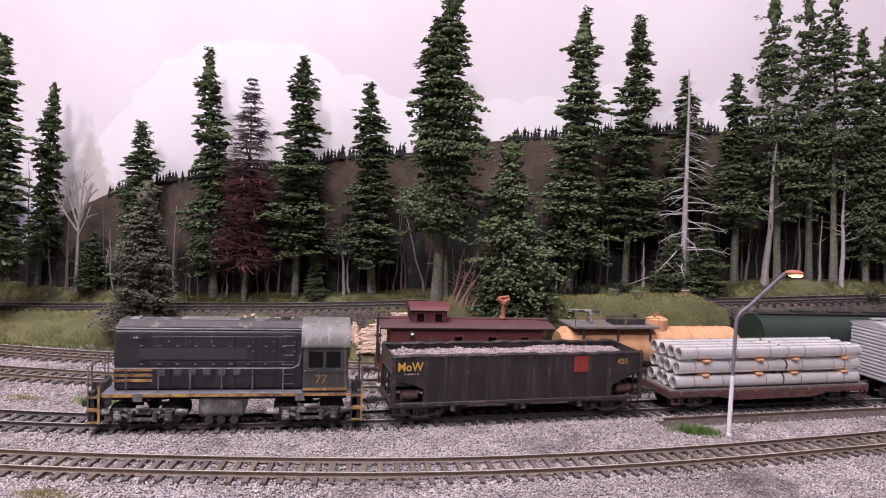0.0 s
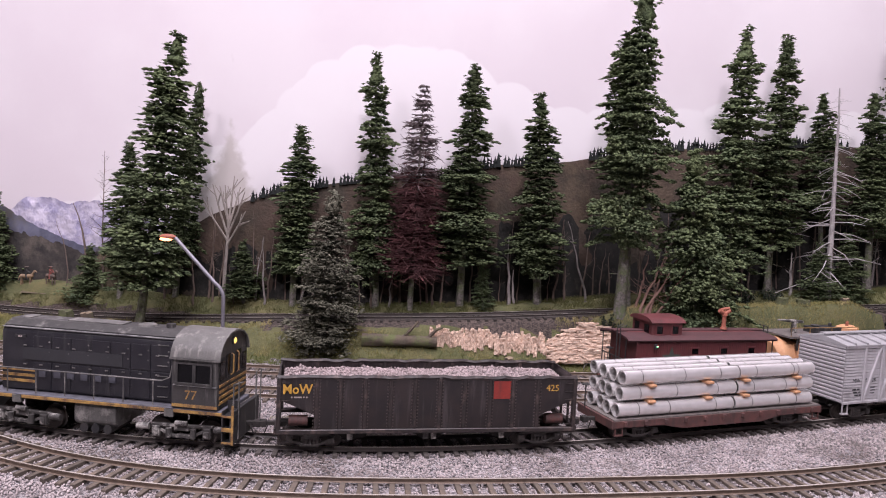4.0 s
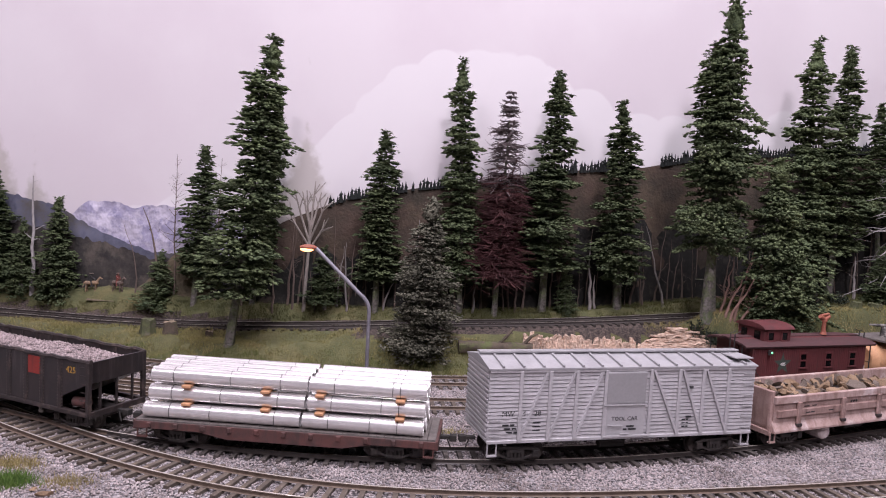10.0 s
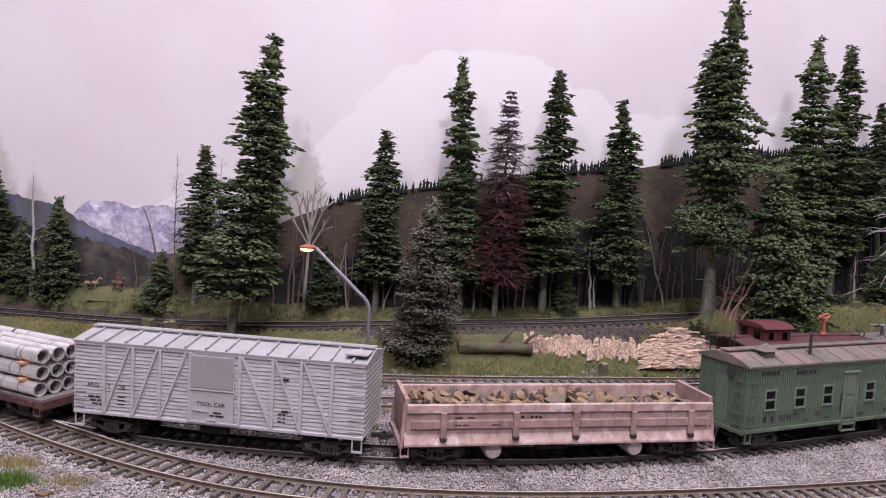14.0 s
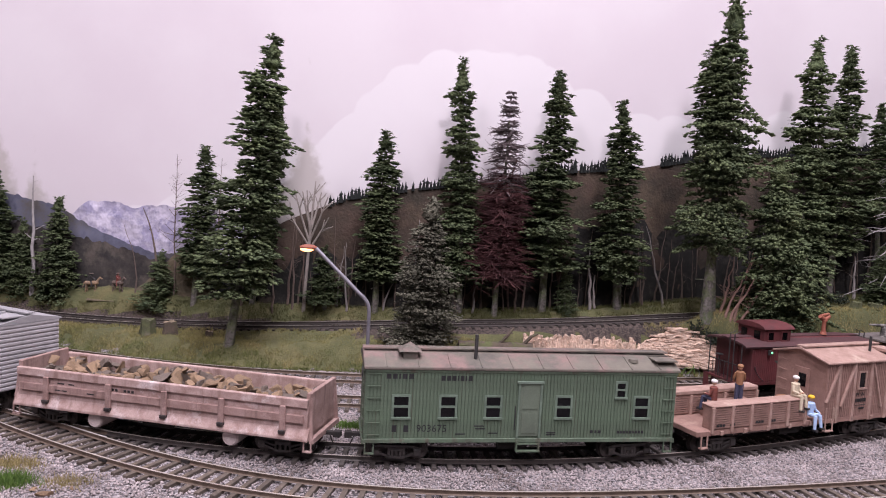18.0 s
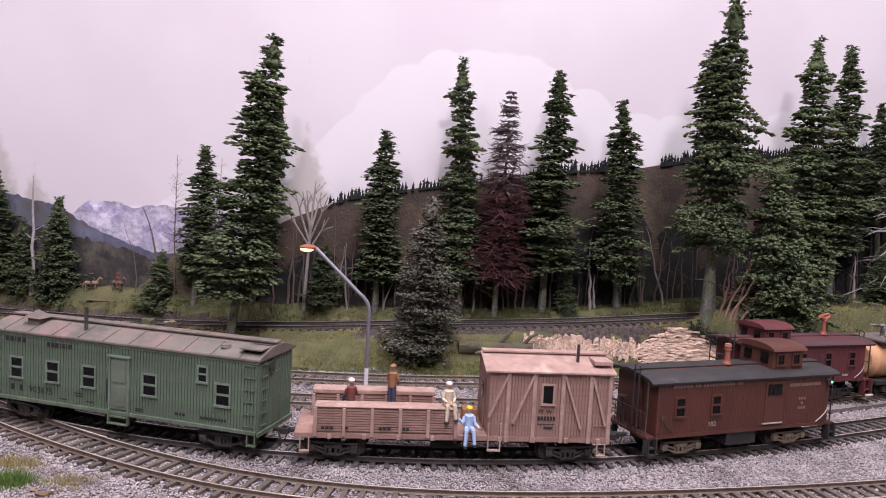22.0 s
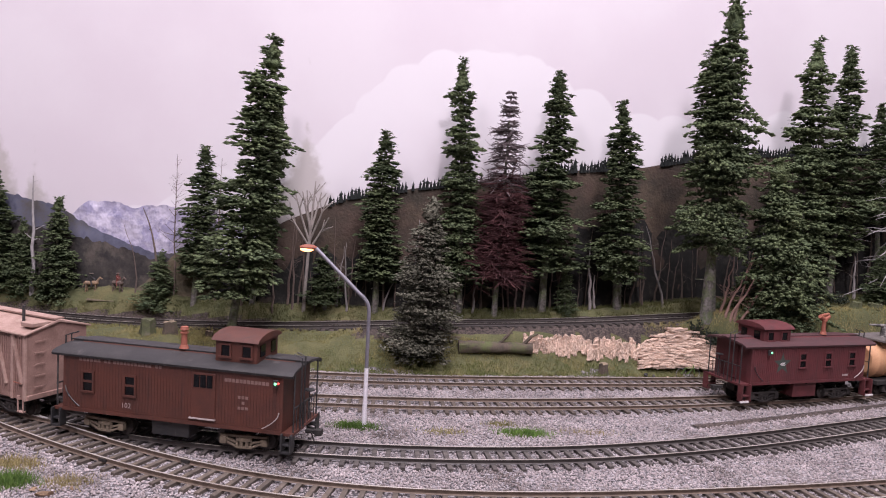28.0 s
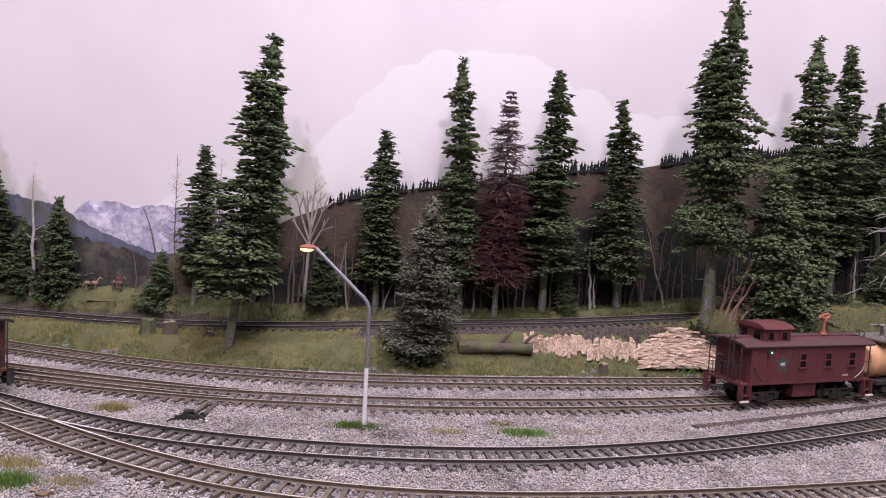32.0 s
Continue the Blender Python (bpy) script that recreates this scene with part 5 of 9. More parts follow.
    part("roof_hatch", Shape().box(-0.052, -0.047, -0.0035, 0.0035, 0.0484, 0.0492), LOCOGREY, t, bevel=0.0002)
    make_ladder(t, 0.0290, 0.0165, 0.0420, -0.0112, 0.0050, LOCOGREY, 6)
    number_box = part("number_box", Shape().box(-0.0500, -0.0440, -0.0117, -0.0112, 0.0400, 0.0416), BLACKISH, t)
    letter_bars(number_box, PALEINK, -0.0480, 0.0403, -0.0117, [0.0008, 0.0008], 0.0009, 0.0004)
    # cab
    arch = [(-0.0165, 0.0138), (0.0165, 0.0138), (0.0165, 0.0375)]
    roof = []
    for i in range(11):
        a = math.pi * i / 10
        roof.append((0.0165 * math.cos(a), 0.0375 + 0.0118 * math.sin(a)))
    part("cab", Shape().prism(arch + roof[1:-1] + [(-0.0165, 0.0375)], 0.0365, 0.0595), CABGREY, t, "weathered streaked charcoal cab")
    outer = [(y * 1.04, 0.0375 + (z - 0.0375) * 1.05 + 0.0002) for y, z in roof]
    part("cab_roof", Shape().prism(outer + [(y * 0.995, z) for y, z in reversed(roof)], 0.0355, 0.0608), LOCOROOFGREY, t, "streaked grey arched cab roof", smooth=True)
    part("gutter", Shape().box(0.0355, 0.0608, -0.0177, -0.0168, 0.0372, 0.0380), LOCOGREY, t)
    make_window(t, 0.0432, 0.0262, 0.0074, 0.0088, -0.0165, CABGREY, False)
    make_window(t, 0.0522, 0.0262, 0.0074, 0.0088, -0.0165, CABGREY, False)
    part("drip_rail", Shape().box(0.0372, 0.0590, -0.0171, -0.0165, 0.0245, 0.0250), CHALK, t)
    part("drip_rail", Shape().box(0.0362, 0.0598, -0.0176, -0.0166, 0.0373, 0.0380), CHALK, t)
    lettering("77", 0.0046, YELLOW, t, 0.0428, 0.0180, -0.0165, "faded yellow road number")
    part("cab_stripe", Shape().box(0.0366, 0.0595, -0.0168, -0.0165, 0.0142, 0.0156), YELLOW, t)
    end = part("cab_end", Shape().box(0.0595, 0.0598, -0.0155, 0.0155, 0.0142, 0.0385), BLACKISH, t)
    for y in (-0.0125, -0.0060, 0.0060, 0.0125):
        part("pane", Shape().box(0.0598, 0.0600, y - 0.0024, y + 0.0024, 0.0275, 0.0390 if abs(y) < 0.01 else 0.0365), GLASS, end)
    for z in (0.0160, 0.0188, 0.0216, 0.0244):
        part("stripe", Shape().box(0.0598, 0.0601, -0.0155, 0.0155, z, z + 0.0013), YELLOW, t, "yellow warning stripe")
    for y in (-0.0030, 0.0030):
        part("grab_iron", Shape().path([(0.0600, y, 0.0390), (0.0612, y, 0.0380), (0.0612, y, 0.0290), (0.0600, y, 0.0280)], 0.0004, 6), YELLOW, t)
    head = part("headlight", Shape().rod((0.0590, 0, 0.0445), (0.0604, 0, 0.0445), 0.0020, 0.0020, 14), BLACKISH, t, smooth=True)
    part("lens", Shape().rod((0.0604, 0, 0.0445), (0.0606, 0, 0.0445), 0.0015, 0.0014, 14), HEADLENS, head, "lit warm yellow headlight lens")
    # walkway rails
    for i, x in enumerate(np.linspace(-0.0505, 0.0265, 6)):
        part("stanchion", Shape().rod((x, -0.0158, 0.0138), (x, -0.0158, 0.0258), 0.00035, 0.00035, 6), LOCOGREY, t)
    part("handrail", Shape().path([(-0.0640, -0.0150, 0.0265), (-0.0560, -0.0158, 0.0258), (0.0310, -0.0158, 0.0258), (0.0345, -0.0150, 0.0275), (0.0352, -0.0140, 0.0330)], 0.00038, 6), LOCOGREY, t)
    part("handrail", Shape().path([(-0.0640, 0.0150, 0.0265), (-0.0560, 0.0158, 0.0258), (0.0310, 0.0158, 0.0258)], 0.00038, 6), LOCOGREY, t)
    for x, w in ((-0.0655, -1), (0.0650, 1)):
        S = Shape().box(x - 0.0028, x + 0.0028, -0.0168, -0.0100, 0.0030, 0.0040).box(x - 0.0028, x + 0.0028, -0.0168, -0.0100, 0.0070, 0.0078).box(x - 0.0028, x + 0.0028, -0.0168, -0.0100, 0.0108, 0.0116)
        S.box(x - 0.0030, x - 0.0024, -0.0168, -0.0100, 0.0030, 0.0138).box(x - 0.0030, x + 0.0030, -0.0104, -0.0098, 0.0030, 0.0175)
        part("step_well", S, BLACKISH, t, "grimy black step well")
        for z in (0.0040, 0.0078, 0.0116):
            part("tread_edge", Shape().box(x - 0.0028, x + 0.0026, -0.0171, -0.0166, z - 0.0007, z + 0.0002), YELLOW, t, "worn yellow tread edge")
        part("step_edge", Shape().box(x + 0.0020, x + 0.0031, -0.0172, -0.0168, 0.0030, 0.0170), YELLOW, t, "rusty yellow step edge")
        part("pilot", Shape().box(x - 0.0012 + w * 0.0014, x + 0.0012 + w * 0.0014, -0.0150, 0.0150, 0.0035, 0.0138), BLACKISH, t, bevel=0.0002)
        for y in (-0.0165, -0.0105, 0.0105, 0.0165):
            part("handrail_post", Shape().rod((x + w * 0.0026, y, 0.0040), (x + w * 0.0026, y, 0.0270), 0.0004, 0.0004, 6), LOCOGREY, t)
        part("end_rail", Shape().path([(x + w * 0.0026, -0.0165, 0.0270), (x + w * 0.0026, -0.0060, 0.0255)], 0.0004, 6), LOCOGREY, t)
        make_coupler(t, x + w * 0.0015, w)
    part("fuel_tank", Shape().prism([(-0.0145, 0.0100), (-0.0145, 0.0060), (-0.0120, 0.0046), (0.0120, 0.0046), (0.0145, 0.0060), (0.0145, 0.0100)], -0.0155, 0.0065), LOCOGREY, t, "dusty grey fuel tank", bevel=0.0004)
    part("tank_top", Shape().box(-0.060, 0.060, -0.006, 0.006, 0.0085, 0.0112), UNDER, t)
    for x in (-0.0105, -0.0045, 0.0020):
        part("air_tank", Shape().rod((x, -0.0140, 0.0034), (x, 0.004, 0.0034), 0.0022, 0.0022, 12), BLACKISH, t, smooth=True)
    part("step", Shape().box(-0.0470, -0.0425, -0.0170, -0.0160, 0.0095, 0.0126), LOCOGREY, t)
    part("step", Shape().box(0.0330, 0.0375, -0.0170, -0.0160, 0.0095, 0.0126), LOCOGREY, t)
    # the body sits high over its trucks
    for o in list(t.children) + [q for p in t.children for q in p.children]:
        if o.name.startswith("coupler") or o.matrix_basis != Matrix.Identity(4):
            if not o.name.startswith("coupler") and o.parent is t:
                o.location.z += RAISE
            continue
        for v in o.data.vertices:
            v.co.z += RAISE * min(max((v.co.z - 0.005) / 0.005, 0), 1)
    for x in (-0.0415, 0.0400):
        make_truck(t, x, TRUCKGREY, "loco")
    TRAIN.append((t, -0.545, 0.0815))


build_locomotive()


# ---- hopper ----
def build_hopper():
    t = thing("hopper_car", Matrix.Identity(4), "grimy black open hopper car loaded with pinkish stone", "railway car", "work train cars")
    z0, z1, y = 0.0110, 0.0368, 0.0170
    ribs = (-0.0560, -0.0448, -0.0329, -0.0205, -0.0086, 0.0038, 0.0163, 0.0293, 0.0412, 0.0542)
    for q in (-1, 1):
        S = Shape().box(-0.0560, 0.0542, q * y - 0.0004, q * y + 0.0004, z0, z1)
        S.plate([(-0.0745, z1), (-0.0745, 0.0262), (-0.0560, 0.0185), (-0.0560, z1)], q * y - 0.0004, q * y + 0.0004)
        S.plate([(0.0742, z1), (0.0542, z1), (0.0542, 0.0170), (0.0742, 0.0262)], q * y - 0.0004, q * y + 0.0004)
        part("side_sheet", S, HOPPER, t)
        for x in ribs:
            part("rib", Shape().box(x - 0.0010, x + 0.0010, q * y - 0.0009, q * y + 0.0009, z0, z1), RIB, t, bevel=0.0003)
        sill = part("side_sill", Shape().box(-0.0748, 0.0748, q * y - 0.0012, q * y + 0.0012, z0 - 0.0018, z0 + 0.0004), RIB, t, bevel=0.0003)
        S = Shape()
        r = random.Random(7 + q)
        xs = np.linspace(-0.0748, 0.0748, 40)
        pts = [(x, q * y + r.uniform(-0.0004, 0.0004), z1 + r.uniform(-0.0006, 0.0004)) for x in xs]
        S.path(pts, 0.0011, 6)
        part("top_chord", S, RIB, t, "dented top chord")
        for x in (-0.0738, 0.0738):
            part("corner_post", Shape().box(x - 0.0010, x + 0.0010, q * y - 0.0012, q * y + 0.0012, z0, z1), RIB, t, bevel=0.0002)
    rv = Shape()
    for x in ribs:
        for z in np.linspace(0.0125, 0.0355, 15):
            for d in (-0.0015, 0.0015):
                rv.box(x + d - 0.00028, x + d + 0.00028, -y - 0.00080, -y - 0.0003, z - 0.00028, z + 0.00028)
    part("rivets", rv, RIVET, t, "rows of worn rivets")["kind"] = "stuff"
    for w in (-1, 1):
        part("end_sheet", Shape().box(w * 0.0742 - 0.0004, w * 0.0742 + 0.0004, -y, y, 0.0262, z1), HOPPER, t)
        part("slope_sheet", Shape().plate([(w * 0.0742, 0.0262), (w * 0.0742, 0.0270), (w * 0.040, 0.0112), (w * 0.040, 0.0104)], -y, y), HOPPER, t)
        part("end_sill", Shape().box(w * 0.0748 - 0.0010, w * 0.0748 + 0.0010, -y, y, 0.0090, 0.0118), RIB, t)
        S = Shape()
        for yy in (-0.010, 0.0, 0.010):
            S.bar((w * 0.0735, yy, 0.0118), (w * 0.0735, yy, 0.0265), 0.0010)
        part("end_post", S, RIB, t)
        part("brake_cylinder", Shape().rod((w * 0.0690, -0.0130, 0.0146), (w * 0.0600, -0.0130, 0.0146), 0.0026, 0.0026, 12), FLATRED, t, "rusty red cylinder", smooth=True)
        make_coupler(t, w * 0.0750, w)
        make_ladder(t, w * 0.0712, 0.0130, 0.0340, -y, 0.0048, RIB, 6)
        make_steps(t, w * 0.0712, RIB, 0.0050, 0.0095, -0.0168)
    S = Shape()
    for x in (-0.038, 0.0, 0.038):
        S.plate([(x - 0.013, 0.0110), (x - 0.004, 0.0050), (x + 0.004, 0.0050), (x + 0.013, 0.0110)], -0.0125, 0.0125)
    part("outlet_chute", S, UNDER, t)
    for x in (-0.0395, -0.0020, 0.0020, 0.0370):
        part("outlet_latch", Shape().box(x - 0.0014, x + 0.0014, -0.0150, -0.0130, 0.0050, 0.0098), TRUCKGREY, t, bevel=0.0003)
    part("centre_sill", Shape().box(-0.074, 0.074, -0.003, 0.003, 0.0080, 0.0105), UNDER, t)
    # load: a lumpy heap
    nx, ny = 90, 22
    V = []
    for j in range(ny):
        for i in range(nx):
            x, yy = -0.0725 + 0.145 * i / (nx - 1), -0.0164 + 0.0328 * j / (ny - 1)
            e = min(1, (0.0164 - abs(yy)) / 0.008) * min(1, (0.0740 - abs(x)) / 0.010)
            z = 0.0318 + 0.0030 * e + 0.0013 * noise.fractal((x * 60, yy * 60, 2), 0.7, 2, 4) + random.uniform(-0.00035, 0.00035)
            V.append((x, yy, z))
    ids = np.arange(nx * ny).reshape(ny, nx)
    F = np.stack([ids[:-1, :-1], ids[:-1, 1:], ids[1:, 1:], ids[1:, :-1]], -1).reshape(-1, 4)
    part("stone_load", array_mesh("stone_load", np.array(V), F, [LOAD]), None, t, "heap of pinkish crushed stone")
    rng = np.random.default_rng(17)
    n = 5200
    gx, gy = rng.integers(1, nx - 1, n), rng.integers(1, ny - 1, n)
    c = np.array(V).reshape(ny, nx, 3)[gy, gx] + rng.normal(0, 0.0005, (n, 3)) * np.array([1, 1, 0.3])
    r = rng.uniform(0.00045, 0.00095, n)
    P = OCTA[None] * r[:, None, None] * rng.uniform(0.6, 1.3, (n, 6, 3)) + c[:, None]
    F = (OCTA_F[None] + (np.arange(n) * 6)[:, None, None]).reshape(-1, 3)
    part("loose_stone", array_mesh("loose_stone", P.reshape(-1, 3), F, [LOADSTONE]), None, t, "loose pinkish stones of the load")["kind"] = "stuff"
    part("patch", Shape().box(0.0310, 0.0398, -y - 0.0007, -y - 0.0004, 0.0262, 0.0352), REDPATCH, t, "red paint patch")
    lettering("MoW", 0.0048, MOWYELLOW, t, -0.0722, 0.0292, -y - 0.0014, "yellow lettering", 0.02, 0.0142)
    letter_bars(t, PALEINK, -0.0680, 0.0268, -y - 0.0004, [0.0006, 0.0036, 0.0006, 0.0008], 0.0007)
    lettering("425", 0.0033, MOWYELLOW, t, 0.0585, 0.0302, -y - 0.0004, "dull yellow car number")
    for x in (-0.0572, 0.0566):
        make_truck(t, x, TRUCKMAT)
    TRAIN.append((t, -0.388, 0.1138))


build_hopper()


# ---- flat car with pipes ----
def build_flatcar():
    t = thing("flat_car", Matrix.Identity(4), "oxide-red flat car with grey plank deck carrying pipes", "railway car", "work train cars")
    for i in range(36):
        x = -0.0728 + i * 0.1456 / 36
        part("plank", Shape().box(x + 0.00012, x + 0.1456 / 36 - 0.00012, -0.0172, 0.0172, 0.0120 + (i * 7 % 3) * 0.00006, 0.0130 + (i * 7 % 3) * 0.00006), DECKWOOD, t)
    for q in (-1, 1):
        S = Shape().plate([(-0.0730, 0.0122), (-0.0730, 0.0085), (-0.0420, 0.0085), (-0.0280, 0.0058), (0.0280, 0.0058), (0.0420, 0.0085), (0.0730, 0.0085), (0.0730, 0.0122)], q * 0.0166 - 0.0009, q * 0.0166 + 0.0009)
        part("side_sill", S, FLATRED, t, bevel=0.0002)
        for x in np.linspace(-0.066, 0.066, 11):
            part("stake_pocket", Shape().box(x - 0.0011, x + 0.0011, q * 0.0166 - 0.0017, q * 0.0166 + 0.0017, 0.0092, 0.0118), FLATRED, t, bevel=0.0003)
    for w in (-1, 1):
        part("end_sill", Shape().box(w * 0.0730 - 0.0010, w * 0.0730 + 0.0010, -0.0172, 0.0172, 0.0080, 0.0125), FLATRED, t, bevel=0.0002)
        make_coupler(t, w * 0.0735, w)
        make_steps(t, w * 0.0695, FLATRED, 0.0045, 0.0090, -0.0170)
    part("brake_staff", Shape().rod((-0.0738, 0.010, 0.0110), (-0.0738, 0.010, 0.0250), 0.0004, 0.0004, 6).rod((-0.0738, 0.010, 0.0250), (-0.0738, 0.010, 0.0254), 0.0022, 0.0022, 12), BLACKISH, t)
    make_sill(t, 0.070, 0.0070, 0.0118)
    for x in (-0.053, 0.052):
        make_truck(t, x, TRUCKMAT)
    # pipes
    r = random.Random(4)
    R = 0.0038
    for row in range(3):
        z = 0.0132 + R + row * 0.0087
        for j in range(4):
            y = -0.0122 + j * 0.0081 - (0.0008 if row == 0 else 0.0)
            for a, b in ((-0.0690 + row * 0.0008, 0.0075 + row * 0.0012), (0.0086 + row * 0.0012, 0.0668 + row * 0.0004)):
                p = part("pipe", Shape().tube((a + r.uniform(-0.0012, 0.0012), y, z), (b + r.uniform(-0.0006, 0.0006), y, z), R, 0.0006, 20), PIPE, t, "shiny aluminium pipe", smooth=True)
                for x in (a + 0.012, a + 0.032 + row * 0.004, b - 0.013):
                    if j in (0, 3) or row == 2:
                        part("band", Shape().tube((x, y, z), (x + 0.00035, y, z), R + 0.0001, 0.0002, 18), BAND, p)
        if row < 2:
            for x in (-0.0486, -0.0100, 0.0164, 0.0550):
                part("spacer", Shape().box(x - 0.0022, x + 0.0022, -0.0168, 0.0158, z + R - 0.0002, z + R + 0.0012), DUNNAGE, t, "orange wooden spacer", bevel=0.0003)
    TRAIN.append((t, -0.2195, 0.105))


build_flatcar()


# ---- boxcar ----
def build_boxcar():
    t = thing("boxcar", Matrix.Identity(4), "dull silver wooden outside-braced boxcar with grey door", "railway car", "work train cars")
    h, y, z0, z1 = 0.0735, 0.0166, 0.0122, 0.0476
    part("body", Shape().prism([(-y, z0), (y, z0), (y, z1), (0, z1 + 0.0030), (-y, z1)], -h, h), SILVER, t)
    n, rb = 19, random.Random(8)
    for i in range(n):
        a = z0 + (z1 - z0) * i / n
        B = Shape()
        m, lo, hi = 44, a + 0.00034, a + (z1 - z0) / n - 0.00002
        for k in range(m + 1):
            x, e, f, g = -h + 2 * h * k / m, rb.uniform(-0.00022, 0.00022), rb.uniform(-0.00018, 0.00018), rb.uniform(-0.00012, 0.00020)
            B.v += [(x, -y, lo), (x, -y - 0.00075 + g, lo + e), (x, -y - 0.00045 + g, hi + f), (x, -y, hi)]
        for k in range(m):
            for c in range(3):
                B.f.append((k * 4 + c, k * 4 + 4 + c, k * 4 + 5 + c, k * 4 + 1 + c))
                B.mi.append(0)
        part("board", B, SILVER, t)
    for w in (-1, 1):
        for i in range(15):
            a = z0 + (z1 - z0) * i / 15
            e = Shape().box(min(w * h, w * (h + 0.0007)), max(w * h, w * (h + 0.0007)), -y, y, a + 0.00055, a + (z1 - z0) / 15 - 0.0003)
            part("end_corrugation", e, SILVER, t, bevel=0.0002)
        make_coupler(t, w * h, w)
        make_steps(t, w * 0.0705, SILVER, 0.0055, 0.0122, -0.0168)
    yy = -y - 0.0010
    for x in (-0.0575, -0.0425, -0.0285, -0.0128, 0.0122, 0.0285, 0.0425, 0.0575):
        part("post", Shape().box(x - 0.0009, x + 0.0009, yy - 0.0006, yy + 0.0004, z0, z1 - 0.0008), SILVER, t, bevel=0.0002)
    for a, b in ((-0.0570, -0.0445), (-0.0420, -0.0300), (-0.0280, -0.0150), (0.0285, 0.0135), (0.0425, 0.0300), (0.0575, 0.0440)):
        part("brace", Shape().bar((a, yy, z0 + 0.0010), (b, yy, z1 - 0.0015), 0.0010, 0.0014), SILVER, t)
    part("side_sill", Shape().box(-h, h, -y - 0.0012, -y, z0 - 0.0006, z0 + 0.0010), SILVER, t, bevel=0.0002)
    part("top_plate", Shape().box(-h, h, -y - 0.0013, -y, z1 - 0.0016, z1), SILVER, t, bevel=0.0002)
    roof = Shape().prism([(-0.0182, z1 - 0.0002), (0.0182, z1 - 0.0002), (0.0182, z1 + 0.0006), (0, z1 + 0.0040), (-0.0182, z1 + 0.0006)], -h - 0.0008, h + 0.0008)
    part("roof", roof, SILVERROOF, t, "grey ribbed metal roof")
    for x in np.linspace(-0.067, 0.067, 14):
        part("roof_rib", Shape().bar((x, -0.0180, z1 + 0.0013), (x, -0.0030, z1 + 0.0040), 0.0010, 0.0011), SILVERROOF, t)
    for i in range(3):
        part("running_board", Shape().box(-h - 0.0006, h + 0.0006, -0.0024 + i * 0.0017, -0.0010 + i * 0.0017, z1 + 0.0046, z1 + 0.0053), SILVERROOF, t)
    part("corner_board", Shape().box(h - 0.011, h, -0.0150, -0.0030, z1 + 0.0034, z1 + 0.0040), SILVERROOF, t)
    door = part("door", Shape().box(-0.0128, 0.0096, yy - 0.0004, yy + 0.0006, z0 + 0.0012, z1 - 0.0018), DOORGREY, t, "flat grey sliding door", bevel=0.0002)
    part("door_panel", Shape().box(-0.0122, 0.0090, yy - 0.0008, yy - 0.0004, 0.0300, z1 - 0.0024), DOORDARK, door, "darker grey upper door panel")
    part("door_rail", Shape().box(-0.0135, 0.0100, yy - 0.0010, yy - 0.0004, 0.0288, 0.0294).box(-0.0128, 0.0122, yy - 0.0010, yy - 0.0004, z0 + 0.0006, z0 + 0.0014), SILVER, door)
    part("door_handle", Shape().bar((-0.0110, yy - 0.0008, 0.0190), (-0.0030, yy - 0.0008, 0.0186), 0.0005), SILVER, door)
    lettering("TOOL CAR", 0.0021, INK, door, -0.0090, 0.0212, yy - 0.0004, "black lettering")
    letter_bars(door, INK, -0.0005, 0.0178, yy - 0.0004, [0.0042], 0.0008)
    letter_bars(door, INK, -0.0022, 0.0163, yy - 0.0004, [0.0020, 0.0044], 0.0008)
    part("door_latch", Shape().bar((-0.0040, yy - 0.0008, 0.0145), (0.0010, yy - 0.0008, 0.0145), 0.0005), SILVER, door)
    lettering("MW", 0.0026, INK, t, -0.0665, 0.0248, -y - 0.0006, "black lettering")
    lettering("4", 0.0026, INK, t, -0.0560, 0.0248, -y - 0.0006, "black lettering")
    lettering("28", 0.0026, INK, t, -0.0500, 0.0248, -y - 0.0006, "black lettering")
    for i, z in enumerate((0.0200, 0.0182, 0.0164)):
        letter_bars(t, INK, -0.0660 + 0.001 * i, z, -y - 0.0006, [0.0032, 0.0022], 0.0009)
        letter_bars(t, INK, -0.0505, z + 0.001, -y - 0.0006, [0.0040], 0.0006)
        letter_bars(t, INK, 0.0315, z, -y - 0.0006, [0.0018, 0.0012], 0.0007)
    make_ladder(t, 0.0695, 0.0155, 0.0440, -y - 0.0005, 0.0060, SILVER, 6)
    make_ladder(t, -0.0700, 0.0155, 0.0230, -y - 0.0005, 0.0050, SILVER, 3)
    for z in (0.0370, 0.0215):
        part("tack_board", Shape().box(0.0335, 0.0365, yy - 0.0004, yy + 0.0004, z, z + 0.0008), INK, t)
    make_sill(t, 0.070, 0.0080, 0.0120)
    for x in (-0.055, 0.0547):
        make_truck(t, x, TRUCKMAT)
    TRAIN.append((t, -0.055, 0.110))


build_boxcar()


def rock_mesh(seed, material, sq=(1, 1, 1)):
    rng = np.random.default_rng(seed)
    bm = bmesh.new()
    bmesh.ops.create_icosphere(bm, subdivisions=2, radius=1.0)
    cuts = rng.normal(0, 1, (9, 3))
    cuts /= np.linalg.norm(cuts, axis=1)[:, None]
    lim = rng.uniform(0.22, 0.62, 9)
    for v in bm.verts:
        p = np.array(v.co)
        for c, l in zip(cuts, lim):
            d = p @ c
            if d > l:
                p = p - c * (d - l)
        v.co = Vector(p * np.array(sq) * rng.uniform(0.96, 1.04))
    me = bpy.data.meshes.new("rock")
    bm.to_mesh(me)
    bm.free()
    me.materials.append(material)
    return me


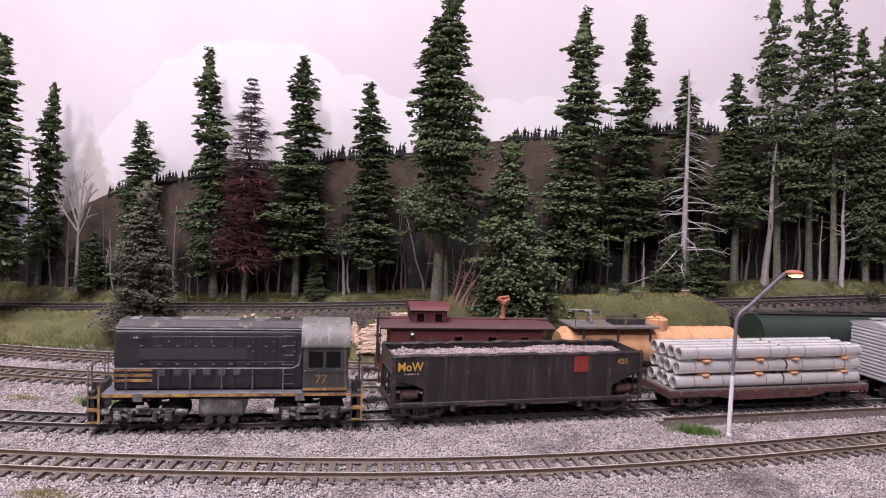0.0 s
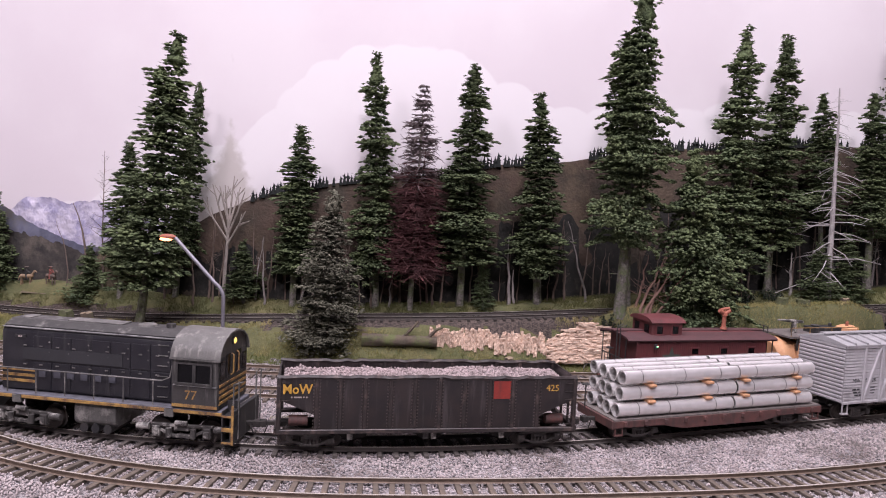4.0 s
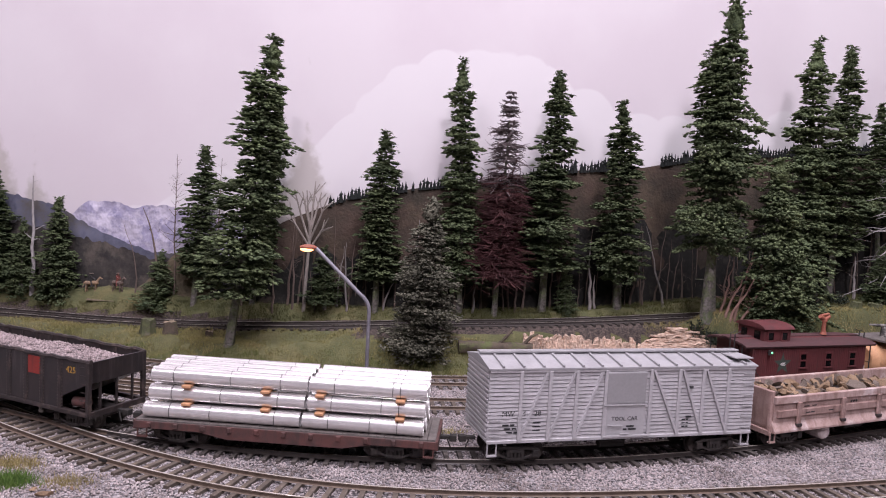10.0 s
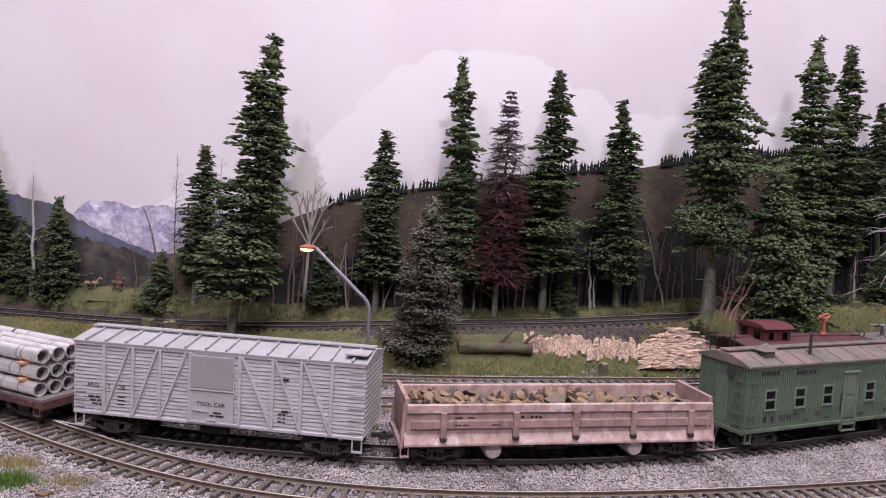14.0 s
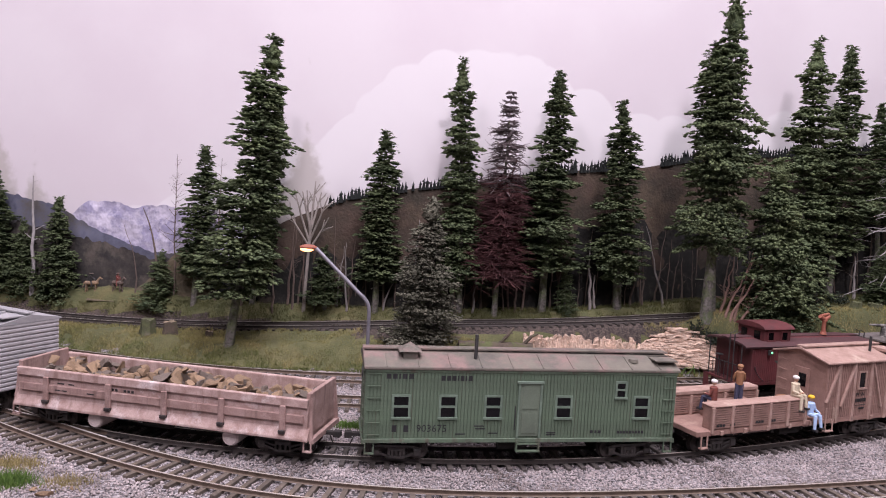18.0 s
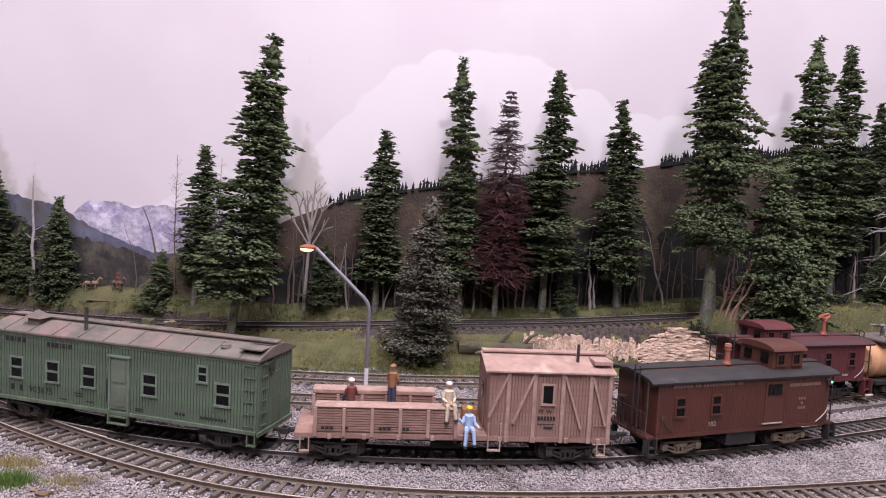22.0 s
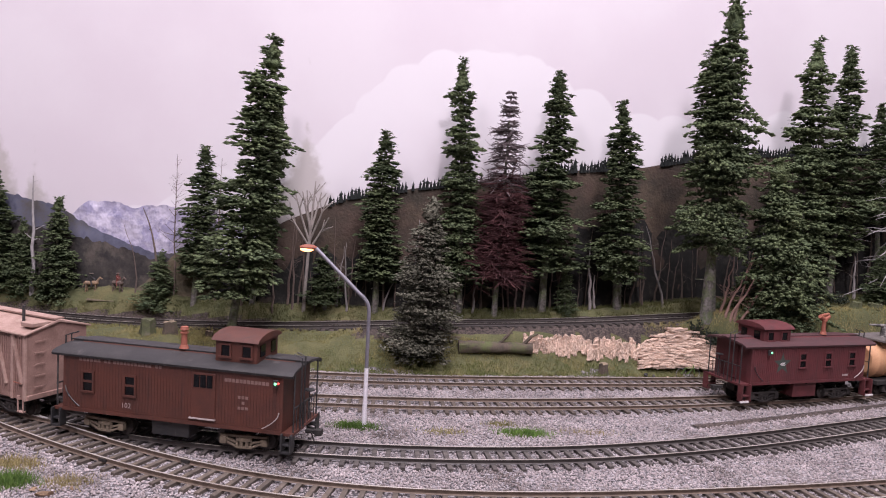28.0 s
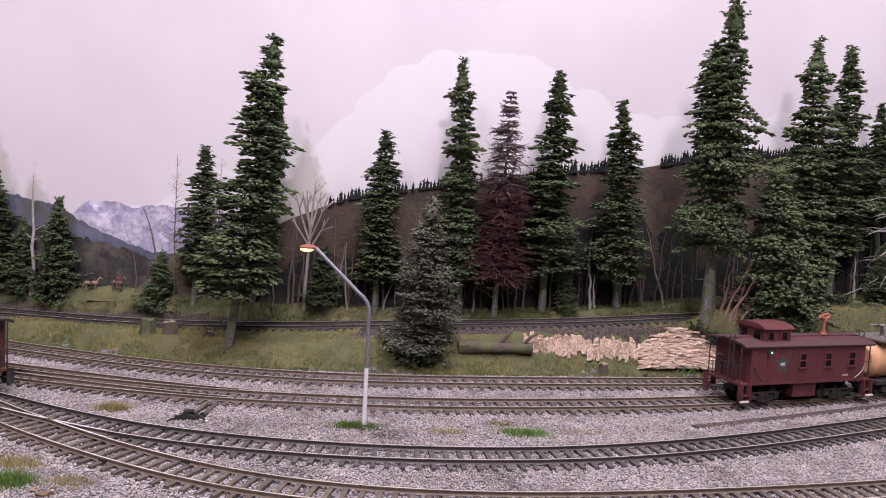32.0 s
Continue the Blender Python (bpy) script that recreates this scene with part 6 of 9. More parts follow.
ROCKS = [rock_mesh(s, ROCK if s % 3 else ROCKDARK, (1.2, 0.9, 0.8)) for s in range(20, 32)]


# ---- dump gondola ----
def build_dump_car():
    t = thing("side_dump_car", Matrix.Identity(4), "pinkish weathered side-dump gondola loaded with tan rocks", "railway car", "work train cars")
    h, y = 0.0800, 0.0182
    part("floor", Shape().box(-h, h, -0.0165, 0.0165, 0.0108, 0.0128), PINKWOOD, t)
    for q in (-1, 1):
        S = Shape().box(-h + 0.001, h - 0.001, q * 0.0168 - 0.0006, q * 0.0168 + 0.0006, 0.0115, 0.0292)
        part("side_panel", S, PINKWOOD, t)
        part("top_rail", Shape().box(-h + 0.001, h - 0.001, q * 0.0176 - 0.0012, q * 0.0176 + 0.0012, 0.0258, 0.0298), PINKWOOD, t, bevel=0.0003)
        part("mid_rail", Shape().box(-h + 0.003, h - 0.003, q * 0.0178 - 0.0010, q * 0.0178 + 0.0010, 0.0182, 0.0222), PINKDARK, t, bevel=0.0003)
        lip = [(q * 0.0168, 0.0165), (q * 0.0196, 0.0112), (q * 0.0196, 0.0100), (q * 0.0160, 0.0100)]
        part("bottom_lip", Shape().prism(lip if q > 0 else lip[::-1], -h, h), PINKWOOD, t, bevel=0.0002)
        for x in (-0.0615, -0.0258, 0.0050, 0.0355, 0.0670):
            part("stake", Shape().box(x - 0.0015, x + 0.0015, q * 0.0188 - 0.0008, q * 0.0188 + 0.0008, 0.0140, 0.0262), PINKDARK, t, bevel=0.0003)
            part("hinge", Shape().box(x - 0.0016, x + 0.0016, q * 0.0192 - 0.0012, q * 0.0192 + 0.0012, 0.0128, 0.0146), RIB, t, bevel=0.0003)
    for w in (-1, 1):
        part("end_wall", Shape().plate([(w * h, 0.0108), (w * (h - 0.0022), 0.0108), (w * (h - 0.0022), 0.0325), (w * h, 0.0325)], -0.0165, 0.0165), PINKDARK, t, bevel=0.0003)
        part("end_frame", Shape().bar((w * (h + 0.0010), -0.0170, 0.0090), (w * (h - 0.0005), -0.0150, 0.0300), 0.0016, 0.0016).bar((w * (h + 0.0010), 0.0170, 0.0090), (w * (h - 0.0005), 0.0150, 0.0300), 0.0016, 0.0016).bar((w * (h + 0.0012), -0.0175, 0.0100), (w * (h + 0.0012), 0.0175, 0.0100), 0.0020, 0.0024), PINKDARK, t)
        make_steps(t, w * (h - 0.0005), PINKWOOD, 0.0050, 0.0105, -0.0180, 0.0036)
        make_coupler(t, w * (h + 0.001), w)
    for x in (-0.0355, 0.0388):
        part("air_cylinder", Shape().rod((x, -0.0150, 0.0062), (x, 0.0150, 0.0062), 0.0044, 0.0044, 18).rod((x, -0.0162, 0.0062), (x, -0.0150, 0.0062), 0.0036, 0.0044, 18), CYLWHITE, t, "dusty white air cylinder", smooth=True)
    letter_bars(t, INK, -0.0250, 0.0226, -0.0174, [0.0014, 0.0014, -0.0020, 0.0014, 0.0014, 0.0014], 0.0012)
    letter_bars(t, INK, -0.0560, 0.0228, -0.0174, [0.0040, -0.001, 0.0034], 0.0006)
    letter_bars(t, INK, -0.0560, 0.0198, -0.0188, [0.0030, 0.0030, -0.010, 0.0040], 0.0005)
    make_sill(t, 0.078, 0.0072, 0.0108)
    for x in (-0.062, 0.063):
        make_truck(t, x, TRUCKMAT, "arch")
    part("rubble_bed", Shape().prism([(-0.0162, 0.0128), (0.0162, 0.0128), (0.0162, 0.0225), (0.0, 0.0258), (-0.0162, 0.0235)], -h + 0.0025, h - 0.0025), ROCKDARK, t)
    r = random.Random(11)
    big = {4: 0.0078, 14: 0.0064, 22: 0.0072}
    for i in range(130):
        x = -0.073 + 0.146 * ((i * 0.618) % 1.0)
        yy = r.uniform(-0.0125, 0.0125)
        s = big.get(i, r.uniform(0.0028, 0.0058))
        o = part("rock", ROCKS[i % 12], None, t)
        o.matrix_basis = pose(x, yy, 0.0236 + s * 0.30 + 0.0034 * (1 - (yy / 0.0135) ** 2) * (0.5 + 0.5 * math.sin(x * 75 + 1)) + r.uniform(0, 0.0010), r.uniform(-40, 40), r.uniform(-40, 40), r.uniform(0, 360)) @ Matrix.Diagonal((s, s, s, 1))
    TRAIN.append((t, 0.1115, 0.125))


build_dump_car()


# ---- bunk car ----
def build_bunk_car():
    t = thing("bunk_car", Matrix.Identity(4), "weathered green board-sided crew car with windows and ribbed roof", "railway car", "work train cars")
    h, y, z0, z1 = 0.0773, 0.0170, 0.0118, 0.0468
    part("body", Shape().prism([(-y, z0), (y, z0), (y, z1), (0, z1 + 0.0035), (-y, z1)], -h, h), BUNKGREEN, t)
    n = 92
    bw = 2 * h / n
    board = Shape().box(-bw / 2 + 0.00022, bw / 2 - 0.00022, -0.0004, 0, z0, z1).mesh("board", BUNKGREEN)
    for i in range(n):
        part("board", board, None, t, at=pose(-h + bw * (i + 0.5), -y, 0))
    for w in (-1, 1):
        for i in range(20):
            part("board", board, None, t, at=pose(w * h, -y + 0.0009 + i * bw, 0, 0, 0, 90 * w))
    roof = [(-0.0186, z1 - 0.0008), (0.0186, z1 - 0.0008), (0.0186, z1 + 0.0006), (0.0062, z1 + 0.0046), (-0.0062, z1 + 0.0046), (-0.0186, z1 + 0.0006)]
    part("roof", Shape().prism(roof, -h - 0.0014, h + 0.0014), BUNKROOF, t, "grey-green weathered roof", bevel=0.0003)
    for x in np.linspace(-0.068, 0.068, 10):
        part("roof_rib", Shape().bar((x, -0.0184, z1 + 0.0008), (x, -0.0060, z1 + 0.0048), 0.0005, 0.0005), BUNKROOF, t)
    for i in range(3):
        part("running_board", Shape().box(-h - 0.0014, h + 0.0014, -0.0030 + i * 0.0021, -0.0012 + i * 0.0021, z1 + 0.0055, z1 + 0.0062), BUNKROOF, t)
    part("roof_walk_end", Shape().box(h - 0.0110, h + 0.0008, -0.0160, -0.0040, z1 + 0.0040, z1 + 0.0046), BUNKROOF, t)
    part("roof_vent", Shape().box(-0.0600, -0.0530, -0.0115, -0.0050, z1 + 0.0020, z1 + 0.0065).add([(-0.0620, -0.0130, z1 + 0.0065), (-0.0510, -0.0130, z1 + 0.0065), (-0.0510, -0.0035, z1 + 0.0065), (-0.0620, -0.0035, z1 + 0.0065), (-0.0565, -0.0082, z1 + 0.0105)], [(0, 1, 4), (1, 2, 4), (2, 3, 4), (3, 0, 4), (3, 2, 1, 0)]), BUNKROOF, t)
    part("stovepipe", Shape().rod((-0.0245, -0.0105, z1 + 0.0020), (-0.0245, -0.0105, z1 + 0.0150), 0.0009, 0.0009, 10), BLACKISH, t, smooth=True)
    part("roof_hatch", Shape().rod((0.0565, -0.0110, z1 + 0.0028), (0.0565, -0.0110, z1 + 0.0044), 0.0026, 0.0022, 12), BUNKROOF, t)
    part("fascia", Shape().box(-h - 0.0006, h + 0.0006, -y - 0.0008, -y, z1 - 0.0022, z1), BUNKGREEN, t, bevel=0.0002)
    part("side_sill", Shape().box(-h, h, -y - 0.0010, -y, z0 - 0.0010, z0 + 0.0010), BUNKGREEN, t, bevel=0.0002)
    for x in (-0.0606, -0.0382, -0.0162, 0.0191, 0.0594):
        make_window(t, x, 0.0232, 0.0068, 0.0098, -y - 0.0003, BUNKTRIM)
    make_window(t, 0.0483, 0.0335, 0.0042, 0.0068, -y - 0.0003, BUNKTRIM)
    door = part("door", Shape().box(-0.0032, 0.0068, -y - 0.0009, -y - 0.0003, 0.0138, 0.0400), BUNKDOOR, t, "dusty grey-green panelled door", bevel=0.0002)
    part("door_frame", Shape().box(-0.0042, -0.0032, -y - 0.0013, -y, 0.0130, 0.0408).box(0.0068, 0.0078, -y - 0.0013, -y, 0.0130, 0.0408).box(-0.0048, 0.0084, -y - 0.0018, -y, 0.0400, 0.0410), BUNKTRIM, door)
    part("door_panel", Shape().box(-0.0020, 0.0056, -y - 0.0012, -y - 0.0009, 0.0155, 0.0255).box(-0.0020, 0.0056, -y - 0.0012, -y - 0.0009, 0.0275, 0.0385), BUNKDOOR, door)
    part("grab_iron", Shape().path([(-0.0052, -y - 0.0010, 0.0170), (-0.0052, -y - 0.0012, 0.0290)], 0.0003, 6), BLACKISH, t)
    S = Shape().box(-0.0042, 0.0078, -y - 0.0016, -y, 0.0098, 0.0106).box(-0.0042, 0.0078, -y - 0.0022, -y, 0.0064, 0.0070).box(-0.0042, -0.0034, -y - 0.0016, -y, 0.0064, 0.0120).box(0.0070, 0.0078, -y - 0.0016, -y, 0.0064, 0.0120)
    part("door_steps", S, BUNKGREEN, t)
    for w in (-1, 1):
        make_ladder(t, w * 0.0735, 0.0148, 0.0440, -y - 0.0003, 0.0058, BUNKGREEN, 6)
        S = Shape()
        for i in range(6):
            z = 0.0148 + 0.0292 * i / 5
            S.bar((w * (h + 0.0010), -0.0145, z), (w * (h + 0.0010), -0.0095, z), 0.0004)
        part("end_ladder", S, BUNKGREEN, t)
        part("end_door", Shape().box(min(w * h, w * (h + 0.0006)), max(w * h, w * (h + 0.0006)), -0.0045, 0.0045, 0.0125, 0.0385), BUNKGREEN, t, bevel=0.0002)
        part("end_platform", Shape().box(min(w * h, w * (h + 0.0012)), max(w * h, w * (h + 0.0012)), -0.0170, 0.0170, 0.0100, 0.0120), BUNKGREEN, t)
        part("brake_wheel", Shape().rod((w * (h + 0.0012), -0.0065, 0.0420), (w * (h + 0.0018), -0.0065, 0.0420), 0.0026, 0.0026, 14), BLACKISH, t)
        make_steps(t, w * 0.0748, BUNKGREEN, 0.0056, 0.0110, -0.0174, 0.0040)
        make_coupler(t, w * h, w)
    # worn lettering
    letter_bars(t, INK, -0.0680, 0.0415, -y - 0.0003, [0.0022, 0.0022, 0.0008, 0.0022, 0.0022], 0.0024, 0.0008)
    letter_bars(t, INK, -0.0420, 0.0408, -y - 0.0003, [0.0020, 0.0020, 0.0020, 0.0008, 0.0018, 0.0008, 0.0020], 0.0024, 0.0006)
    letter_bars(t, INK, -0.0645, 0.0160, -y - 0.0003, [0.0022, -0.0018, 0.0022], 0.0032, 0.0008)
    lettering("903675", 0.0036, INK, t, -0.0530, 0.0160, -y - 0.0003, "black car number")
    for x, z in ((-0.0250, 0.0185), (-0.0245, 0.0172), (-0.0180, 0.0150), (-0.0340, 0.0146), (0.0110, 0.0152), (0.0110, 0.0142)):
        letter_bars(t, INK, x, z, -y - 0.0003, [0.0048], 0.0006)
    letter_bars(t, INK, 0.0335, 0.0152, -y - 0.0003, [0.0016, 0.0010, 0.0016], 0.0014)
    letter_bars(t, INK, 0.0475, 0.0150, -y - 0.0003, [0.0012] * 9, 0.0014, 0.0004)
    make_sill(t, 0.074, 0.0078, 0.0116)
    for x in (-0.0598, 0.0555):
        make_truck(t, x, TRUCKMAT)
    TRAIN.append((t, 0.288, 0.115))


build_bunk_car()


def figurine(name, m, label, shirt, trousers, hat, seated, arms):
    """A painted toy worker: one plain mesh."""
    S = Shape()
    if seated:
        S.rod((-0.0012, -0.0005, 0.0030), (-0.0016, -0.0052, 0.0034), 0.0011, 0.0010, 8, 1)
        S.rod((0.0012, -0.0005, 0.0030), (0.0018, -0.0052, 0.0036), 0.0011, 0.0010, 8, 1)
        S.rod((-0.0016, -0.0052, 0.0034), (-0.0020, -0.0056, -0.0040), 0.0010, 0.0008, 8, 1)
        S.rod((0.0018, -0.0052, 0.0036), (0.0024, -0.0060, -0.0030), 0.0010, 0.0008, 8, 1)
        S.box(-0.0028, -0.0012, -0.0074, -0.0048, -0.0050, -0.0040, 3)
        S.box(0.0016, 0.0032, -0.0078, -0.0052, -0.0040, -0.0030, 3)
        base = 0.0024
    else:
        S.rod((-0.0012, 0, 0), (-0.0010, 0, 0.0098), 0.0011, 0.0014, 8, 1)
        S.rod((0.0012, 0, 0), (0.0010, 0, 0.0098), 0.0011, 0.0014, 8, 1)
        base = 0.0094
    S.rod((0, 0, base), (0, -0.0003, base + 0.0070), 0.0019, 0.0023, 10, 0)
    S.ball((0, -0.0003, base + 0.0068), 0.0022, 10, 6, 0, (1.1, 0.85, 0.5))
    S.ball((0, -0.0004, base + 0.0096), 0.00145, 10, 8, 4)
    S.ball((0, -0.0003, base + 0.0104), 0.00165, 10, 6, 2, (1.05, 1.15, 0.75))
    for q, (ax, ay, az) in zip((-1, 1), arms):
        S.rod((q * 0.0022, -0.0003, base + 0.0064), (q * 0.0030, -0.0010, base + 0.0032), 0.0008, 0.0007, 8, 0)
        S.rod((q * 0.0030, -0.0010, base + 0.0032), (q * 0.0030 + ax, -0.0010 + ay, base + 0.0032 + az), 0.0007, 0.0006, 8, 0)
        S.ball((q * 0.0030 + ax, -0.0010 + ay, base + 0.0032 + az), 0.0007, 8, 6, 4)
    ob = new(name, S.mesh(name, [shirt, trousers, hat, BLACKISH, TOYSKIN], smooth=True))
    ob.matrix_basis = m
    return tagged(ob, label, "figurine", "toy railway workers")


TOYSKIN = mat("toy_face_paint", (0.50, 0.30, 0.21), 0.7, scale=300, fine=1500, bump=0)
PALEBLUE = mat("pale_blue_toy_paint", (0.42, 0.56, 0.78), 0.7, second=(0.34, 0.46, 0.68), scale=250, fine=1500, bump=0.1)
HATYELLOW = mat("yellow_toy_paint", (0.80, 0.50, 0.03), 0.6, scale=300, fine=1500, bump=0)
CREAM = mat("cream_toy_paint", (0.62, 0.54, 0.40), 0.7, second=(0.5, 0.42, 0.3), scale=250, fine=1500, bump=0.1)
HATWHITE = mat("white_toy_paint", (0.78, 0.74, 0.72), 0.6, scale=300, fine=1500, bump=0)
RUSTSHIRT = mat("brown_toy_paint", (0.28, 0.14, 0.07), 0.7, scale=250, fine=1500, bump=0.1)
REDSHIRT = mat("plaid_red_toy_paint", (0.24, 0.07, 0.05), 0.7, second=(0.10, 0.04, 0.04), scale=700, amount=0.9, fine=1500, bump=0.1)
NAVY = mat("navy_toy_paint", (0.05, 0.055, 0.10), 0.7, scale=250, fine=1500, bump=0.1)


# ---- tool and crew car ----
def build_crew_car():
    t = thing("work_caboose", Matrix.Identity(4), "faded pinkish-red work car with a small house and tool boxes", "railway car", "work train cars")
    y = 0.0172
    part("deck", Shape().box(-0.0765, 0.0762, -y, y, 0.0112, 0.0140), CREWDARK, t, bevel=0.0003)
    for x in np.linspace(-0.060, 0.070, 9):
        part("stake_pocket", Shape().box(x - 0.0010, x + 0.0010, -y - 0.0009, -y, 0.0112, 0.0136), CREWTAN, t, bevel=0.0002)
    for yy, x0, x1, ht in ((-0.0135, -0.0668, -0.0004, 0.0272), (0.0125, -0.0700, -0.0090, 0.0262)):
        box = part("tool_box", Shape().box(x0, x1, yy - 0.0034, yy + 0.0034, 0.0140, ht - 0.0012), CREWDARK, t, "louvred wooden tool box", bevel=0.0003)
        S = Shape().box(x0 - 0.0006, x1 + 0.0006, yy - 0.0044, yy + 0.0042, ht - 0.0012, ht) if yy < 0 else Shape().plate([(x0 - 0.0006, ht - 0.0010), (x1 + 0.0006, ht - 0.0010), (x1 + 0.0006, ht + 0.0016), (x0 - 0.0006, ht + 0.0016)], yy - 0.0044, yy + 0.0042)
        part("lid", S, CREWTAN, box, bevel=0.0005)
        n = 5
        for i in range(n + 1):
            x = x0 + (x1 - x0) * i / n
            part("stake", Shape().box(x - 0.0008, x + 0.0008, yy - 0.0048, yy - 0.0034, 0.0125, ht - 0.0010), CREWTAN, box, bevel=0.0002)
        for i in range(9):
            z = 0.0150 + i * 0.0012
            if z < ht - 0.002:
                part("slat", Shape().box(x0 + 0.0005, x1 - 0.0005, yy - 0.0040, yy - 0.0034, z, z + 0.0008), CREWDARK, box)
    letter_bars(t, INK, -0.0640, 0.0158, -0.0176, [0.0016, 0.0016, 0.0016, -0.003, 0.0014, 0.0014], 0.0013, 0.0004)
    letter_bars(t, INK, -0.0370, 0.0158, -0.0176, [0.0016, 0.0016, 0.0016, -0.003, 0.0014, 0.0014, 0.0014], 0.0013, 0.0004)
    # house
    hx0, hx1, z1 = 0.0151, 0.0758, 0.0462
    part("house", Shape().prism([(-y + 0.0004, 0.0140), (y - 0.0004, 0.0140), (y - 0.0004, z1), (0, z1 + 0.0040), (-y + 0.0004, z1)], hx0, hx1), CREWDARK, t)
    n = 40
    bw = (hx1 - hx0) / n
    board = Shape().box(-bw / 2 + 0.00018, bw / 2 - 0.00018, -0.0004, 0, 0.0140, z1).mesh("board", CREWDARK)
    for i in range(n):
        part("board", board, None, t, at=pose(hx0 + bw * (i + 0.5), -y + 0.0004, 0))
    roof = [(-0.0192, z1 - 0.0008), (-0.0192, z1 + 0.0002), (0, z1 + 0.0056), (0.0192, z1 + 0.0002), (0.0192, z1 - 0.0008), (0, z1 + 0.0042)]
    part("roof", Shape().prism(roof[::-1], hx0 - 0.0026, hx1 + 0.0010), CREWTAN, t, "pale pink plank roof", bevel=0.0002)
    part("running_board", Shape().box(hx0 - 0.002, hx1 + 0.0006, -0.0030, 0.0030, z1 + 0.0056, z1 + 0.0064), CREWTAN, t)
    part("roof_hatch", Shape().box(hx1 - 0.0090, hx1 + 0.0002, -0.0150, -0.0040, z1 + 0.0030, z1 + 0.0052), CREWTAN, t, bevel=0.0003)
    part("stovepipe", Shape().rod((0.0600, -0.0085, z1 + 0.0020), (0.0600, -0.0085, z1 + 0.0120), 0.0008, 0.0008, 10), BLACKISH, t, smooth=True)
    yy = -y - 0.0003
    for x in (0.0243, 0.0370, 0.0510, 0.0648, 0.0745):
        part("post", Shape().box(x - 0.0010, x + 0.0010, yy - 0.0006, yy + 0.0006, 0.0112, z1 - 0.0005), CREWTAN, t, bevel=0.0002)
    for a, b in (((0.0152, 0.0235), (0.0238, 0.0440)), ((0.0270, 0.0205), (0.0362, 0.0440)), ((0.0518, 0.0440), (0.0605, 0.0185)), ((0.0655, 0.0440), (0.0728, 0.0200))):
        part("brace", Shape().bar((a[0], yy - 0.0002, a[1]), (b[0], yy - 0.0002, b[1]), 0.0010, 0.0017), CREWTAN, t)
    make_window(t, 0.0438, 0.0305, 0.0048, 0.0088, -y + 0.0001, CREWTAN, False)
    lettering("M W", 0.0024, INK, t, 0.0395, 0.0254, -y - 0.0001, "worn black lettering")
    letter_bars(t, INK, 0.0393, 0.0222, -y - 0.0001, [0.0011] * 6, 0.0020, 0.0004)
    letter_bars(t, INK, 0.0393, 0.0202, -y - 0.0001, [0.0085], 0.0003)
    letter_bars(t, INK, 0.0425, 0.0180, -y - 0.0001, [0.0044], 0.0009)
    end = part("end_door", Shape().box(hx0 - 0.0008, hx0, -0.0060, 0.0040, 0.0150, 0.0400), CREWDARK, t, bevel=0.0002)
    part("pane", Shape().box(hx0 - 0.0011, hx0 - 0.0008, -0.0042, 0.0006, 0.0290, 0.0365), GLASS, end)
    S = Shape()
    for i in range(5):
        S.bar((hx0 - 0.0010, 0.0090, 0.0180 + i * 0.0060), (hx0 - 0.0010, 0.0150, 0.0180 + i * 0.0060), 0.0004)
        S.bar((hx1 + 0.0010, -0.0140, 0.0180 + i * 0.0060), (hx1 + 0.0010, -0.0080, 0.0180 + i * 0.0060), 0.0004)
    part("end_ladder", S, CREWDARK, t)
    make_steps(t, 0.0185, CREWTAN, 0.0070, 0.0205, -0.0180, 0.0058)
    make_steps(t, 0.0715, CREWTAN, 0.0052, 0.0115, -0.0176, 0.0040)
    make_steps(t, -0.0715, CREWTAN, 0.0052, 0.0115, -0.0176, 0.0040)
    part("grab_iron", Shape().bar((0.0670, -y - 0.0012, 0.0205), (0.0730, -y - 0.0012, 0.0203), 0.0004), STACKRED, t)
    part("hose_reel", Shape().rod((-0.0240, -0.0040, 0.0140), (-0.0240, -0.0040, 0.0235), 0.0035, 0.0035, 14), CREWDARK, t)
    part("tool_chest", Shape().box(-0.0520, -0.0200, -0.0085, 0.0080, 0.0140, 0.0222), CREWDARK, t, bevel=0.0004)
    part("crate", Shape().box(0.0050, 0.0125, 0.0000, 0.0080, 0.0140, 0.0215), RUSTSHIRT, t, bevel=0.0004)
    make_sill(t, 0.074, 0.0078, 0.0112)
    for w, x in ((-1, -0.0765), (1, 0.0762)):
        make_coupler(t, x, w)
    for x in (-0.057, 0.0556):
        make_truck(t, x, TRUCKMAT, "arch")
    TRAIN.append((t, 0.4535, 0.1126))
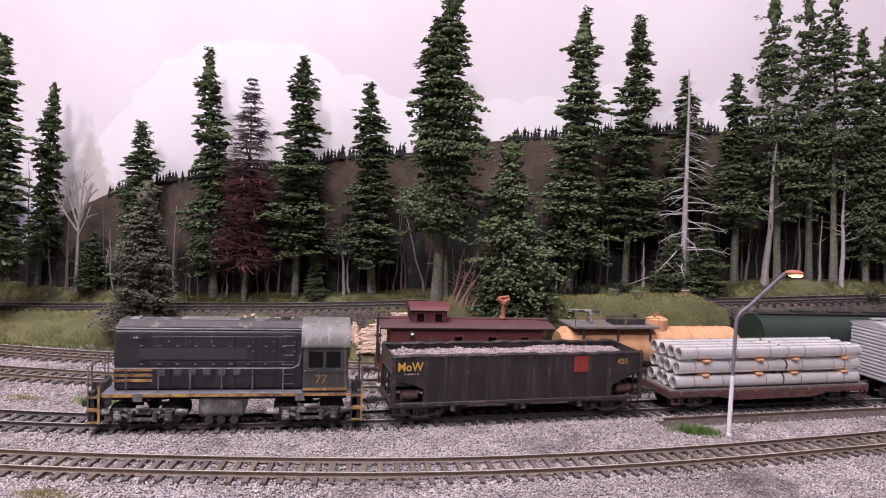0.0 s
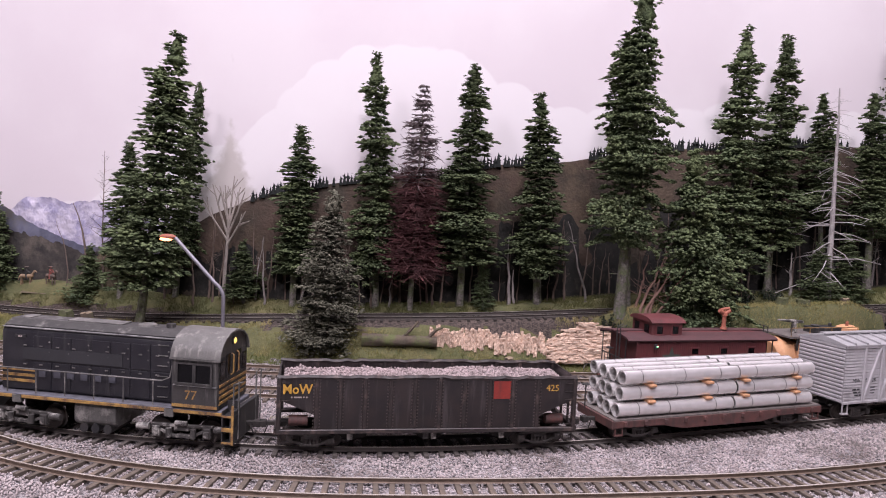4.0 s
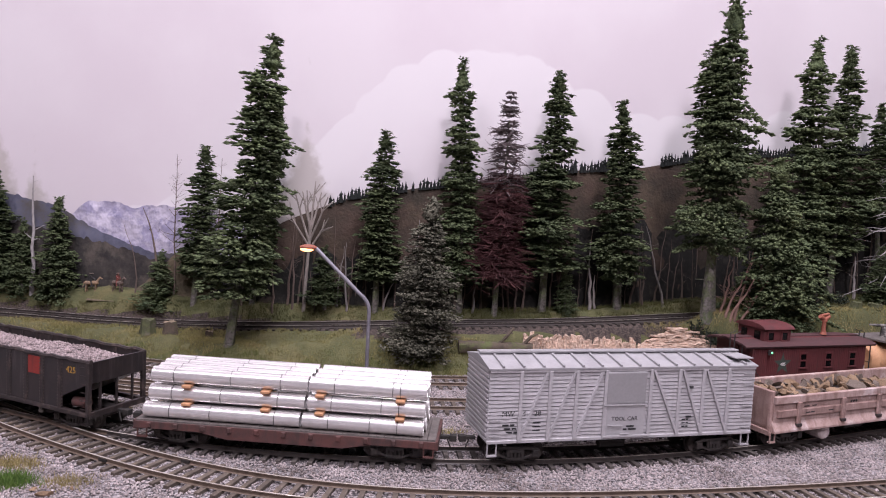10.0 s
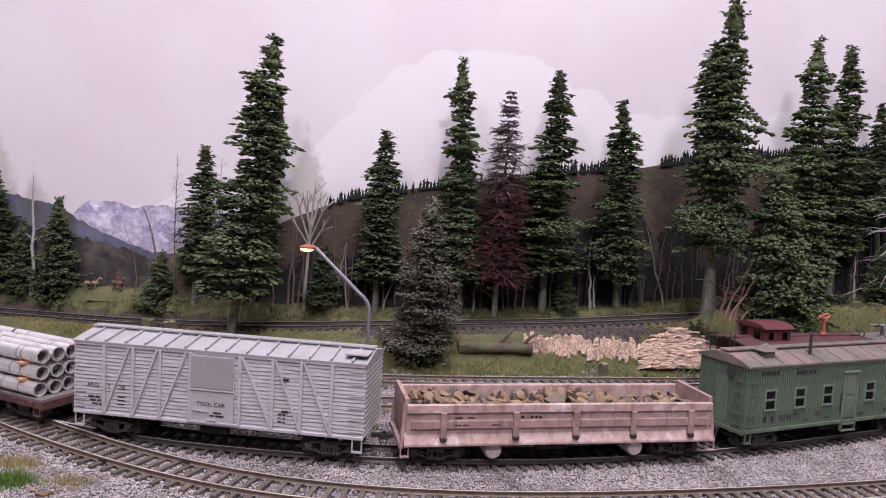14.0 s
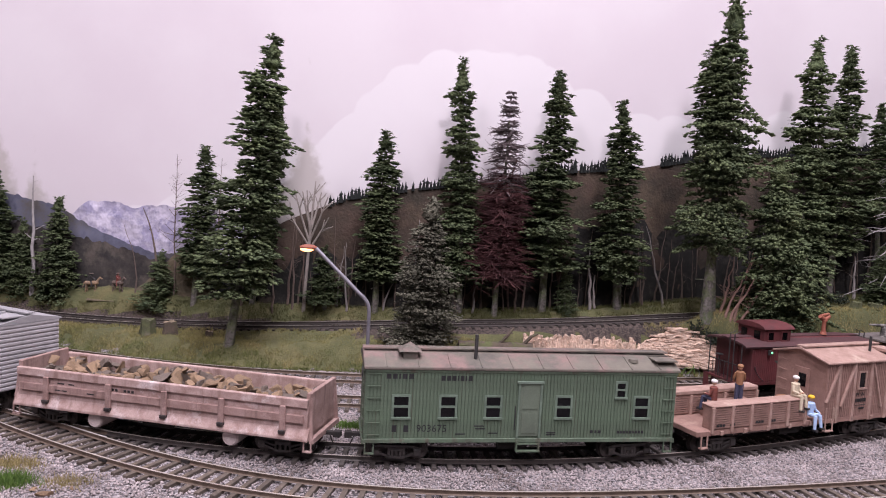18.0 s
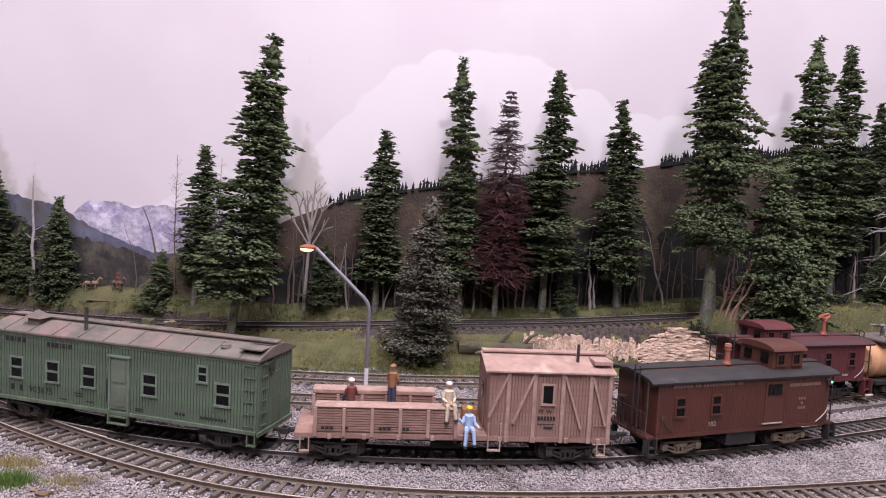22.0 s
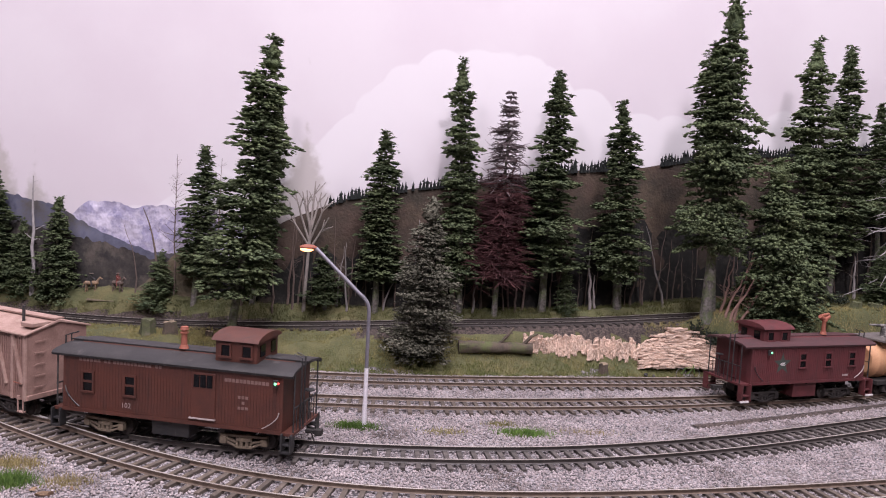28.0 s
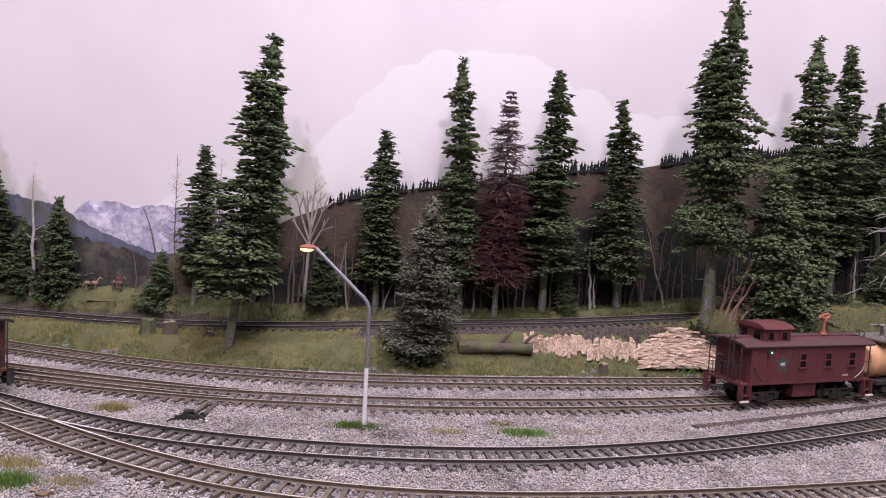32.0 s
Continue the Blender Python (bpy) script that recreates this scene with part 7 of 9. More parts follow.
    crew = [
        (figurine("figurine", Matrix.Identity(4), "toy worker in pale blue with yellow helmet seated on deck edge", PALEBLUE, PALEBLUE, HATYELLOW, True, ((-0.0030, -0.001, 0.003), (0.002, -0.0015, -0.002))), pose(0.0062, -0.0150, 0.0140)),
        (figurine("figurine", Matrix.Identity(4), "toy worker in brown jacket standing on the deck", RUSTSHIRT, NAVY, RUSTSHIRT, False, ((0.001, -0.002, -0.002), (-0.001, -0.002, -0.002))), pose(-0.0310, 0.0010, 0.0222, 0, 0, 150)),
        (figurine("figurine", Matrix.Identity(4), "toy worker in cream clothes with white helmet seated on tool box", CREAM, CREAM, HATWHITE, True, ((0.0015, -0.003, -0.001), (-0.0015, -0.003, -0.001))), pose(-0.0040, -0.0125, 0.0250, 0, 0, 10)),
        (figurine("figurine", Matrix.Identity(4), "toy worker in plaid red shirt seated by the tool box", REDSHIRT, NAVY, HATWHITE, True, ((0.002, -0.002, 0.0), (-0.001, -0.003, 0.0))), pose(-0.0510, -0.0010, 0.0222, 0, 0, 200)),
    ]
    for f, m in crew:
        RIDERS.append((f, m, 0.4535, 0.1126))


RIDERS = []
build_crew_car()


# ---- cabooses ----
def build_caboose(name, label, half, over, red, roofmat, z0, z1, cup, stack, windows, baggage, truckmat, lamp_x, tall_jack, rise=0.0052):
    t = thing(name, Matrix.Identity(4), label, "caboose")
    y = 0.0170
    part("body", Shape().prism([(-y, z0), (y, z0), (y, z1), (0, z1 + 0.0030), (-y, z1)], -half, half), red, t, bevel=0.0003)
    S = Shape()
    n = int(half * 2 / 0.0016)
    for i in range(n):
        x = -half + 2 * half * i / n
        S.box(x + 0.00008, x + 2 * half / n - 0.00008, -y - 0.00016, -y, z0 + 0.0012, z1 - 0.0008)
    part("siding", S, red, t, "tongue-and-groove red siding")
    arc = [(0.0190 * math.cos(a), z1 - 0.0006 + rise * math.sin(a)) for a in np.linspace(0, math.pi, 11)]
    arc2 = [(yy * 0.97, z - 0.0012) for yy, z in arc]
    part("roof", Shape().prism(arc + arc2[::-1], -half - over, half + over), roofmat, t, "curved dark plank roof", smooth=True)
    part("running_board", Shape().box(-half - over - 0.001, half + over + 0.001, -0.0030, 0.0030, z1 + rise - 0.0004, z1 + rise + 0.0003), roofmat, t)
    part("side_sill", Shape().box(-half, half, -y - 0.0006, -y, z0 - 0.0008, z0 + 0.0010), red, t)
    c0, c1, cz = cup
    cy = 0.0120
    part("cupola", Shape().prism([(-cy, z1), (cy, z1), (cy, cz), (-cy, cz)], c0, c1), red, t, bevel=0.0003)
    carc = [(0.0138 * math.cos(a), cz - 0.0003 + 0.0036 * math.sin(a)) for a in np.linspace(0, math.pi, 9)]
    part("cupola_roof", Shape().prism(carc, c0 - 0.0014, c1 + 0.0014), red, t, smooth=True)
    for x in (c0 + (c1 - c0) * 0.25, c0 + (c1 - c0) * 0.76):
        make_window(t, x, cz - 0.0078, (c1 - c0) * 0.2, 0.0052, -cy, red, False, "cupola_window")
    for xx, w in ((c0, -1), (c1, 1)):
        for yy in (-0.006, 0.006):
            part("cupola_pane", Shape().box(min(xx, xx + w * 0.0004), max(xx, xx + w * 0.0004), yy - 0.0026, yy + 0.0026, cz - 0.0078, cz - 0.0022), GLASS, t)
    sx = stack
    J = Shape().rod((sx, -0.002, z1 + 0.0035), (sx, -0.002, z1 + 0.0130), 0.0016, 0.0014, 12)
    J.rod((sx, -0.002, z1 + 0.0035), (sx, -0.002, z1 + 0.0052), 0.0024, 0.0018, 12)
    if tall_jack:
        J.rod((sx, -0.002, z1 + 0.0130), (sx, -0.002, z1 + 0.0140), 0.0022, 0.0022, 12).rod((sx - 0.0042, -0.002, z1 + 0.0165), (sx, -0.002, z1 + 0.0140), 0.0015, 0.0017, 10).rod((sx + 0.0042, -0.002, z1 + 0.0165), (sx, -0.002, z1 + 0.0140), 0.0015, 0.0017, 10).rod((sx - 0.0035, -0.002, z1 + 0.0170), (sx + 0.0035, -0.002, z1 + 0.0180), 0.0010, 0.0010, 10)
    else:
        J.rod((sx, -0.002, z1 + 0.0112), (sx, -0.002, z1 + 0.0118), 0.0021, 0.0021, 12).rod((sx, -0.002, z1 + 0.0130), (sx, -0.002, z1 + 0.0146), 0.0021, 0.0017, 12)
    part("smokejack", J, STACKRED, t, "orange-red smokejack", smooth=True)
    for x in windows:
        make_window(t, x, z0 + 0.0102, 0.0050, 0.0090, -y - 0.0002, red)
    if baggage:
        b0, b1 = baggage
        d = part("side_door", Shape().box(b0, b1, -y - 0.0007, -y, z0 + 0.0030, z1 - 0.0035), red, t, bevel=0.0002)
        for i in range(3):
            x = b0 + 0.0012 + i * (b1 - b0 - 0.0024) / 3
            part("pane", Shape().box(x + 0.0002, x + (b1 - b0 - 0.0024) / 3 - 0.0003, -y - 0.0010, -y - 0.0006, z1 - 0.0105, z1 - 0.0045), GLASS, d)
        part("threshold", Shape().box(b0 - 0.0008, b1 + 0.0002, -y - 0.0012, -y, z0 + 0.0024, z0 + 0.0030), PALEINK, d)
    for w in (-1, 1):
        e = w * half
        f = w * (half + over)
        part("platform", Shape().box(min(e, f), max(e, f), -y, y, z0 - 0.0012, z0 + 0.0002), red, t)
        part("end_door", Shape().box(min(e, e + w * 0.0005), max(e, e + w * 0.0005), -0.0045, 0.0045, z0 + 0.0010, z1 - 0.003), red, t)
        for q in (-1, 1):
            S = Shape().box(min(e, f), max(e, f), q * 0.0168 - 0.0022, q * 0.0168 + 0.0022, 0.0035, 0.0043).box(min(e, f), max(e, f), q * 0.0160 - 0.0022, q * 0.0160 + 0.0022, 0.0070, 0.0077)
            S.box(min(e, e + w * 0.0008), max(e, e + w * 0.0008), q * 0.0168 - 0.0022, q * 0.0168 + 0.0022, 0.0035, z0)
            S.box(min(f, f - w * 0.0008), max(f, f - w * 0.0008), q * 0.0168 - 0.0022, q * 0.0168 + 0.0022, 0.0035, z0)
            part("step_well", S, BLACKISH if roofmat is ROOFDARK else red, t)
            part("corner_post", Shape().rod((f - w * 0.0006, q * 0.0150, z0), (f - w * 0.0006, q * 0.0150, z1 + 0.0010), 0.0004, 0.0004, 6), BLACKISH, t)
        rail = part("railing", Shape().bar((f - w * 0.0006, -0.0155, z0 + 0.0115), (f - w * 0.0006, 0.0155, z0 + 0.0115), 0.0006), BLACKISH, t)
        for yy in np.linspace(-0.015, 0.015, 9):
            part("baluster", Shape().rod((f - w * 0.0006, yy, z0), (f - w * 0.0006, yy, z0 + 0.0115), 0.00025, 0.00025, 5), BLACKISH, rail)
        part("roof_ladder", Shape().path([(f + w * 0.0002, -0.0085, z0), (f + w * 0.0002, -0.0085, z1 + 0.0060), (f - w * 0.0040, -0.0085, z1 + 0.0075)], 0.0004, 6).path([(f + w * 0.0002, -0.0045, z0), (f + w * 0.0002, -0.0045, z1 + 0.0060), (f - w * 0.0040, -0.0045, z1 + 0.0075)], 0.0004, 6), BLACKISH, t)
        part("brake_wheel", Shape().rod((f - w * 0.001, 0.006, z0 + 0.0150), (f - w * 0.001, 0.006, z0 + 0.0156), 0.0026, 0.0026, 14).rod((f - w * 0.001, 0.006, z0), (f - w * 0.001, 0.006, z0 + 0.015), 0.0004, 0.0004, 6), BLACKISH, t)
        make_coupler(t, f, w)
    part("battery_box", Shape().box(-0.0105, 0.0095, -0.0150, 0.0, 0.0040, z0), BLACKISH if roofmat is ROOFDARK else red, t, bevel=0.0003)
    m = part("marker_lamp", Shape().rod((lamp_x, -y - 0.0024, z1 - 0.0060), (lamp_x, -y - 0.0024, z1 - 0.0030), 0.0012, 0.0012, 10).bar((lamp_x, -y, z1 - 0.0045), (lamp_x, -y - 0.0024, z1 - 0.0045), 0.0005), BLACKISH, t)
    part("lens", Shape().ball((lamp_x + 0.0004, -y - 0.0035, z1 - 0.0044), 0.0007, 10, 8), GREENLENS, m, "lit green marker lens", smooth=True)
    part("lens", Shape().ball((lamp_x + 0.0014, -y - 0.0024, z1 - 0.0044), 0.0006, 10, 8), REDLENS, m, "lit red marker lens", smooth=True)
    for a, b in (((-half + 0.0020, z0 + 0.0120), (-half + 0.0100, z0 + 0.0020)), ((half - 0.0012, z0 + 0.0100), (half - 0.0095, z0 + 0.0016))):
        p = [(a[0] + (b[0] - a[0]) * f ** 1.4, -y - 0.0012, a[1] + (b[1] - a[1]) * f ** 0.75) for f in np.linspace(0, 1, 7)]
        part("grab_iron", Shape().path(p, 0.0003, 5), BLACKISH if a[0] < 0 else PALEINK, t)
    make_sill(t, half, 0.0068, z0)
    for x in ((-0.0370, 0.0358) if roofmat is ROOFDARK else (-0.0325, 0.0320)):
        make_truck(t, x, truckmat, "arch")
    return t


CAB = build_caboose("caboose", "dark red wooden caboose with black roof at the train's end", 0.0580, 0.0054, CABRED, ROOFDARK, 0.0126, 0.0412, (0.0205, 0.0420, 0.0535), -0.0019, (-0.0441, -0.0212), (0.0115, 0.0240), TRUCKTAN, 0.0550, False, 0.0030)
letter_bars(CAB, FADEDINK, -0.0490, 0.0374, -0.0172, [0.0015, 0.0015, 0.0015, 0.0015, 0.0015, 0.0015, -0.0012, 0.0014, 0.0014, -0.0006, 0.0014] + [0.0014] * 10 + [-0.0012, 0.0014, 0.0014], 0.0015, 0.0005, "faded pale railway name")
letter_bars(CAB, FADEDINK, 0.0285, 0.0346, -0.0172, [0.0015] * 12, 0.0017, 0.0004, "faded pale railway name")
for w, z in ((3, 0.0270), (1, 0.0244), (3, 0.0218)):
    letter_bars(CAB, FADEDINK, 0.0385 - w * 0.0010, z, -0.0172, [0.0014] * w, 0.0014, 0.0005, "faded pale lettering")
lettering("102", 0.0026, PALEINK, CAB, -0.0258, 0.0162, -0.0172, "pale car number")
TRAIN.append((CAB, 0.609, 0.0728))


def stand_on(ob, line, s, spread):
    a, b = line.at(s - spread / 2), line.at(s + spread / 2)
    m = (a + b) / 2
    ob.matrix_basis = pose(m[0], m[1], m[2], 0, 0, math.degrees(math.atan2(b[1] - a[1], b[0] - a[0])))


CAB_S = TRACK_B.near_x(0.2485)
CAB2 = build_caboose("caboose", "red wooden caboose with a green star parked on yard track", 0.0498, 0.0074, CABRED2, ROOFRED, 0.0150, 0.0408, (-0.0365, -0.0135, 0.0508), 0.0262, (-0.0065, 0.0158, 0.0375), None, TRUCKMAT, -0.0374, True, 0.0028)
S = Shape()
for i in range(5):
    a, b, c = (math.pi / 2 + 2 * math.pi * (i + q) / 5 for q in (-0.5, 0, 0.5))
    S.add([(-0.0240, -0.01726, 0.0280)] + [(-0.0240 + math.cos(p) * r, -0.01726, 0.0280 + math.sin(p) * r) for p, r in ((a, 0.0031), (b, 0.0078), (c, 0.0031))], [(0, 1, 2, 3)])
part("star", S, mat("dark_green_star_paint", (0.055, 0.075, 0.06), 0.7, scale=300, fine=1500, bump=0), CAB2, "dark green star")
lettering("485", 0.0022, HATWHITE, CAB2, -0.0262, 0.0268, -0.0174, "white car number")
letter_bars(CAB2, PALEINK, 0.0300, 0.0180, -0.0172, [0.0010] * 4, 0.0012, 0.0003)
for w in (-1, 1):
    part("step_edge", Shape().box(w * 0.0548 - 0.0035, w * 0.0548 + 0.0035, -0.0192, -0.0186, 0.0032, 0.0044), HATWHITE, CAB2, "white step edge")
stand_on(CAB2, TRACK_B, CAB_S, 0.066)


# ---- tank cars on the yard track ----
def build_tank_car():
    t = thing("tank_car", Matrix.Identity(4), "faded orange fire-service tank car with platform and water cannon", "tank car")
    R, zc, h = 0.0137, 0.0248, 0.0640
    part("tank", Shape().rod((-h, 0, zc), (h, 0, zc), R, R, 32).rod((-h, 0, zc), (-h - 0.0040, 0, zc), R, R * 0.75, 32).rod((h, 0, zc), (h + 0.0040, 0, zc), R, R * 0.75, 32), TANKORANGE, t, smooth=True)
    for x in np.linspace(-0.055, 0.055, 9):
        part("band", Shape().tube((x, 0, zc), (x + 0.0008, 0, zc), R + 0.0004, 0.0007, 32), TANKORANGE, t, smooth=True)
    part("dome", Shape().rod((0.006, 0, zc + R - 0.003), (0.006, 0, zc + R + 0.0055), 0.0078, 0.0076, 24).rod((0.006, 0, zc + R + 0.0055), (0.006, 0, zc + R + 0.0072), 0.0076, 0.0040, 24), TANKORANGE, t, smooth=True)
    part("dome_valve", Shape().rod((0.003, -0.002, zc + R + 0.007), (0.003, -0.002, zc + R + 0.0095), 0.0010, 0.0010, 8).rod((0.008, 0.002, zc + R + 0.007), (0.008, 0.002, zc + R + 0.0095), 0.0010, 0.0010, 8), STACKRED, t)
    part("underframe", Shape().box(-0.067, 0.067, -0.015, 0.015, 0.0090, 0.0118), UNDER, t)
    part("deck", Shape().box(-0.0620, 0.0000, -0.0150, 0.0150, zc + R + 0.0010, zc + R + 0.0022), DECKWOOD, t, "grey plank platform")
    for x in (-0.055, -0.030, -0.006):
        for y in (-0.0140, 0.0140):
            part("deck_post", Shape().bar((x, y, zc + 0.006), (x, y, zc + R + 0.0012), 0.0012), BLACKISH, t)
    D = zc + R + 0.0022
    part("cannon_base", Shape().rod((-0.0450, 0, D), (-0.0450, 0, D + 0.0070), 0.0022, 0.0016, 10), TRUCKGREY, t)
    part("water_cannon", Shape().rod((-0.0600, 0, D + 0.0095), (-0.0430, 0, D + 0.0082), 0.0006, 0.0014, 10).box(-0.0460, -0.0375, -0.0012, 0.0012, D + 0.0070, D + 0.0088), TRUCKGREY, t, "grey water cannon")
    part("pump", Shape().box(-0.0300, -0.0060, -0.0060, 0.0060, D, D + 0.0042).rod((-0.0250, 0, D + 0.0042), (-0.0250, 0, D + 0.0056), 0.003, 0.003, 12).rod((-0.0110, 0, D + 0.0042), (-0.0110, 0, D + 0.0068), 0.0012, 0.0012, 10), BLACKISH, t, "black pump engine", bevel=0.0003)
    S = Shape()
    for x in (-0.0615, -0.0450, -0.0250, -0.0005):
        S.rod((x, -0.0145, D), (x, -0.0145, D + 0.0062), 0.0003, 0.0003, 5)
    S.rod((-0.0615, -0.0145, D + 0.0062), (-0.0005, -0.0145, D + 0.0062), 0.0003, 0.0003, 5)
    part("railing", S, YELLOW, t)
    for w in (-1, 1):
        make_coupler(t, w * 0.067, w)
    for x in (-0.047, 0.047):
        make_truck(t, x, TRUCKMAT)
    stand_on(t, TRACK_B, CAB_S + 0.1340, 0.094)
    g = thing("covered_hopper_car", Matrix.Identity(4), "dark green round-sided covered car on the yard track", "railway car")
    prof = [(0.0178 * math.cos(a), 0.0300 + 0.0180 * math.sin(a)) for a in np.linspace(-0.6, math.pi + 0.6, 24)]
    part("body", Shape().prism(prof, -0.072, 0.072), TANKGREEN, g, smooth=True)
    part("end_cap", Shape().prism([(y * 1.02, 0.0300 + (z - 0.0300) * 1.02) for y, z in prof], -0.0728, -0.0700), TANKGREEN, g, smooth=True)
    part("end_cap", Shape().prism([(y * 1.02, 0.0300 + (z - 0.0300) * 1.02) for y, z in prof], 0.0700, 0.0728), TANKGREEN, g, smooth=True)
    part("running_board", Shape().box(-0.070, 0.070, -0.0040, 0.0040, 0.0492, 0.0499), BLACKISH, g)
    for x in (-0.03, 0.0, 0.03):
        part("roof_hatch", Shape().box(x - 0.012, x + 0.008, -0.0025, 0.0025, 0.0499, 0.0514), BLACKISH, g, bevel=0.0004)
    part("underframe", Shape().box(-0.072, 0.072, -0.014, 0.014, 0.0090, 0.0200), UNDER, g)
    for w in (-1, 1):
        make_coupler(g, w * 0.0728, w)
    for x in (-0.052, 0.052):
        make_truck(g, x, TRUCKMAT)
    stand_on(g, TRACK_B, CAB_S + 0.2890, 0.104)


build_tank_car()

# ---- painted shade behind the trees ----
# added sheet; the shade under the crowns is put into its near-black colour
FORESTSHADE = mat("painted_forest_shade", (0.016, 0.015, 0.013), 0.95, second=(0.008, 0.008, 0.007), scale=150, amount=0.9, fine=500, bump=0.6, bump_mm=0.8, third=(0.038, 0.034, 0.027), third_scale=130, third_cut=0.60)


def build_forest_shade():
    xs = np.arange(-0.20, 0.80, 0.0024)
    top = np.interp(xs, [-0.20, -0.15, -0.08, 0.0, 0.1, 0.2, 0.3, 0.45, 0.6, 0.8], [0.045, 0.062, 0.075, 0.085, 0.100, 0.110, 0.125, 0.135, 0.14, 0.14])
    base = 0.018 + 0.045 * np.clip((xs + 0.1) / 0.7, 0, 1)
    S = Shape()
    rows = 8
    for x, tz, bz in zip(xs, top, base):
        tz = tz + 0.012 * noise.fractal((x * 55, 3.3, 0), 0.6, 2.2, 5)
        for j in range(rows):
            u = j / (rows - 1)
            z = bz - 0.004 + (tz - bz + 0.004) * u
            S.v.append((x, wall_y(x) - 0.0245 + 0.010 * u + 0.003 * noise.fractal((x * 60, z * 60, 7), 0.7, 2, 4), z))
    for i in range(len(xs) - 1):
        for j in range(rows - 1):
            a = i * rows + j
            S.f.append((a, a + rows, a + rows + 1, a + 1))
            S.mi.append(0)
    tagged(part("dark_forest_backdrop", S, FORESTSHADE, smooth=True), "added near-black sheet painted as the shade between the trunks", "backdrop", kind="structure")


build_forest_shade()


# ---- bare trees, snags, poles ----
def dead_tree(name, x, y, z, dx, h, r0, material, label, seed, twigs=8, spread=0.3, low=0.3, droop=0.0, fork=0, bow=0.0, twig=0.28, group="bare trees"):
    rng = random.Random(seed)
    t = thing(name, pose(x, y, z - 0.002), label, "tree", group)
    S = Shape()
    pts, rad = [], []
    n = 7
    for i in range(n + 1):
        f = i / n
        pts.append((dx * f + bow * math.sin(math.pi * f) + rng.uniform(-1, 1) * min(r0, 0.0011) * 0.9 * (0 < f < 1), rng.uniform(-1, 1) * min(r0, 0.0011) * 0.9 * (0 < f < 1), (h + 0.002) * f if i else -0.006))
        rad.append(r0 * (1.25 if i == 0 else 1 - 0.8 * f))
    S.path(pts, rad, 7)
    part("trunk", S, material, t, smooth=True)
    for i in range(twigs):
        f = rng.uniform(low, 0.97)
        a = rng.random() * 6.28
        k = min(int(f * n), n - 1)
        p = Vector(pts[k]).lerp(Vector(pts[k + 1]), f * n - k)
        ln = h * spread * (1.1 - f) * rng.uniform(0.6, 1.3) + h * 0.02
        up = rng.uniform(0.2, 0.9) if droop == 0 else rng.uniform(-droop, 0.12)
        if fork:
            up = rng.uniform(0.9, 1.9)
            ln *= 1.3
        d = Vector((math.cos(a), math.sin(a) * 0.8, up)).normalized()
        mid = p + d * ln * 0.55
        end = mid + (d + Vector((rng.uniform(-0.3, 0.3), rng.uniform(-0.3, 0.3), 0.3 if droop == 0 else -0.25))).normalized() * ln * 0.45
        rr = r0 * (0.62 if fork else twig) * (1.2 - f)
        B = Shape().path([p, mid, end], [rr, rr * 0.7, rr * 0.25], 5)
        for _ in range(2 if spread > 0.12 else 0):
            e = mid.lerp(end, rng.random())
            B.rod(e, e + Vector((rng.uniform(-1, 1), rng.uniform(-1, 1), rng.uniform(-0.6, 0.6) + (0.7 if fork else 0))) * ln * 0.28, rr * 0.5, rr * 0.2, 4)
        part("branch", B, material, t)
    return t


PALE = "thin pale bare trunk at the forest edge"
POLES = [
    (-0.1250, 0.5803, 0.0228, 0.0015, 0.0739, 0.0011, 5), (-0.0789, 0.5785, 0.0240, -0.0016, 0.0614, 0.0011, 3), (0.0283, 0.5821, 0.0293, 0.0001, 0.0310, 0.0012, 0),
    (0.0635, 0.5867, 0.0324, 0.0012, 0.0370, 0.0013, 3), (0.1290, 0.5953, 0.0367, -0.0030, 0.0591, 0.0016, 1), (0.1329, 0.5953, 0.0367, -0.0015, 0.0303, 0.0014, 0),
    (0.1776, 0.6050, 0.0430, -0.0054, 0.0682, 0.0010, 4), (0.1964, 0.6080, 0.0440, -0.0200, 0.0670, 0.0011, 4), (-0.0501, 0.5815, 0.0274, 0.0117, 0.0316, 0.0012, 1),
    (0.3246, 0.6267, 0.0486, -0.0069, 0.0749, 0.0012, 4), (-0.0236, 0.5839, 0.0292, 0.0027, 0.0780, 0.0013, 3), (0.2877, 0.6203, 0.0463, -0.0043, 0.0807, 0.0011, 4),
    (0.3446, 0.6600, 0.0516, 0.0025, 0.1500, 0.0012, 6), (0.3797, 0.6376, 0.0538, -0.0009, 0.0386, 0.0016, 3), (0.4716, 0.6800, 0.0620, 0.0027, 0.0484, 0.0014, 2),
    (0.5134, 0.6700, 0.0640, -0.0034, 0.0560, 0.0014, 2), (0.5292, 0.6700, 0.0650, -0.0012, 0.0560, 0.0013, 2), (0.3079, 0.6219, 0.0464, -0.0012, 0.0256, 0.0014, 0),
    (-0.1682, 0.5850, 0.0252, 0.0011, 0.1163, 0.0011, 9), (0.0100, 0.5900, 0.0290, 0.0010, 0.0420, 0.0014, 2), (-0.0887, 0.5817, 0.0264, 0.0059, 0.0552, 0.0010, 4)]
for i, (x, y, z, dx, h, r, n) in enumerate(POLES):
    dead_tree("dead_sapling", x, y, z, dx, h, r, DEADWOOD if i % 3 else BROWNWOOD, PALE, 100 + i, n, 0.25, 0.45)
rr = random.Random(77)
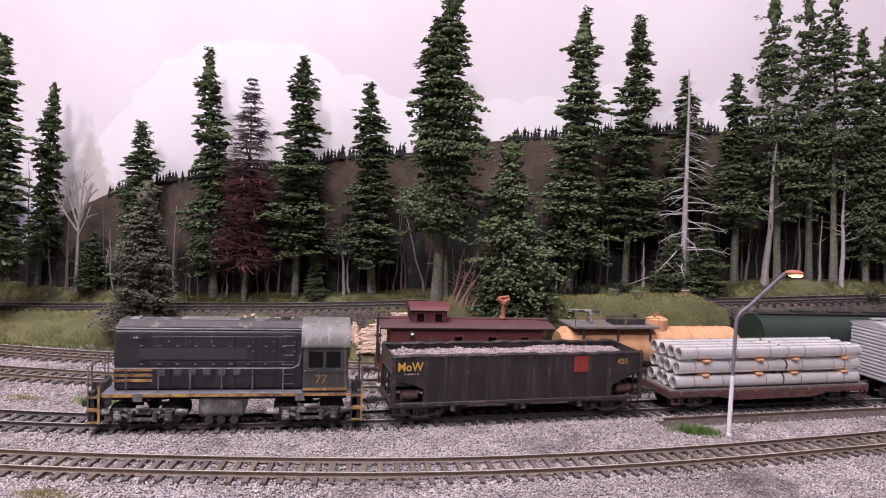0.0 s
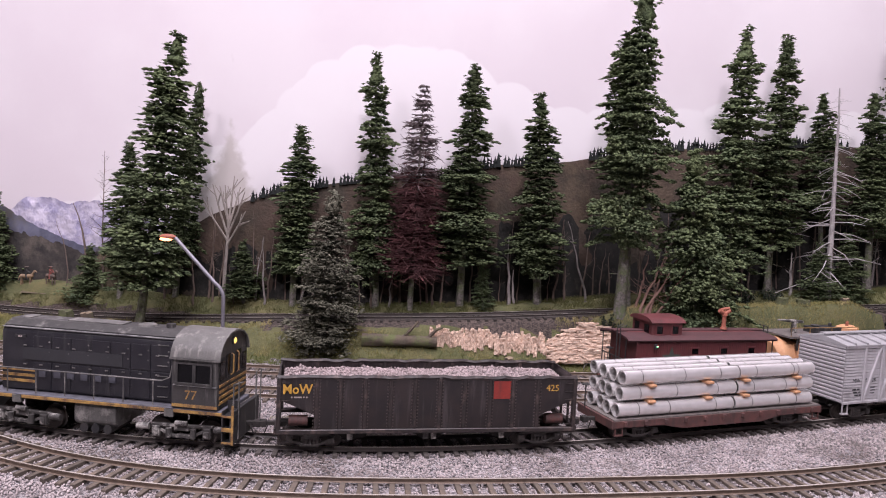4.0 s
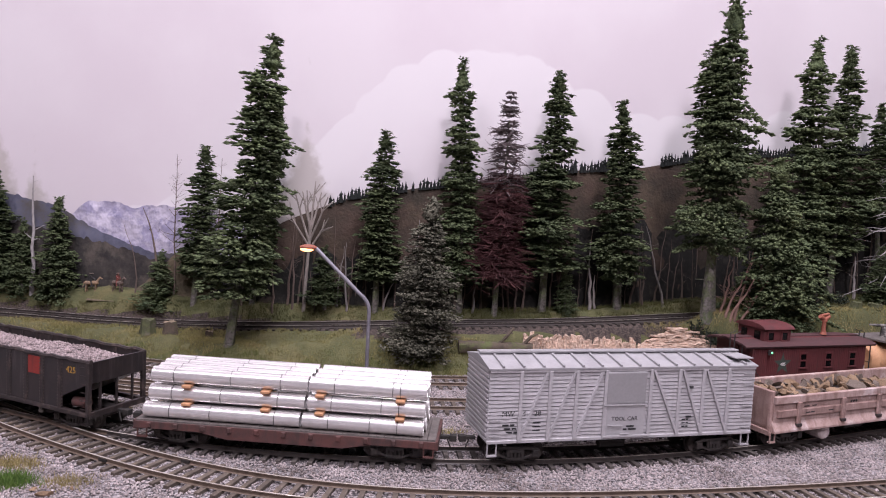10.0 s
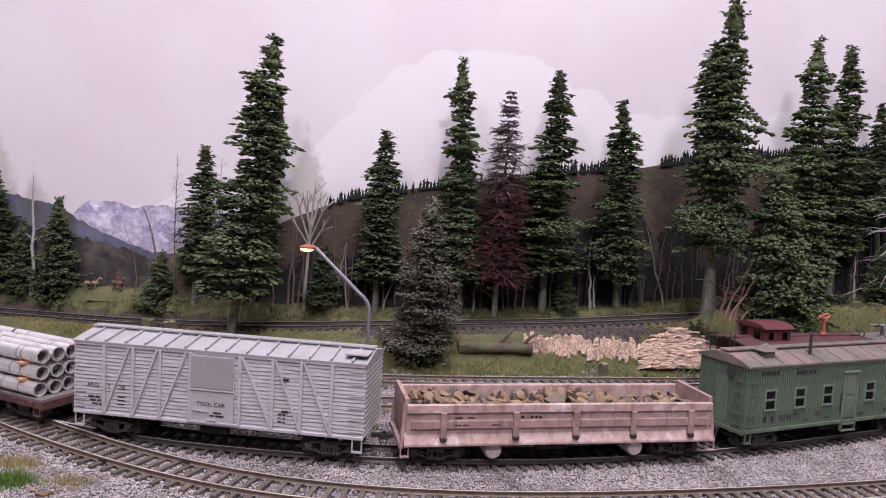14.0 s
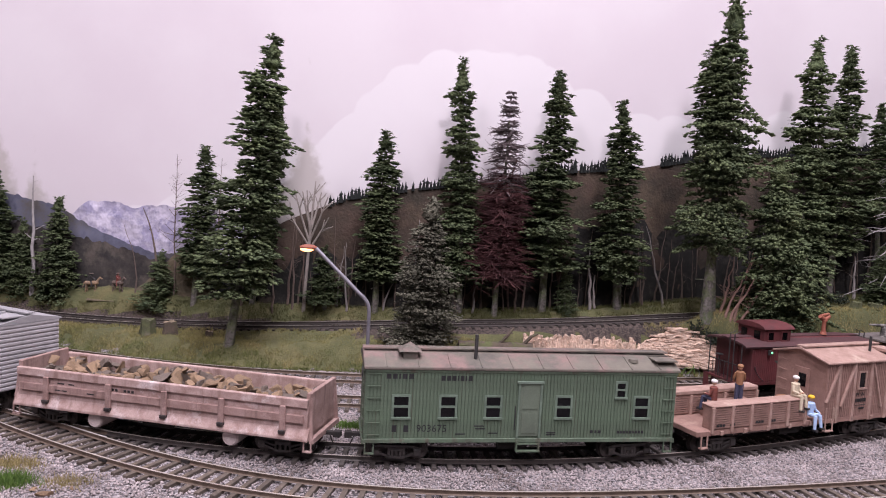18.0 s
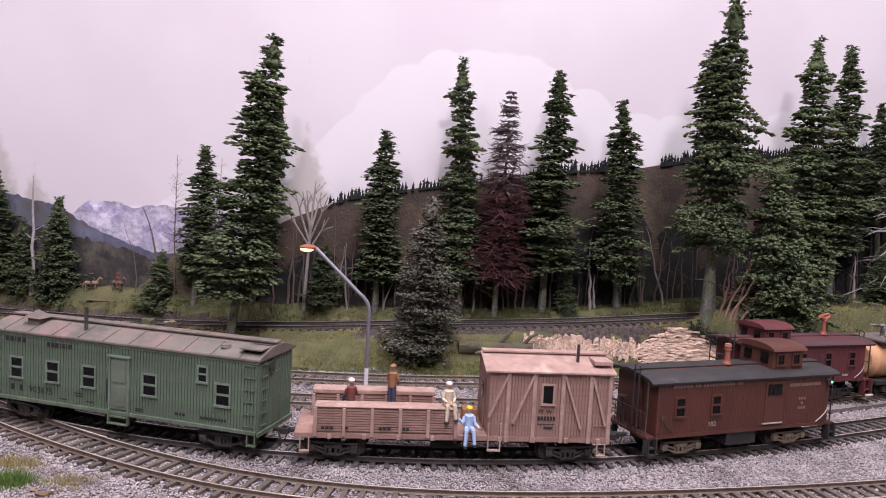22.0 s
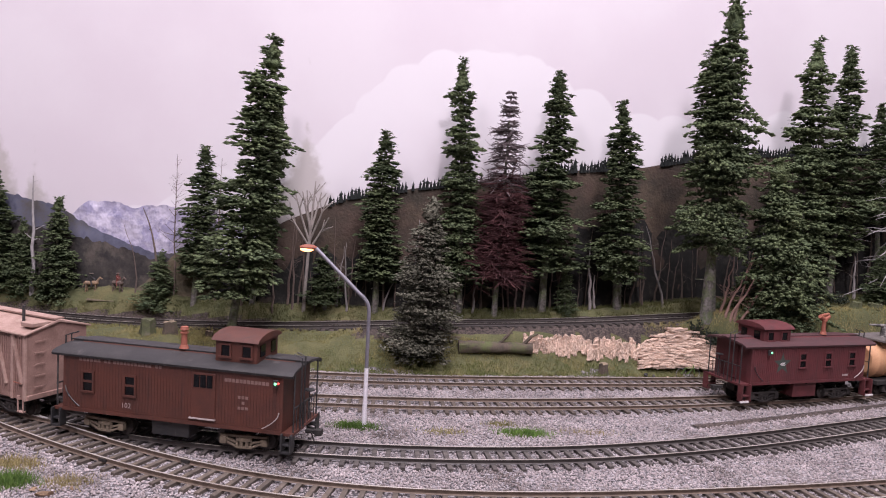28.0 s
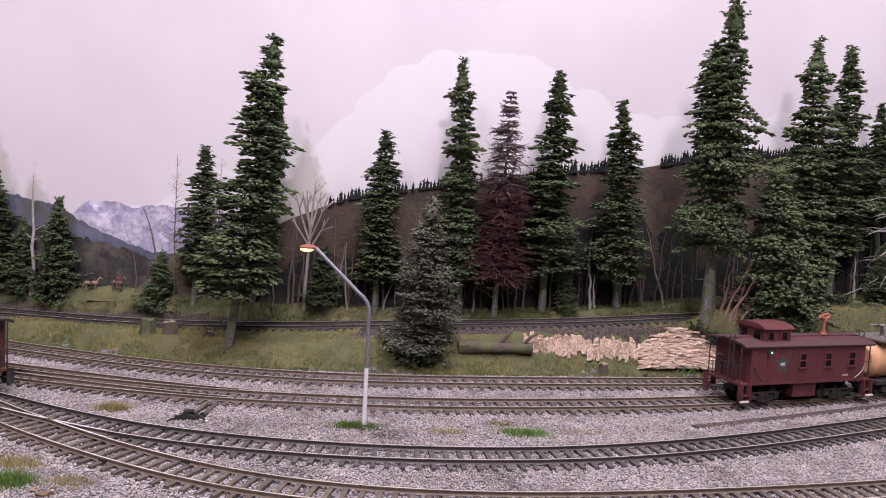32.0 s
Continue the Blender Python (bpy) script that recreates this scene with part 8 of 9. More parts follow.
for i in range(80):
    x = -0.14 + 0.74 * ((i * 0.61803) % 1.0)
    y = wall_y(x) - rr.uniform(0.020, 0.034)
    dead_tree("dead_sapling", x, y, ground_z(x, y) - 0.001, rr.uniform(-0.006, 0.006), rr.uniform(0.035, 0.085), rr.uniform(0.0006, 0.0012), BROWNWOOD, "thin brown bare trunk in the dark wood", 300 + i, 3, 0.25, 0.3)
def forked_tree(x, y, z, label):
    """A bare broadleaf tree: a slender trunk that splits into upright forked branches."""
    r = random.Random(31)
    t = thing("bare_tree", pose(x, y, z), label, "tree", "bare trees")
    part("trunk", Shape().path([(0, 0, -0.006), (0.0015, 0, 0.030), (0.0035, 0, 0.066), (0.0042, 0, 0.076)], [0.0017, 0.0014, 0.0012, 0.0010], 8), PALEBRANCH, t, smooth=True)
    for i, (a, ln, z0) in enumerate(((-36, 0.036, 0.058), (-22, 0.040, 0.062), (-8, 0.032, 0.068), (4, 0.034, 0.074), (15, 0.030, 0.070), (26, 0.036, 0.062), (38, 0.030, 0.054), (-15, 0.028, 0.072))):
        d = Vector((math.sin(radians(a)), r.uniform(-0.25, 0.25), math.cos(radians(a))))
        p = Vector((0.0036 * z0 / 0.07, 0, z0))
        q = p + d * ln * 0.5 + Vector((0, 0, 0.003))
        e = q + (d + Vector((0, 0, 0.35))).normalized() * ln * 0.55
        b = part("branch", Shape().path([p, q, e], [0.0010, 0.0008, 0.0004], 6), PALEBRANCH, t)
        for k in range(3):
            f = q.lerp(e, r.uniform(0.0, 0.6))
            w = radians(a + (-1) ** k * r.uniform(18, 38))
            part("twig", Shape().rod(f, f + Vector((math.sin(w), r.uniform(-0.2, 0.2), math.cos(w))) * ln * r.uniform(0.22, 0.4), 0.0005, 0.0003, 5), PALEBRANCH, b)


PALEBRANCH = mat("pale_bare_branch", (0.33, 0.295, 0.265), 0.85, second=(0.22, 0.19, 0.17), scale=240, amount=0.9, fine=1500, bump=0.3, island=0.2)
forked_tree(-0.1150, 0.5788, 0.0224, "bare forked broadleaf tree with upright pale branches")
dead_tree("bare_tree", -0.2310, 0.5957, 0.0265, 0.0010, 0.1250, 0.0008, BROWNWOOD, "spindly bare brown tree with fine twigs", 36, 40, 0.13, 0.35, twig=0.5)
dead_tree("bare_tree", -0.1930, 0.5900, 0.0270, 0.0030, 0.1230, 0.0008, BROWNWOOD, "spindly bare brown tree with fine twigs", 37, 34, 0.13, 0.4, twig=0.5)
dead_tree("bent_snag", -0.2512, 0.5977, 0.0257, -0.0081, 0.0790, 0.0016, BROWNWOOD, "bent broken brown snag on the meadow", 38, 2, 0.1, 0.5, bow=0.008)
dead_tree("bent_snag", -0.2654, 0.5997, 0.0257, -0.0111, 0.0640, 0.0008, BROWNWOOD, "thin leaning brown snag on the meadow", 39, 2, 0.1, 0.5, bow=0.005)
dead_tree("birch_snag", -0.3595, 0.6074, 0.0189, 0.0000, 0.1081, 0.0021, SILVERWOOD, "pale dead birch with broken side branch", 40, 6, 0.16, 0.45)
dead_tree("dead_conifer", 0.4122, 0.6354, 0.0506, -0.0060, 0.1866, 0.0030, SILVERWOOD, "tall silver-grey dead conifer with drooping bare branches", 41, 84, 0.20, 0.10, 0.6, twig=0.2)
dead_tree("snag", 0.4816, 0.6560, 0.0600, 0.0019, 0.1200, 0.0031, DEADWOOD, "thick broken grey-brown snag with forked top", 42, 11, 0.17, 0.4)
dead_tree("birch_snag", 0.5483, 0.6704, 0.0596, -0.0050, 0.1033, 0.0022, SILVERWOOD, "pale dead birch with stubby branches", 43, 14, 0.16, 0.3)
for i, (x, y, dx) in enumerate(((0.230, 0.560, 0.02), (0.234, 0.559, 0.026), (0.238, 0.560, 0.012), (0.228, 0.562, 0.008), (0.241, 0.559, 0.03))):
    dead_tree("brush", x, y, ground_z(x, y) - 0.001, dx, 0.044 + 0.006 * (i % 3), 0.0013, REDBRUSH, "reddish-brown dead brush leaning by the big spruce", 50 + i, 9, 0.35, 0.25)

# ---- street lamps ----
POLEGREY = mat("grey_pole_paint", (0.22, 0.21, 0.24), 0.5, metal=0.3, scale=200, fine=1500, bump=0.1)
POLEWHITE = mat("white_pole_paint", (0.74, 0.71, 0.74), 0.6, second=(0.6, 0.57, 0.6), scale=200, fine=1500, bump=0.1)


def street_lamp(x, y, z, way, reach, yy, bend, top, label):
    t = thing("street_lamp", pose(x, y, z), label, "street lamp", "yard street lamps")
    part("base", Shape().rod((0, 0, -0.002), (0, 0, 0.0012), 0.0022, 0.0018, 14), POLEWHITE, t, smooth=True)
    part("lower_pole", Shape().rod((0, 0, 0), (0, 0, 0.0345), 0.00135, 0.00115, 14), POLEWHITE, t, "white painted lower pole", smooth=True)
    pts = [(0, 0, 0.0345), (0, 0, bend - 0.006)]
    for f in np.linspace(0, 1, 7)[1:]:
        pts.append((way * 0.0055 * f * f, yy * 0.1 * f, bend - 0.006 + 0.0115 * f - 0.002 * f * f))
    pts.append((way * reach, yy, top))
    part("pole", Shape().path(pts, 0.00105, 12), POLEGREY, t, smooth=True)
    hx = way * reach
    head = part("lamp_head", Shape().ball((hx + way * 0.0045, yy, top + 0.0004), 0.0050, 16, 8, 0, (1.0, 0.5, 0.34)), STACKRED, t, "reddish lamp hood", smooth=True)
    part("bulb", Shape().ball((hx + way * 0.0052, yy - 0.0006, top - 0.0008), 0.0038, 14, 8, 0, (1.0, 0.5, 0.34)), BULB, head, "glowing warm bulb", smooth=True)
    return t


street_lamp(-0.0390, 0.3811, -0.0042, -1, 0.0320, 0.008, 0.0720, 0.0990, "grey street lamp with white foot and lit warm bulb")
street_lamp(0.4082, 0.4340, -0.0042, 1, 0.0205, -0.010, 0.0700, 0.0940, "grey street lamp with white foot and lit warm bulb")

# ---- stumps, logs, bark ----
MOSSBARK = mat("mossy_bark", (0.115, 0.088, 0.066), 0.95, second=(0.06, 0.05, 0.038), scale=200, amount=0.9, fine=1200, bump=0.9, bump_mm=0.6, third=(0.10, 0.115, 0.045), third_scale=70, third_cut=0.58)
CUTWOOD = mat("cut_wood_face", (0.28, 0.22, 0.15), 0.9, second=(0.17, 0.13, 0.09), scale=260, amount=0.9, fine=1500, bump=0.4)
BARKSLAB = mat("pinkish_bark_slab", (0.62, 0.42, 0.31), 0.9, second=(0.22, 0.12, 0.085), scale=420, amount=0.9, fine=1400, bump=0.6, bump_mm=0.6, island=0.45, spread=0.2, third=(0.80, 0.68, 0.56), third_scale=230, third_cut=0.53)
MOSS = mat("green_moss_bark", (0.105, 0.115, 0.052), 0.95, second=(0.05, 0.055, 0.03), scale=240, amount=0.9, fine=1200, bump=0.9, bump_mm=0.6, third=(0.17, 0.15, 0.11), third_scale=120, third_cut=0.56)


def stump(x, y, z, h, r, seed, label):
    rng = random.Random(seed)
    t = thing("tree_stump", pose(x, y, z - 0.002), label, "stump", "cut stumps")
    S = Shape()
    m, n = 14, 6
    amp = [rng.uniform(0.85, 1.15) for _ in range(m)]
    for j in range(n + 1):
        f = j / n
        for i in range(m):
            a = 6.283 * i / m
            q = r * amp[i] * (1 - 0.16 * f) * (1 + 0.45 * (1 - f) ** 3 * (1 + 0.4 * math.sin(3 * a + seed))) * rng.uniform(0.90, 1.10)
            S.v.append((math.cos(a) * q, math.sin(a) * q, (h + 0.008) * f - 0.006 + (rng.uniform(-0.0009, 0.0009) if j == n else 0)))
    for j in range(n):
        for i in range(m):
            S.f.append((j * m + i, j * m + (i + 1) % m, (j + 1) * m + (i + 1) % m, (j + 1) * m + i))
            S.mi.append(0)
    part("trunk", S, MOSS if "mossy" in label else MOSSBARK, t, smooth=True)
    C = Shape()
    C.v = [tuple(v) for v in S.v[n * m:]] + [(0, 0, h + 0.0023)]
    C.f = [(i, (i + 1) % m, m) for i in range(m)]
    C.mi = [0] * m
    part("cut_face", C, MOSS if "mossy" in label else CUTWOOD, t, "weathered sawn top")


stump(-0.2272, 0.5360, 0.0080, 0.0125, 0.0062, 1, "mossy cut stump standing in the grass")
stump(-0.2105, 0.5380, 0.0080, 0.0110, 0.0055, 2, "brown cut stump standing in the grass")
stump(0.1293, 0.5320, ground_z(0.1293, 0.532), 0.0080, 0.0040, 3, "small grey stump before the bark pile")
stump(0.3523, 0.5847, 0.0490, 0.0085, 0.0052, 4, "mossy green stump on the mound")
stump(0.3699, 0.5883, 0.0485, 0.0078, 0.0062, 5, "wide mossy stump with flared roots")
stump(0.4076, 0.5974, 0.0493, 0.0090, 0.0040, 6, "thin pale stump on the mound")
stump(-0.1799, 0.5396, 0.0087, 0.0040, 0.0035, 7, "low grey stump beside a spruce trunk")


def fallen_log(x0, y0, x1, y1, z, r, seed, label, stubs=2):
    rng = random.Random(seed)
    ln = math.hypot(x1 - x0, y1 - y0)
    t = thing("fallen_log", pose(x0, y0, z, 0, 0, math.degrees(math.atan2(y1 - y0, x1 - x0))), label, "log")
    S = Shape()
    m, n = 14, 14
    for j in range(n + 1):
        f = j / n
        for i in range(m):
            a = 6.283 * i / m
            q = r * (1 - 0.15 * f) * rng.uniform(0.9, 1.1)
            S.v.append((ln * f, math.cos(a) * q, math.sin(a) * q + rng.uniform(-0.0002, 0.0002)))
    for j in range(n):
        for i in range(m):
            S.f.append((j * m + i, (j + 1) * m + i, (j + 1) * m + (i + 1) % m, j * m + (i + 1) % m))
            S.mi.append(0)
    part("bark", S, MOSSBARK, t, smooth=True)
    part("cut_face", Shape().rod((-0.0001, 0, 0), (0.0003, 0, 0), r * 0.92, r * 0.95, 14), CUTWOOD if stubs < 2 else BROWNWOOD, t)
    part("cut_face", Shape().rod((ln - 0.0003, 0, 0), (ln + 0.0001, 0, 0), r * 0.80, r * 0.80, 14), CUTWOOD, t)
    for i in range(stubs):
        x = ln * (0.55 + 0.33 * i)
        part("branch_stub", Shape().path([(x, 0, r * 0.6), (x + 0.006, -0.001, r + 0.005), (x + 0.011, 0.001, r + 0.0105 - 0.004 * i)], [0.0016, 0.0013, 0.0009], 7), MOSSBARK, t)


fallen_log(0.0156, 0.5250, 0.0729, 0.5320, 0.0140, 0.0048, 1, "mossy fallen log with two branch stubs")
fallen_log(0.0080, 0.5350, 0.0350, 0.5390, 0.0160, 0.0040, 2, "pale short log behind the mossy log", 0)
fallen_log(0.5050, 0.6630, 0.5350, 0.6680, 0.0625, 0.0022, 3, "thin fallen log lying on the bank", 0)


def slab_mesh(seed):
    rng = np.random.default_rng(seed)
    S = Shape()
    nx, nz = 4, 5
    V = {}
    for side in (-1, 1):
        for i in range(nx + 1):
            for j in range(nz + 1):
                V[(side, i, j)] = len(S.v)
                S.v.append(((i / nx - 0.5) + rng.normal(0, 0.045), side * 0.16 + rng.normal(0, 0.07), (j / nz - 0.5) + rng.normal(0, 0.045)))
    for i in range(nx):
        for j in range(nz):
            S.f.append((V[(-1, i, j)], V[(-1, i + 1, j)], V[(-1, i + 1, j + 1)], V[(-1, i, j + 1)]))
            S.f.append((V[(1, i, j)], V[(1, i, j + 1)], V[(1, i + 1, j + 1)], V[(1, i + 1, j)]))
    for i in range(nx):
        for j in (0, nz):
            S.f.append((V[(-1, i, j)], V[(1, i, j)], V[(1, i + 1, j)], V[(-1, i + 1, j)]))
    for j in range(nz):
        for i in (0, nx):
            S.f.append((V[(-1, i, j)], V[(1, i, j)], V[(1, i, j + 1)], V[(-1, i, j + 1)]))
    S.mi = [0] * len(S.f)
    return S.mesh("slab", BARKSLAB)


SLABS = [slab_mesh(60 + i) for i in range(8)]


def bark_pile():
    t = thing("bark_wall", Matrix.Identity(4), "row of upright pinkish bark slabs along the embankment", "bark pile")
    r = random.Random(9)
    for i in range(120):
        f = i / 119
        x = 0.068 + 0.098 * f + r.uniform(-0.001, 0.001)
        y = TRACK_D.y_at(x) - 0.0245 + r.uniform(-0.0022, 0.0016)
        hgt = r.uniform(0.0080, 0.0105) * (1 - 0.1 * f)
        o = part("slab", SLABS[i % 8], None, t)
        o.matrix_basis = pose(x, y, ground_z(x, y) + hgt * 0.40, r.uniform(-14, 8), r.uniform(-8, 8) + (14 if i % 9 == 0 else 0), r.uniform(-20, 20)) @ Matrix.Diagonal((r.uniform(0.0020, 0.0044), 0.005, hgt, 1))
    t = thing("bark_heap", Matrix.Identity(4), "heap of flat pinkish bark slabs beside the mound", "bark pile")
    for i in range(300):
        f = (i * 0.618) % 1
        g = (i // 2) / 150
        x = 0.164 + 0.080 * f
        peak = max(0.22, 1 - abs(f - 0.36) * 1.2)
        y = 0.540 + 0.010 * g + 0.004 * f
        z = 0.002 + 0.003 * f + 0.031 * peak * g
        o = part("slab", SLABS[i % 8], None, t)
        o.matrix_basis = pose(x, y, z, 90 + r.uniform(-25, 15), r.uniform(-7, 7) + (f - 0.36) * 30, r.uniform(-14, 14)) @ Matrix.Diagonal((r.uniform(0.008, 0.016), 0.0034, r.uniform(0.003, 0.006), 1))


bark_pile()

# ---- bushes and grass ----
DARKLEAF = mat("dark_bush_leaf", (0.035, 0.045, 0.03), 0.9, second=(0.02, 0.026, 0.018), scale=90, amount=0.9, fine=800, bump=0.3, island=0.35, spec=0.2)


def bush(x, y, z, r, h, material, label, seed, n=900):
    rng = np.random.default_rng(seed)
    d = rng.normal(0, 1, (n, 3))
    d /= np.linalg.norm(d, axis=1)[:, None]
    d[:, 2] = abs(d[:, 2])
    rad = rng.random(n) ** 0.4
    c = d * rad[:, None] * np.array([r, r * 0.8, h]) * (0.75 + 0.35 * np.sin(d[:, :1] * 9 + seed))
    u = rng.normal(0, 1, (n, 3))
    u /= np.linalg.norm(u, axis=1)[:, None]
    w = np.cross(u, rng.normal(0, 1, (n, 3)))
    w /= np.linalg.norm(w, axis=1)[:, None]
    s = rng.uniform(0.0006, 0.0014, n)[:, None]
    q = np.stack([c - u * s, c + w * s * 0.5, c + u * s, c - w * s * 0.5], 1).reshape(-1, 3)
    t = thing("bush", pose(x, y, z), label, "bush", "low bushes")
    part("foliage", array_mesh("foliage", q, np.arange(len(q)).reshape(-1, 4), [material]), None, t)
    for i in range(6):
        a = 6.283 * i / 6
        part("stem", Shape().rod((0, 0, -0.001), (math.cos(a) * r * 0.6, math.sin(a) * r * 0.5, h * 0.7), 0.0005, 0.0002, 5), BROWNWOOD, t)


for i, (x, y, r, h) in enumerate(((0.207, 0.553, 0.011, 0.013), (0.220, 0.550, 0.012, 0.011), (0.334, 0.622, 0.014, 0.014), (0.318, 0.618, 0.010, 0.008), (0.446, 0.600, 0.008, 0.016), (0.560, 0.640, 0.010, 0.010), (0.300, 0.622, 0.010, 0.012), (0.36, 0.630, 0.012, 0.010))):
    bush(x, y, ground_z(x, y) - 0.001, r, h, DARKLEAF, "low dark leafy bush on the bank", i)

BLADE = mat("static_grass", (0.30, 0.262, 0.112), 0.9, second=(0.20, 0.195, 0.076), scale=26, amount=0.95, fine=600, bump=0, island=0.35, spec=0.2, third=(0.38, 0.31, 0.15), third_scale=17, third_cut=0.57)
MIDBLADE = mat("olive_green_grass", (0.150, 0.165, 0.056), 0.9, second=(0.100, 0.122, 0.042), scale=60, amount=0.95, fine=600, bump=0, island=0.35, spec=0.2, third=(0.23, 0.20, 0.09), third_scale=40, third_cut=0.57)
MOSSBLADE = mat("mossy_green_grass", (0.130, 0.135, 0.050), 0.9, second=(0.080, 0.090, 0.035), scale=50, amount=0.95, fine=600, bump=0, island=0.35, spec=0.2, third=(0.18, 0.16, 0.075), third_scale=30, third_cut=0.58)
BRIGHTBLADE = mat("bright_green_grass", (0.13, 0.21, 0.05), 0.9, second=(0.08, 0.15, 0.035), scale=200, amount=0.9, fine=600, bump=0, island=0.35, spec=0.2)
STRAWBLADE = mat("straw_grass", (0.36, 0.30, 0.14), 0.9, second=(0.26, 0.21, 0.09), scale=200, amount=0.9, fine=600, bump=0, island=0.35, spec=0.2)


def blades(name, X, Y, Z, hmin, hmax, width, material, seed, label, kind="stuff", category="grass"):
    rng = np.random.default_rng(seed)
    n = len(X)
    a = rng.random(n) * 6.283
    h = rng.uniform(hmin, hmax, n)
    lean = rng.normal(0, 0.45, (n, 2)) * h[:, None]
    dx, dy = np.cos(a) * width / 2, np.sin(a) * width / 2
    p0 = np.stack([X - dx, Y - dy, Z - 0.0004], 1)
    p1 = np.stack([X + dx, Y + dy, Z - 0.0004], 1)
    p2 = np.stack([X + lean[:, 0], Y + lean[:, 1], Z + h], 1)
    q = np.stack([p0, p1, p2], 1).reshape(-1, 3)
    ob = new(name, array_mesh(name, q, np.arange(len(q)).reshape(-1, 3), [material]))
    return tagged(ob, label, category, kind=kind)


def meadow():
    rng = np.random.default_rng(21)
    X, Y = rng.uniform(-0.46, 0.66, 640000), rng.uniform(0.48, 0.70, 640000)
    ye, yd = np.interp(X, EDGE_X, EDGE_Y), TRACK_D.y_at(X)
    front = (Y > ye - 0.004) & (Y < yd - np.where(X < -0.06, 0.014, 0.026) + 0.003 * np.sin(X * 90))
    front |= (X > 0.165) & (X < 0.43) & (Y > ye - 0.002) & (Y < yd - 0.014)
    back = (Y > yd + 0.0125) & (Y < np.minimum(wall_y(X) - 0.026, yd + 0.045 + 0.02 * (X < -0.18)))
    patch = np.array([noise.fractal((x * 42, y * 60, 2.0), 0.8, 2.1, 3) for x, y in zip(X, Y)])
    clump = np.array([noise.noise((x * 150, y * 190, 6.0)) for x, y in zip(X, Y)])
    lush = (Y - ye) < 0.010 + 0.012 * patch
    for name, k, lo, hi, material, seed, label in (
            ("meadow_grass", front & ~lush & (clump > -0.35), 0.0010, 0.0030, BLADE, 22, "short straw-coloured dry grass covering the bank"),
            ("green_grass_strip", front & lush & (clump > -0.30), 0.0012, 0.0034, MIDBLADE, 23, "fresh green grass along the yard edge"),
            ("back_grass", back & (clump > -0.25), 0.0010, 0.0032, MOSSBLADE, 24, "dark mossy green grass behind the main line")):
        blades(name, X[k], Y[k], bank(X[k], Y[k]) + 0.0010 * np.maximum(clump[k], 0), lo, hi, 0.00036, material, seed, label)


meadow()


def tuft(x, y, rx, ry, n, hmax, material, seed, label):
    rng = np.random.default_rng(seed)
    X, Y = x + rng.normal(0, rx * 0.45, n), y + rng.normal(0, ry * 0.45, n)
    blades("grass_tuft", X, Y, bank(X, Y), hmax * 0.4, hmax, 0.0004, material, seed, label, kind="stuff")


tuft(-0.0440, 0.3810, 0.0130, 0.0050, 1300, 0.0042, BRIGHTBLADE, 1, "bright green grass tuft at the lamp foot")
tuft(0.0520, 0.3840, 0.0150, 0.0060, 1500, 0.0038, BRIGHTBLADE, 2, "bright green grass tuft in the ballast")
tuft(0.3900, 0.4330, 0.0130, 0.0060, 1700, 0.0045, BRIGHTBLADE, 3, "bright green grass tuft by the street lamp")
tuft(-0.1840, 0.3890, 0.0100, 0.0050, 1000, 0.0050, STRAWBLADE, 4, "straw-yellow grass tuft beside the switch")
tuft(-0.1800, 0.2870, 0.0120, 0.0080, 1500, 0.0050, BRIGHTBLADE, 5, "bright green grass tuft at the layout front")
tuft(-0.1900, 0.3050, 0.0160, 0.0080, 1100, 0.0040, STRAWBLADE, 6, "brownish dry grass by the front track")
tuft(-0.1550, 0.2900, 0.0130, 0.0080, 500, 0.0036, STRAWBLADE, 7, "brownish dry grass by the front track")
tuft(0.1100, 0.2700, 0.0140, 0.0060, 500, 0.0036, BLADE, 8, "faint green grass before the front track")
tuft(0.3100, 0.2900, 0.0200, 0.0080, 500, 0.0036, STRAWBLADE, 9, "dry grass before the front track")
tuft(0.0400, 0.3980, 0.0100, 0.0050, 250, 0.0030, BLADE, 10, "sparse weeds in the ballast")
tuft(0.0900, 0.3920, 0.0250, 0.0060, 250, 0.0026, STRAWBLADE, 11, "sparse dry weeds in the ballast")
tuft(0.0050, 0.3800, 0.0150, 0.0060, 300, 0.0030, BLADE, 12, "sparse weeds in the ballast")

# ---- loose ballast stones ----
GRAIN = mat("loose_ballast_stone", (0.40, 0.350, 0.345), 0.9, second=(0.24, 0.205, 0.20), scale=60, amount=0.9, fine=900, bump=0, island=0.55,
            third=(0.13, 0.105, 0.095), third_scale=18, third_cut=0.60)


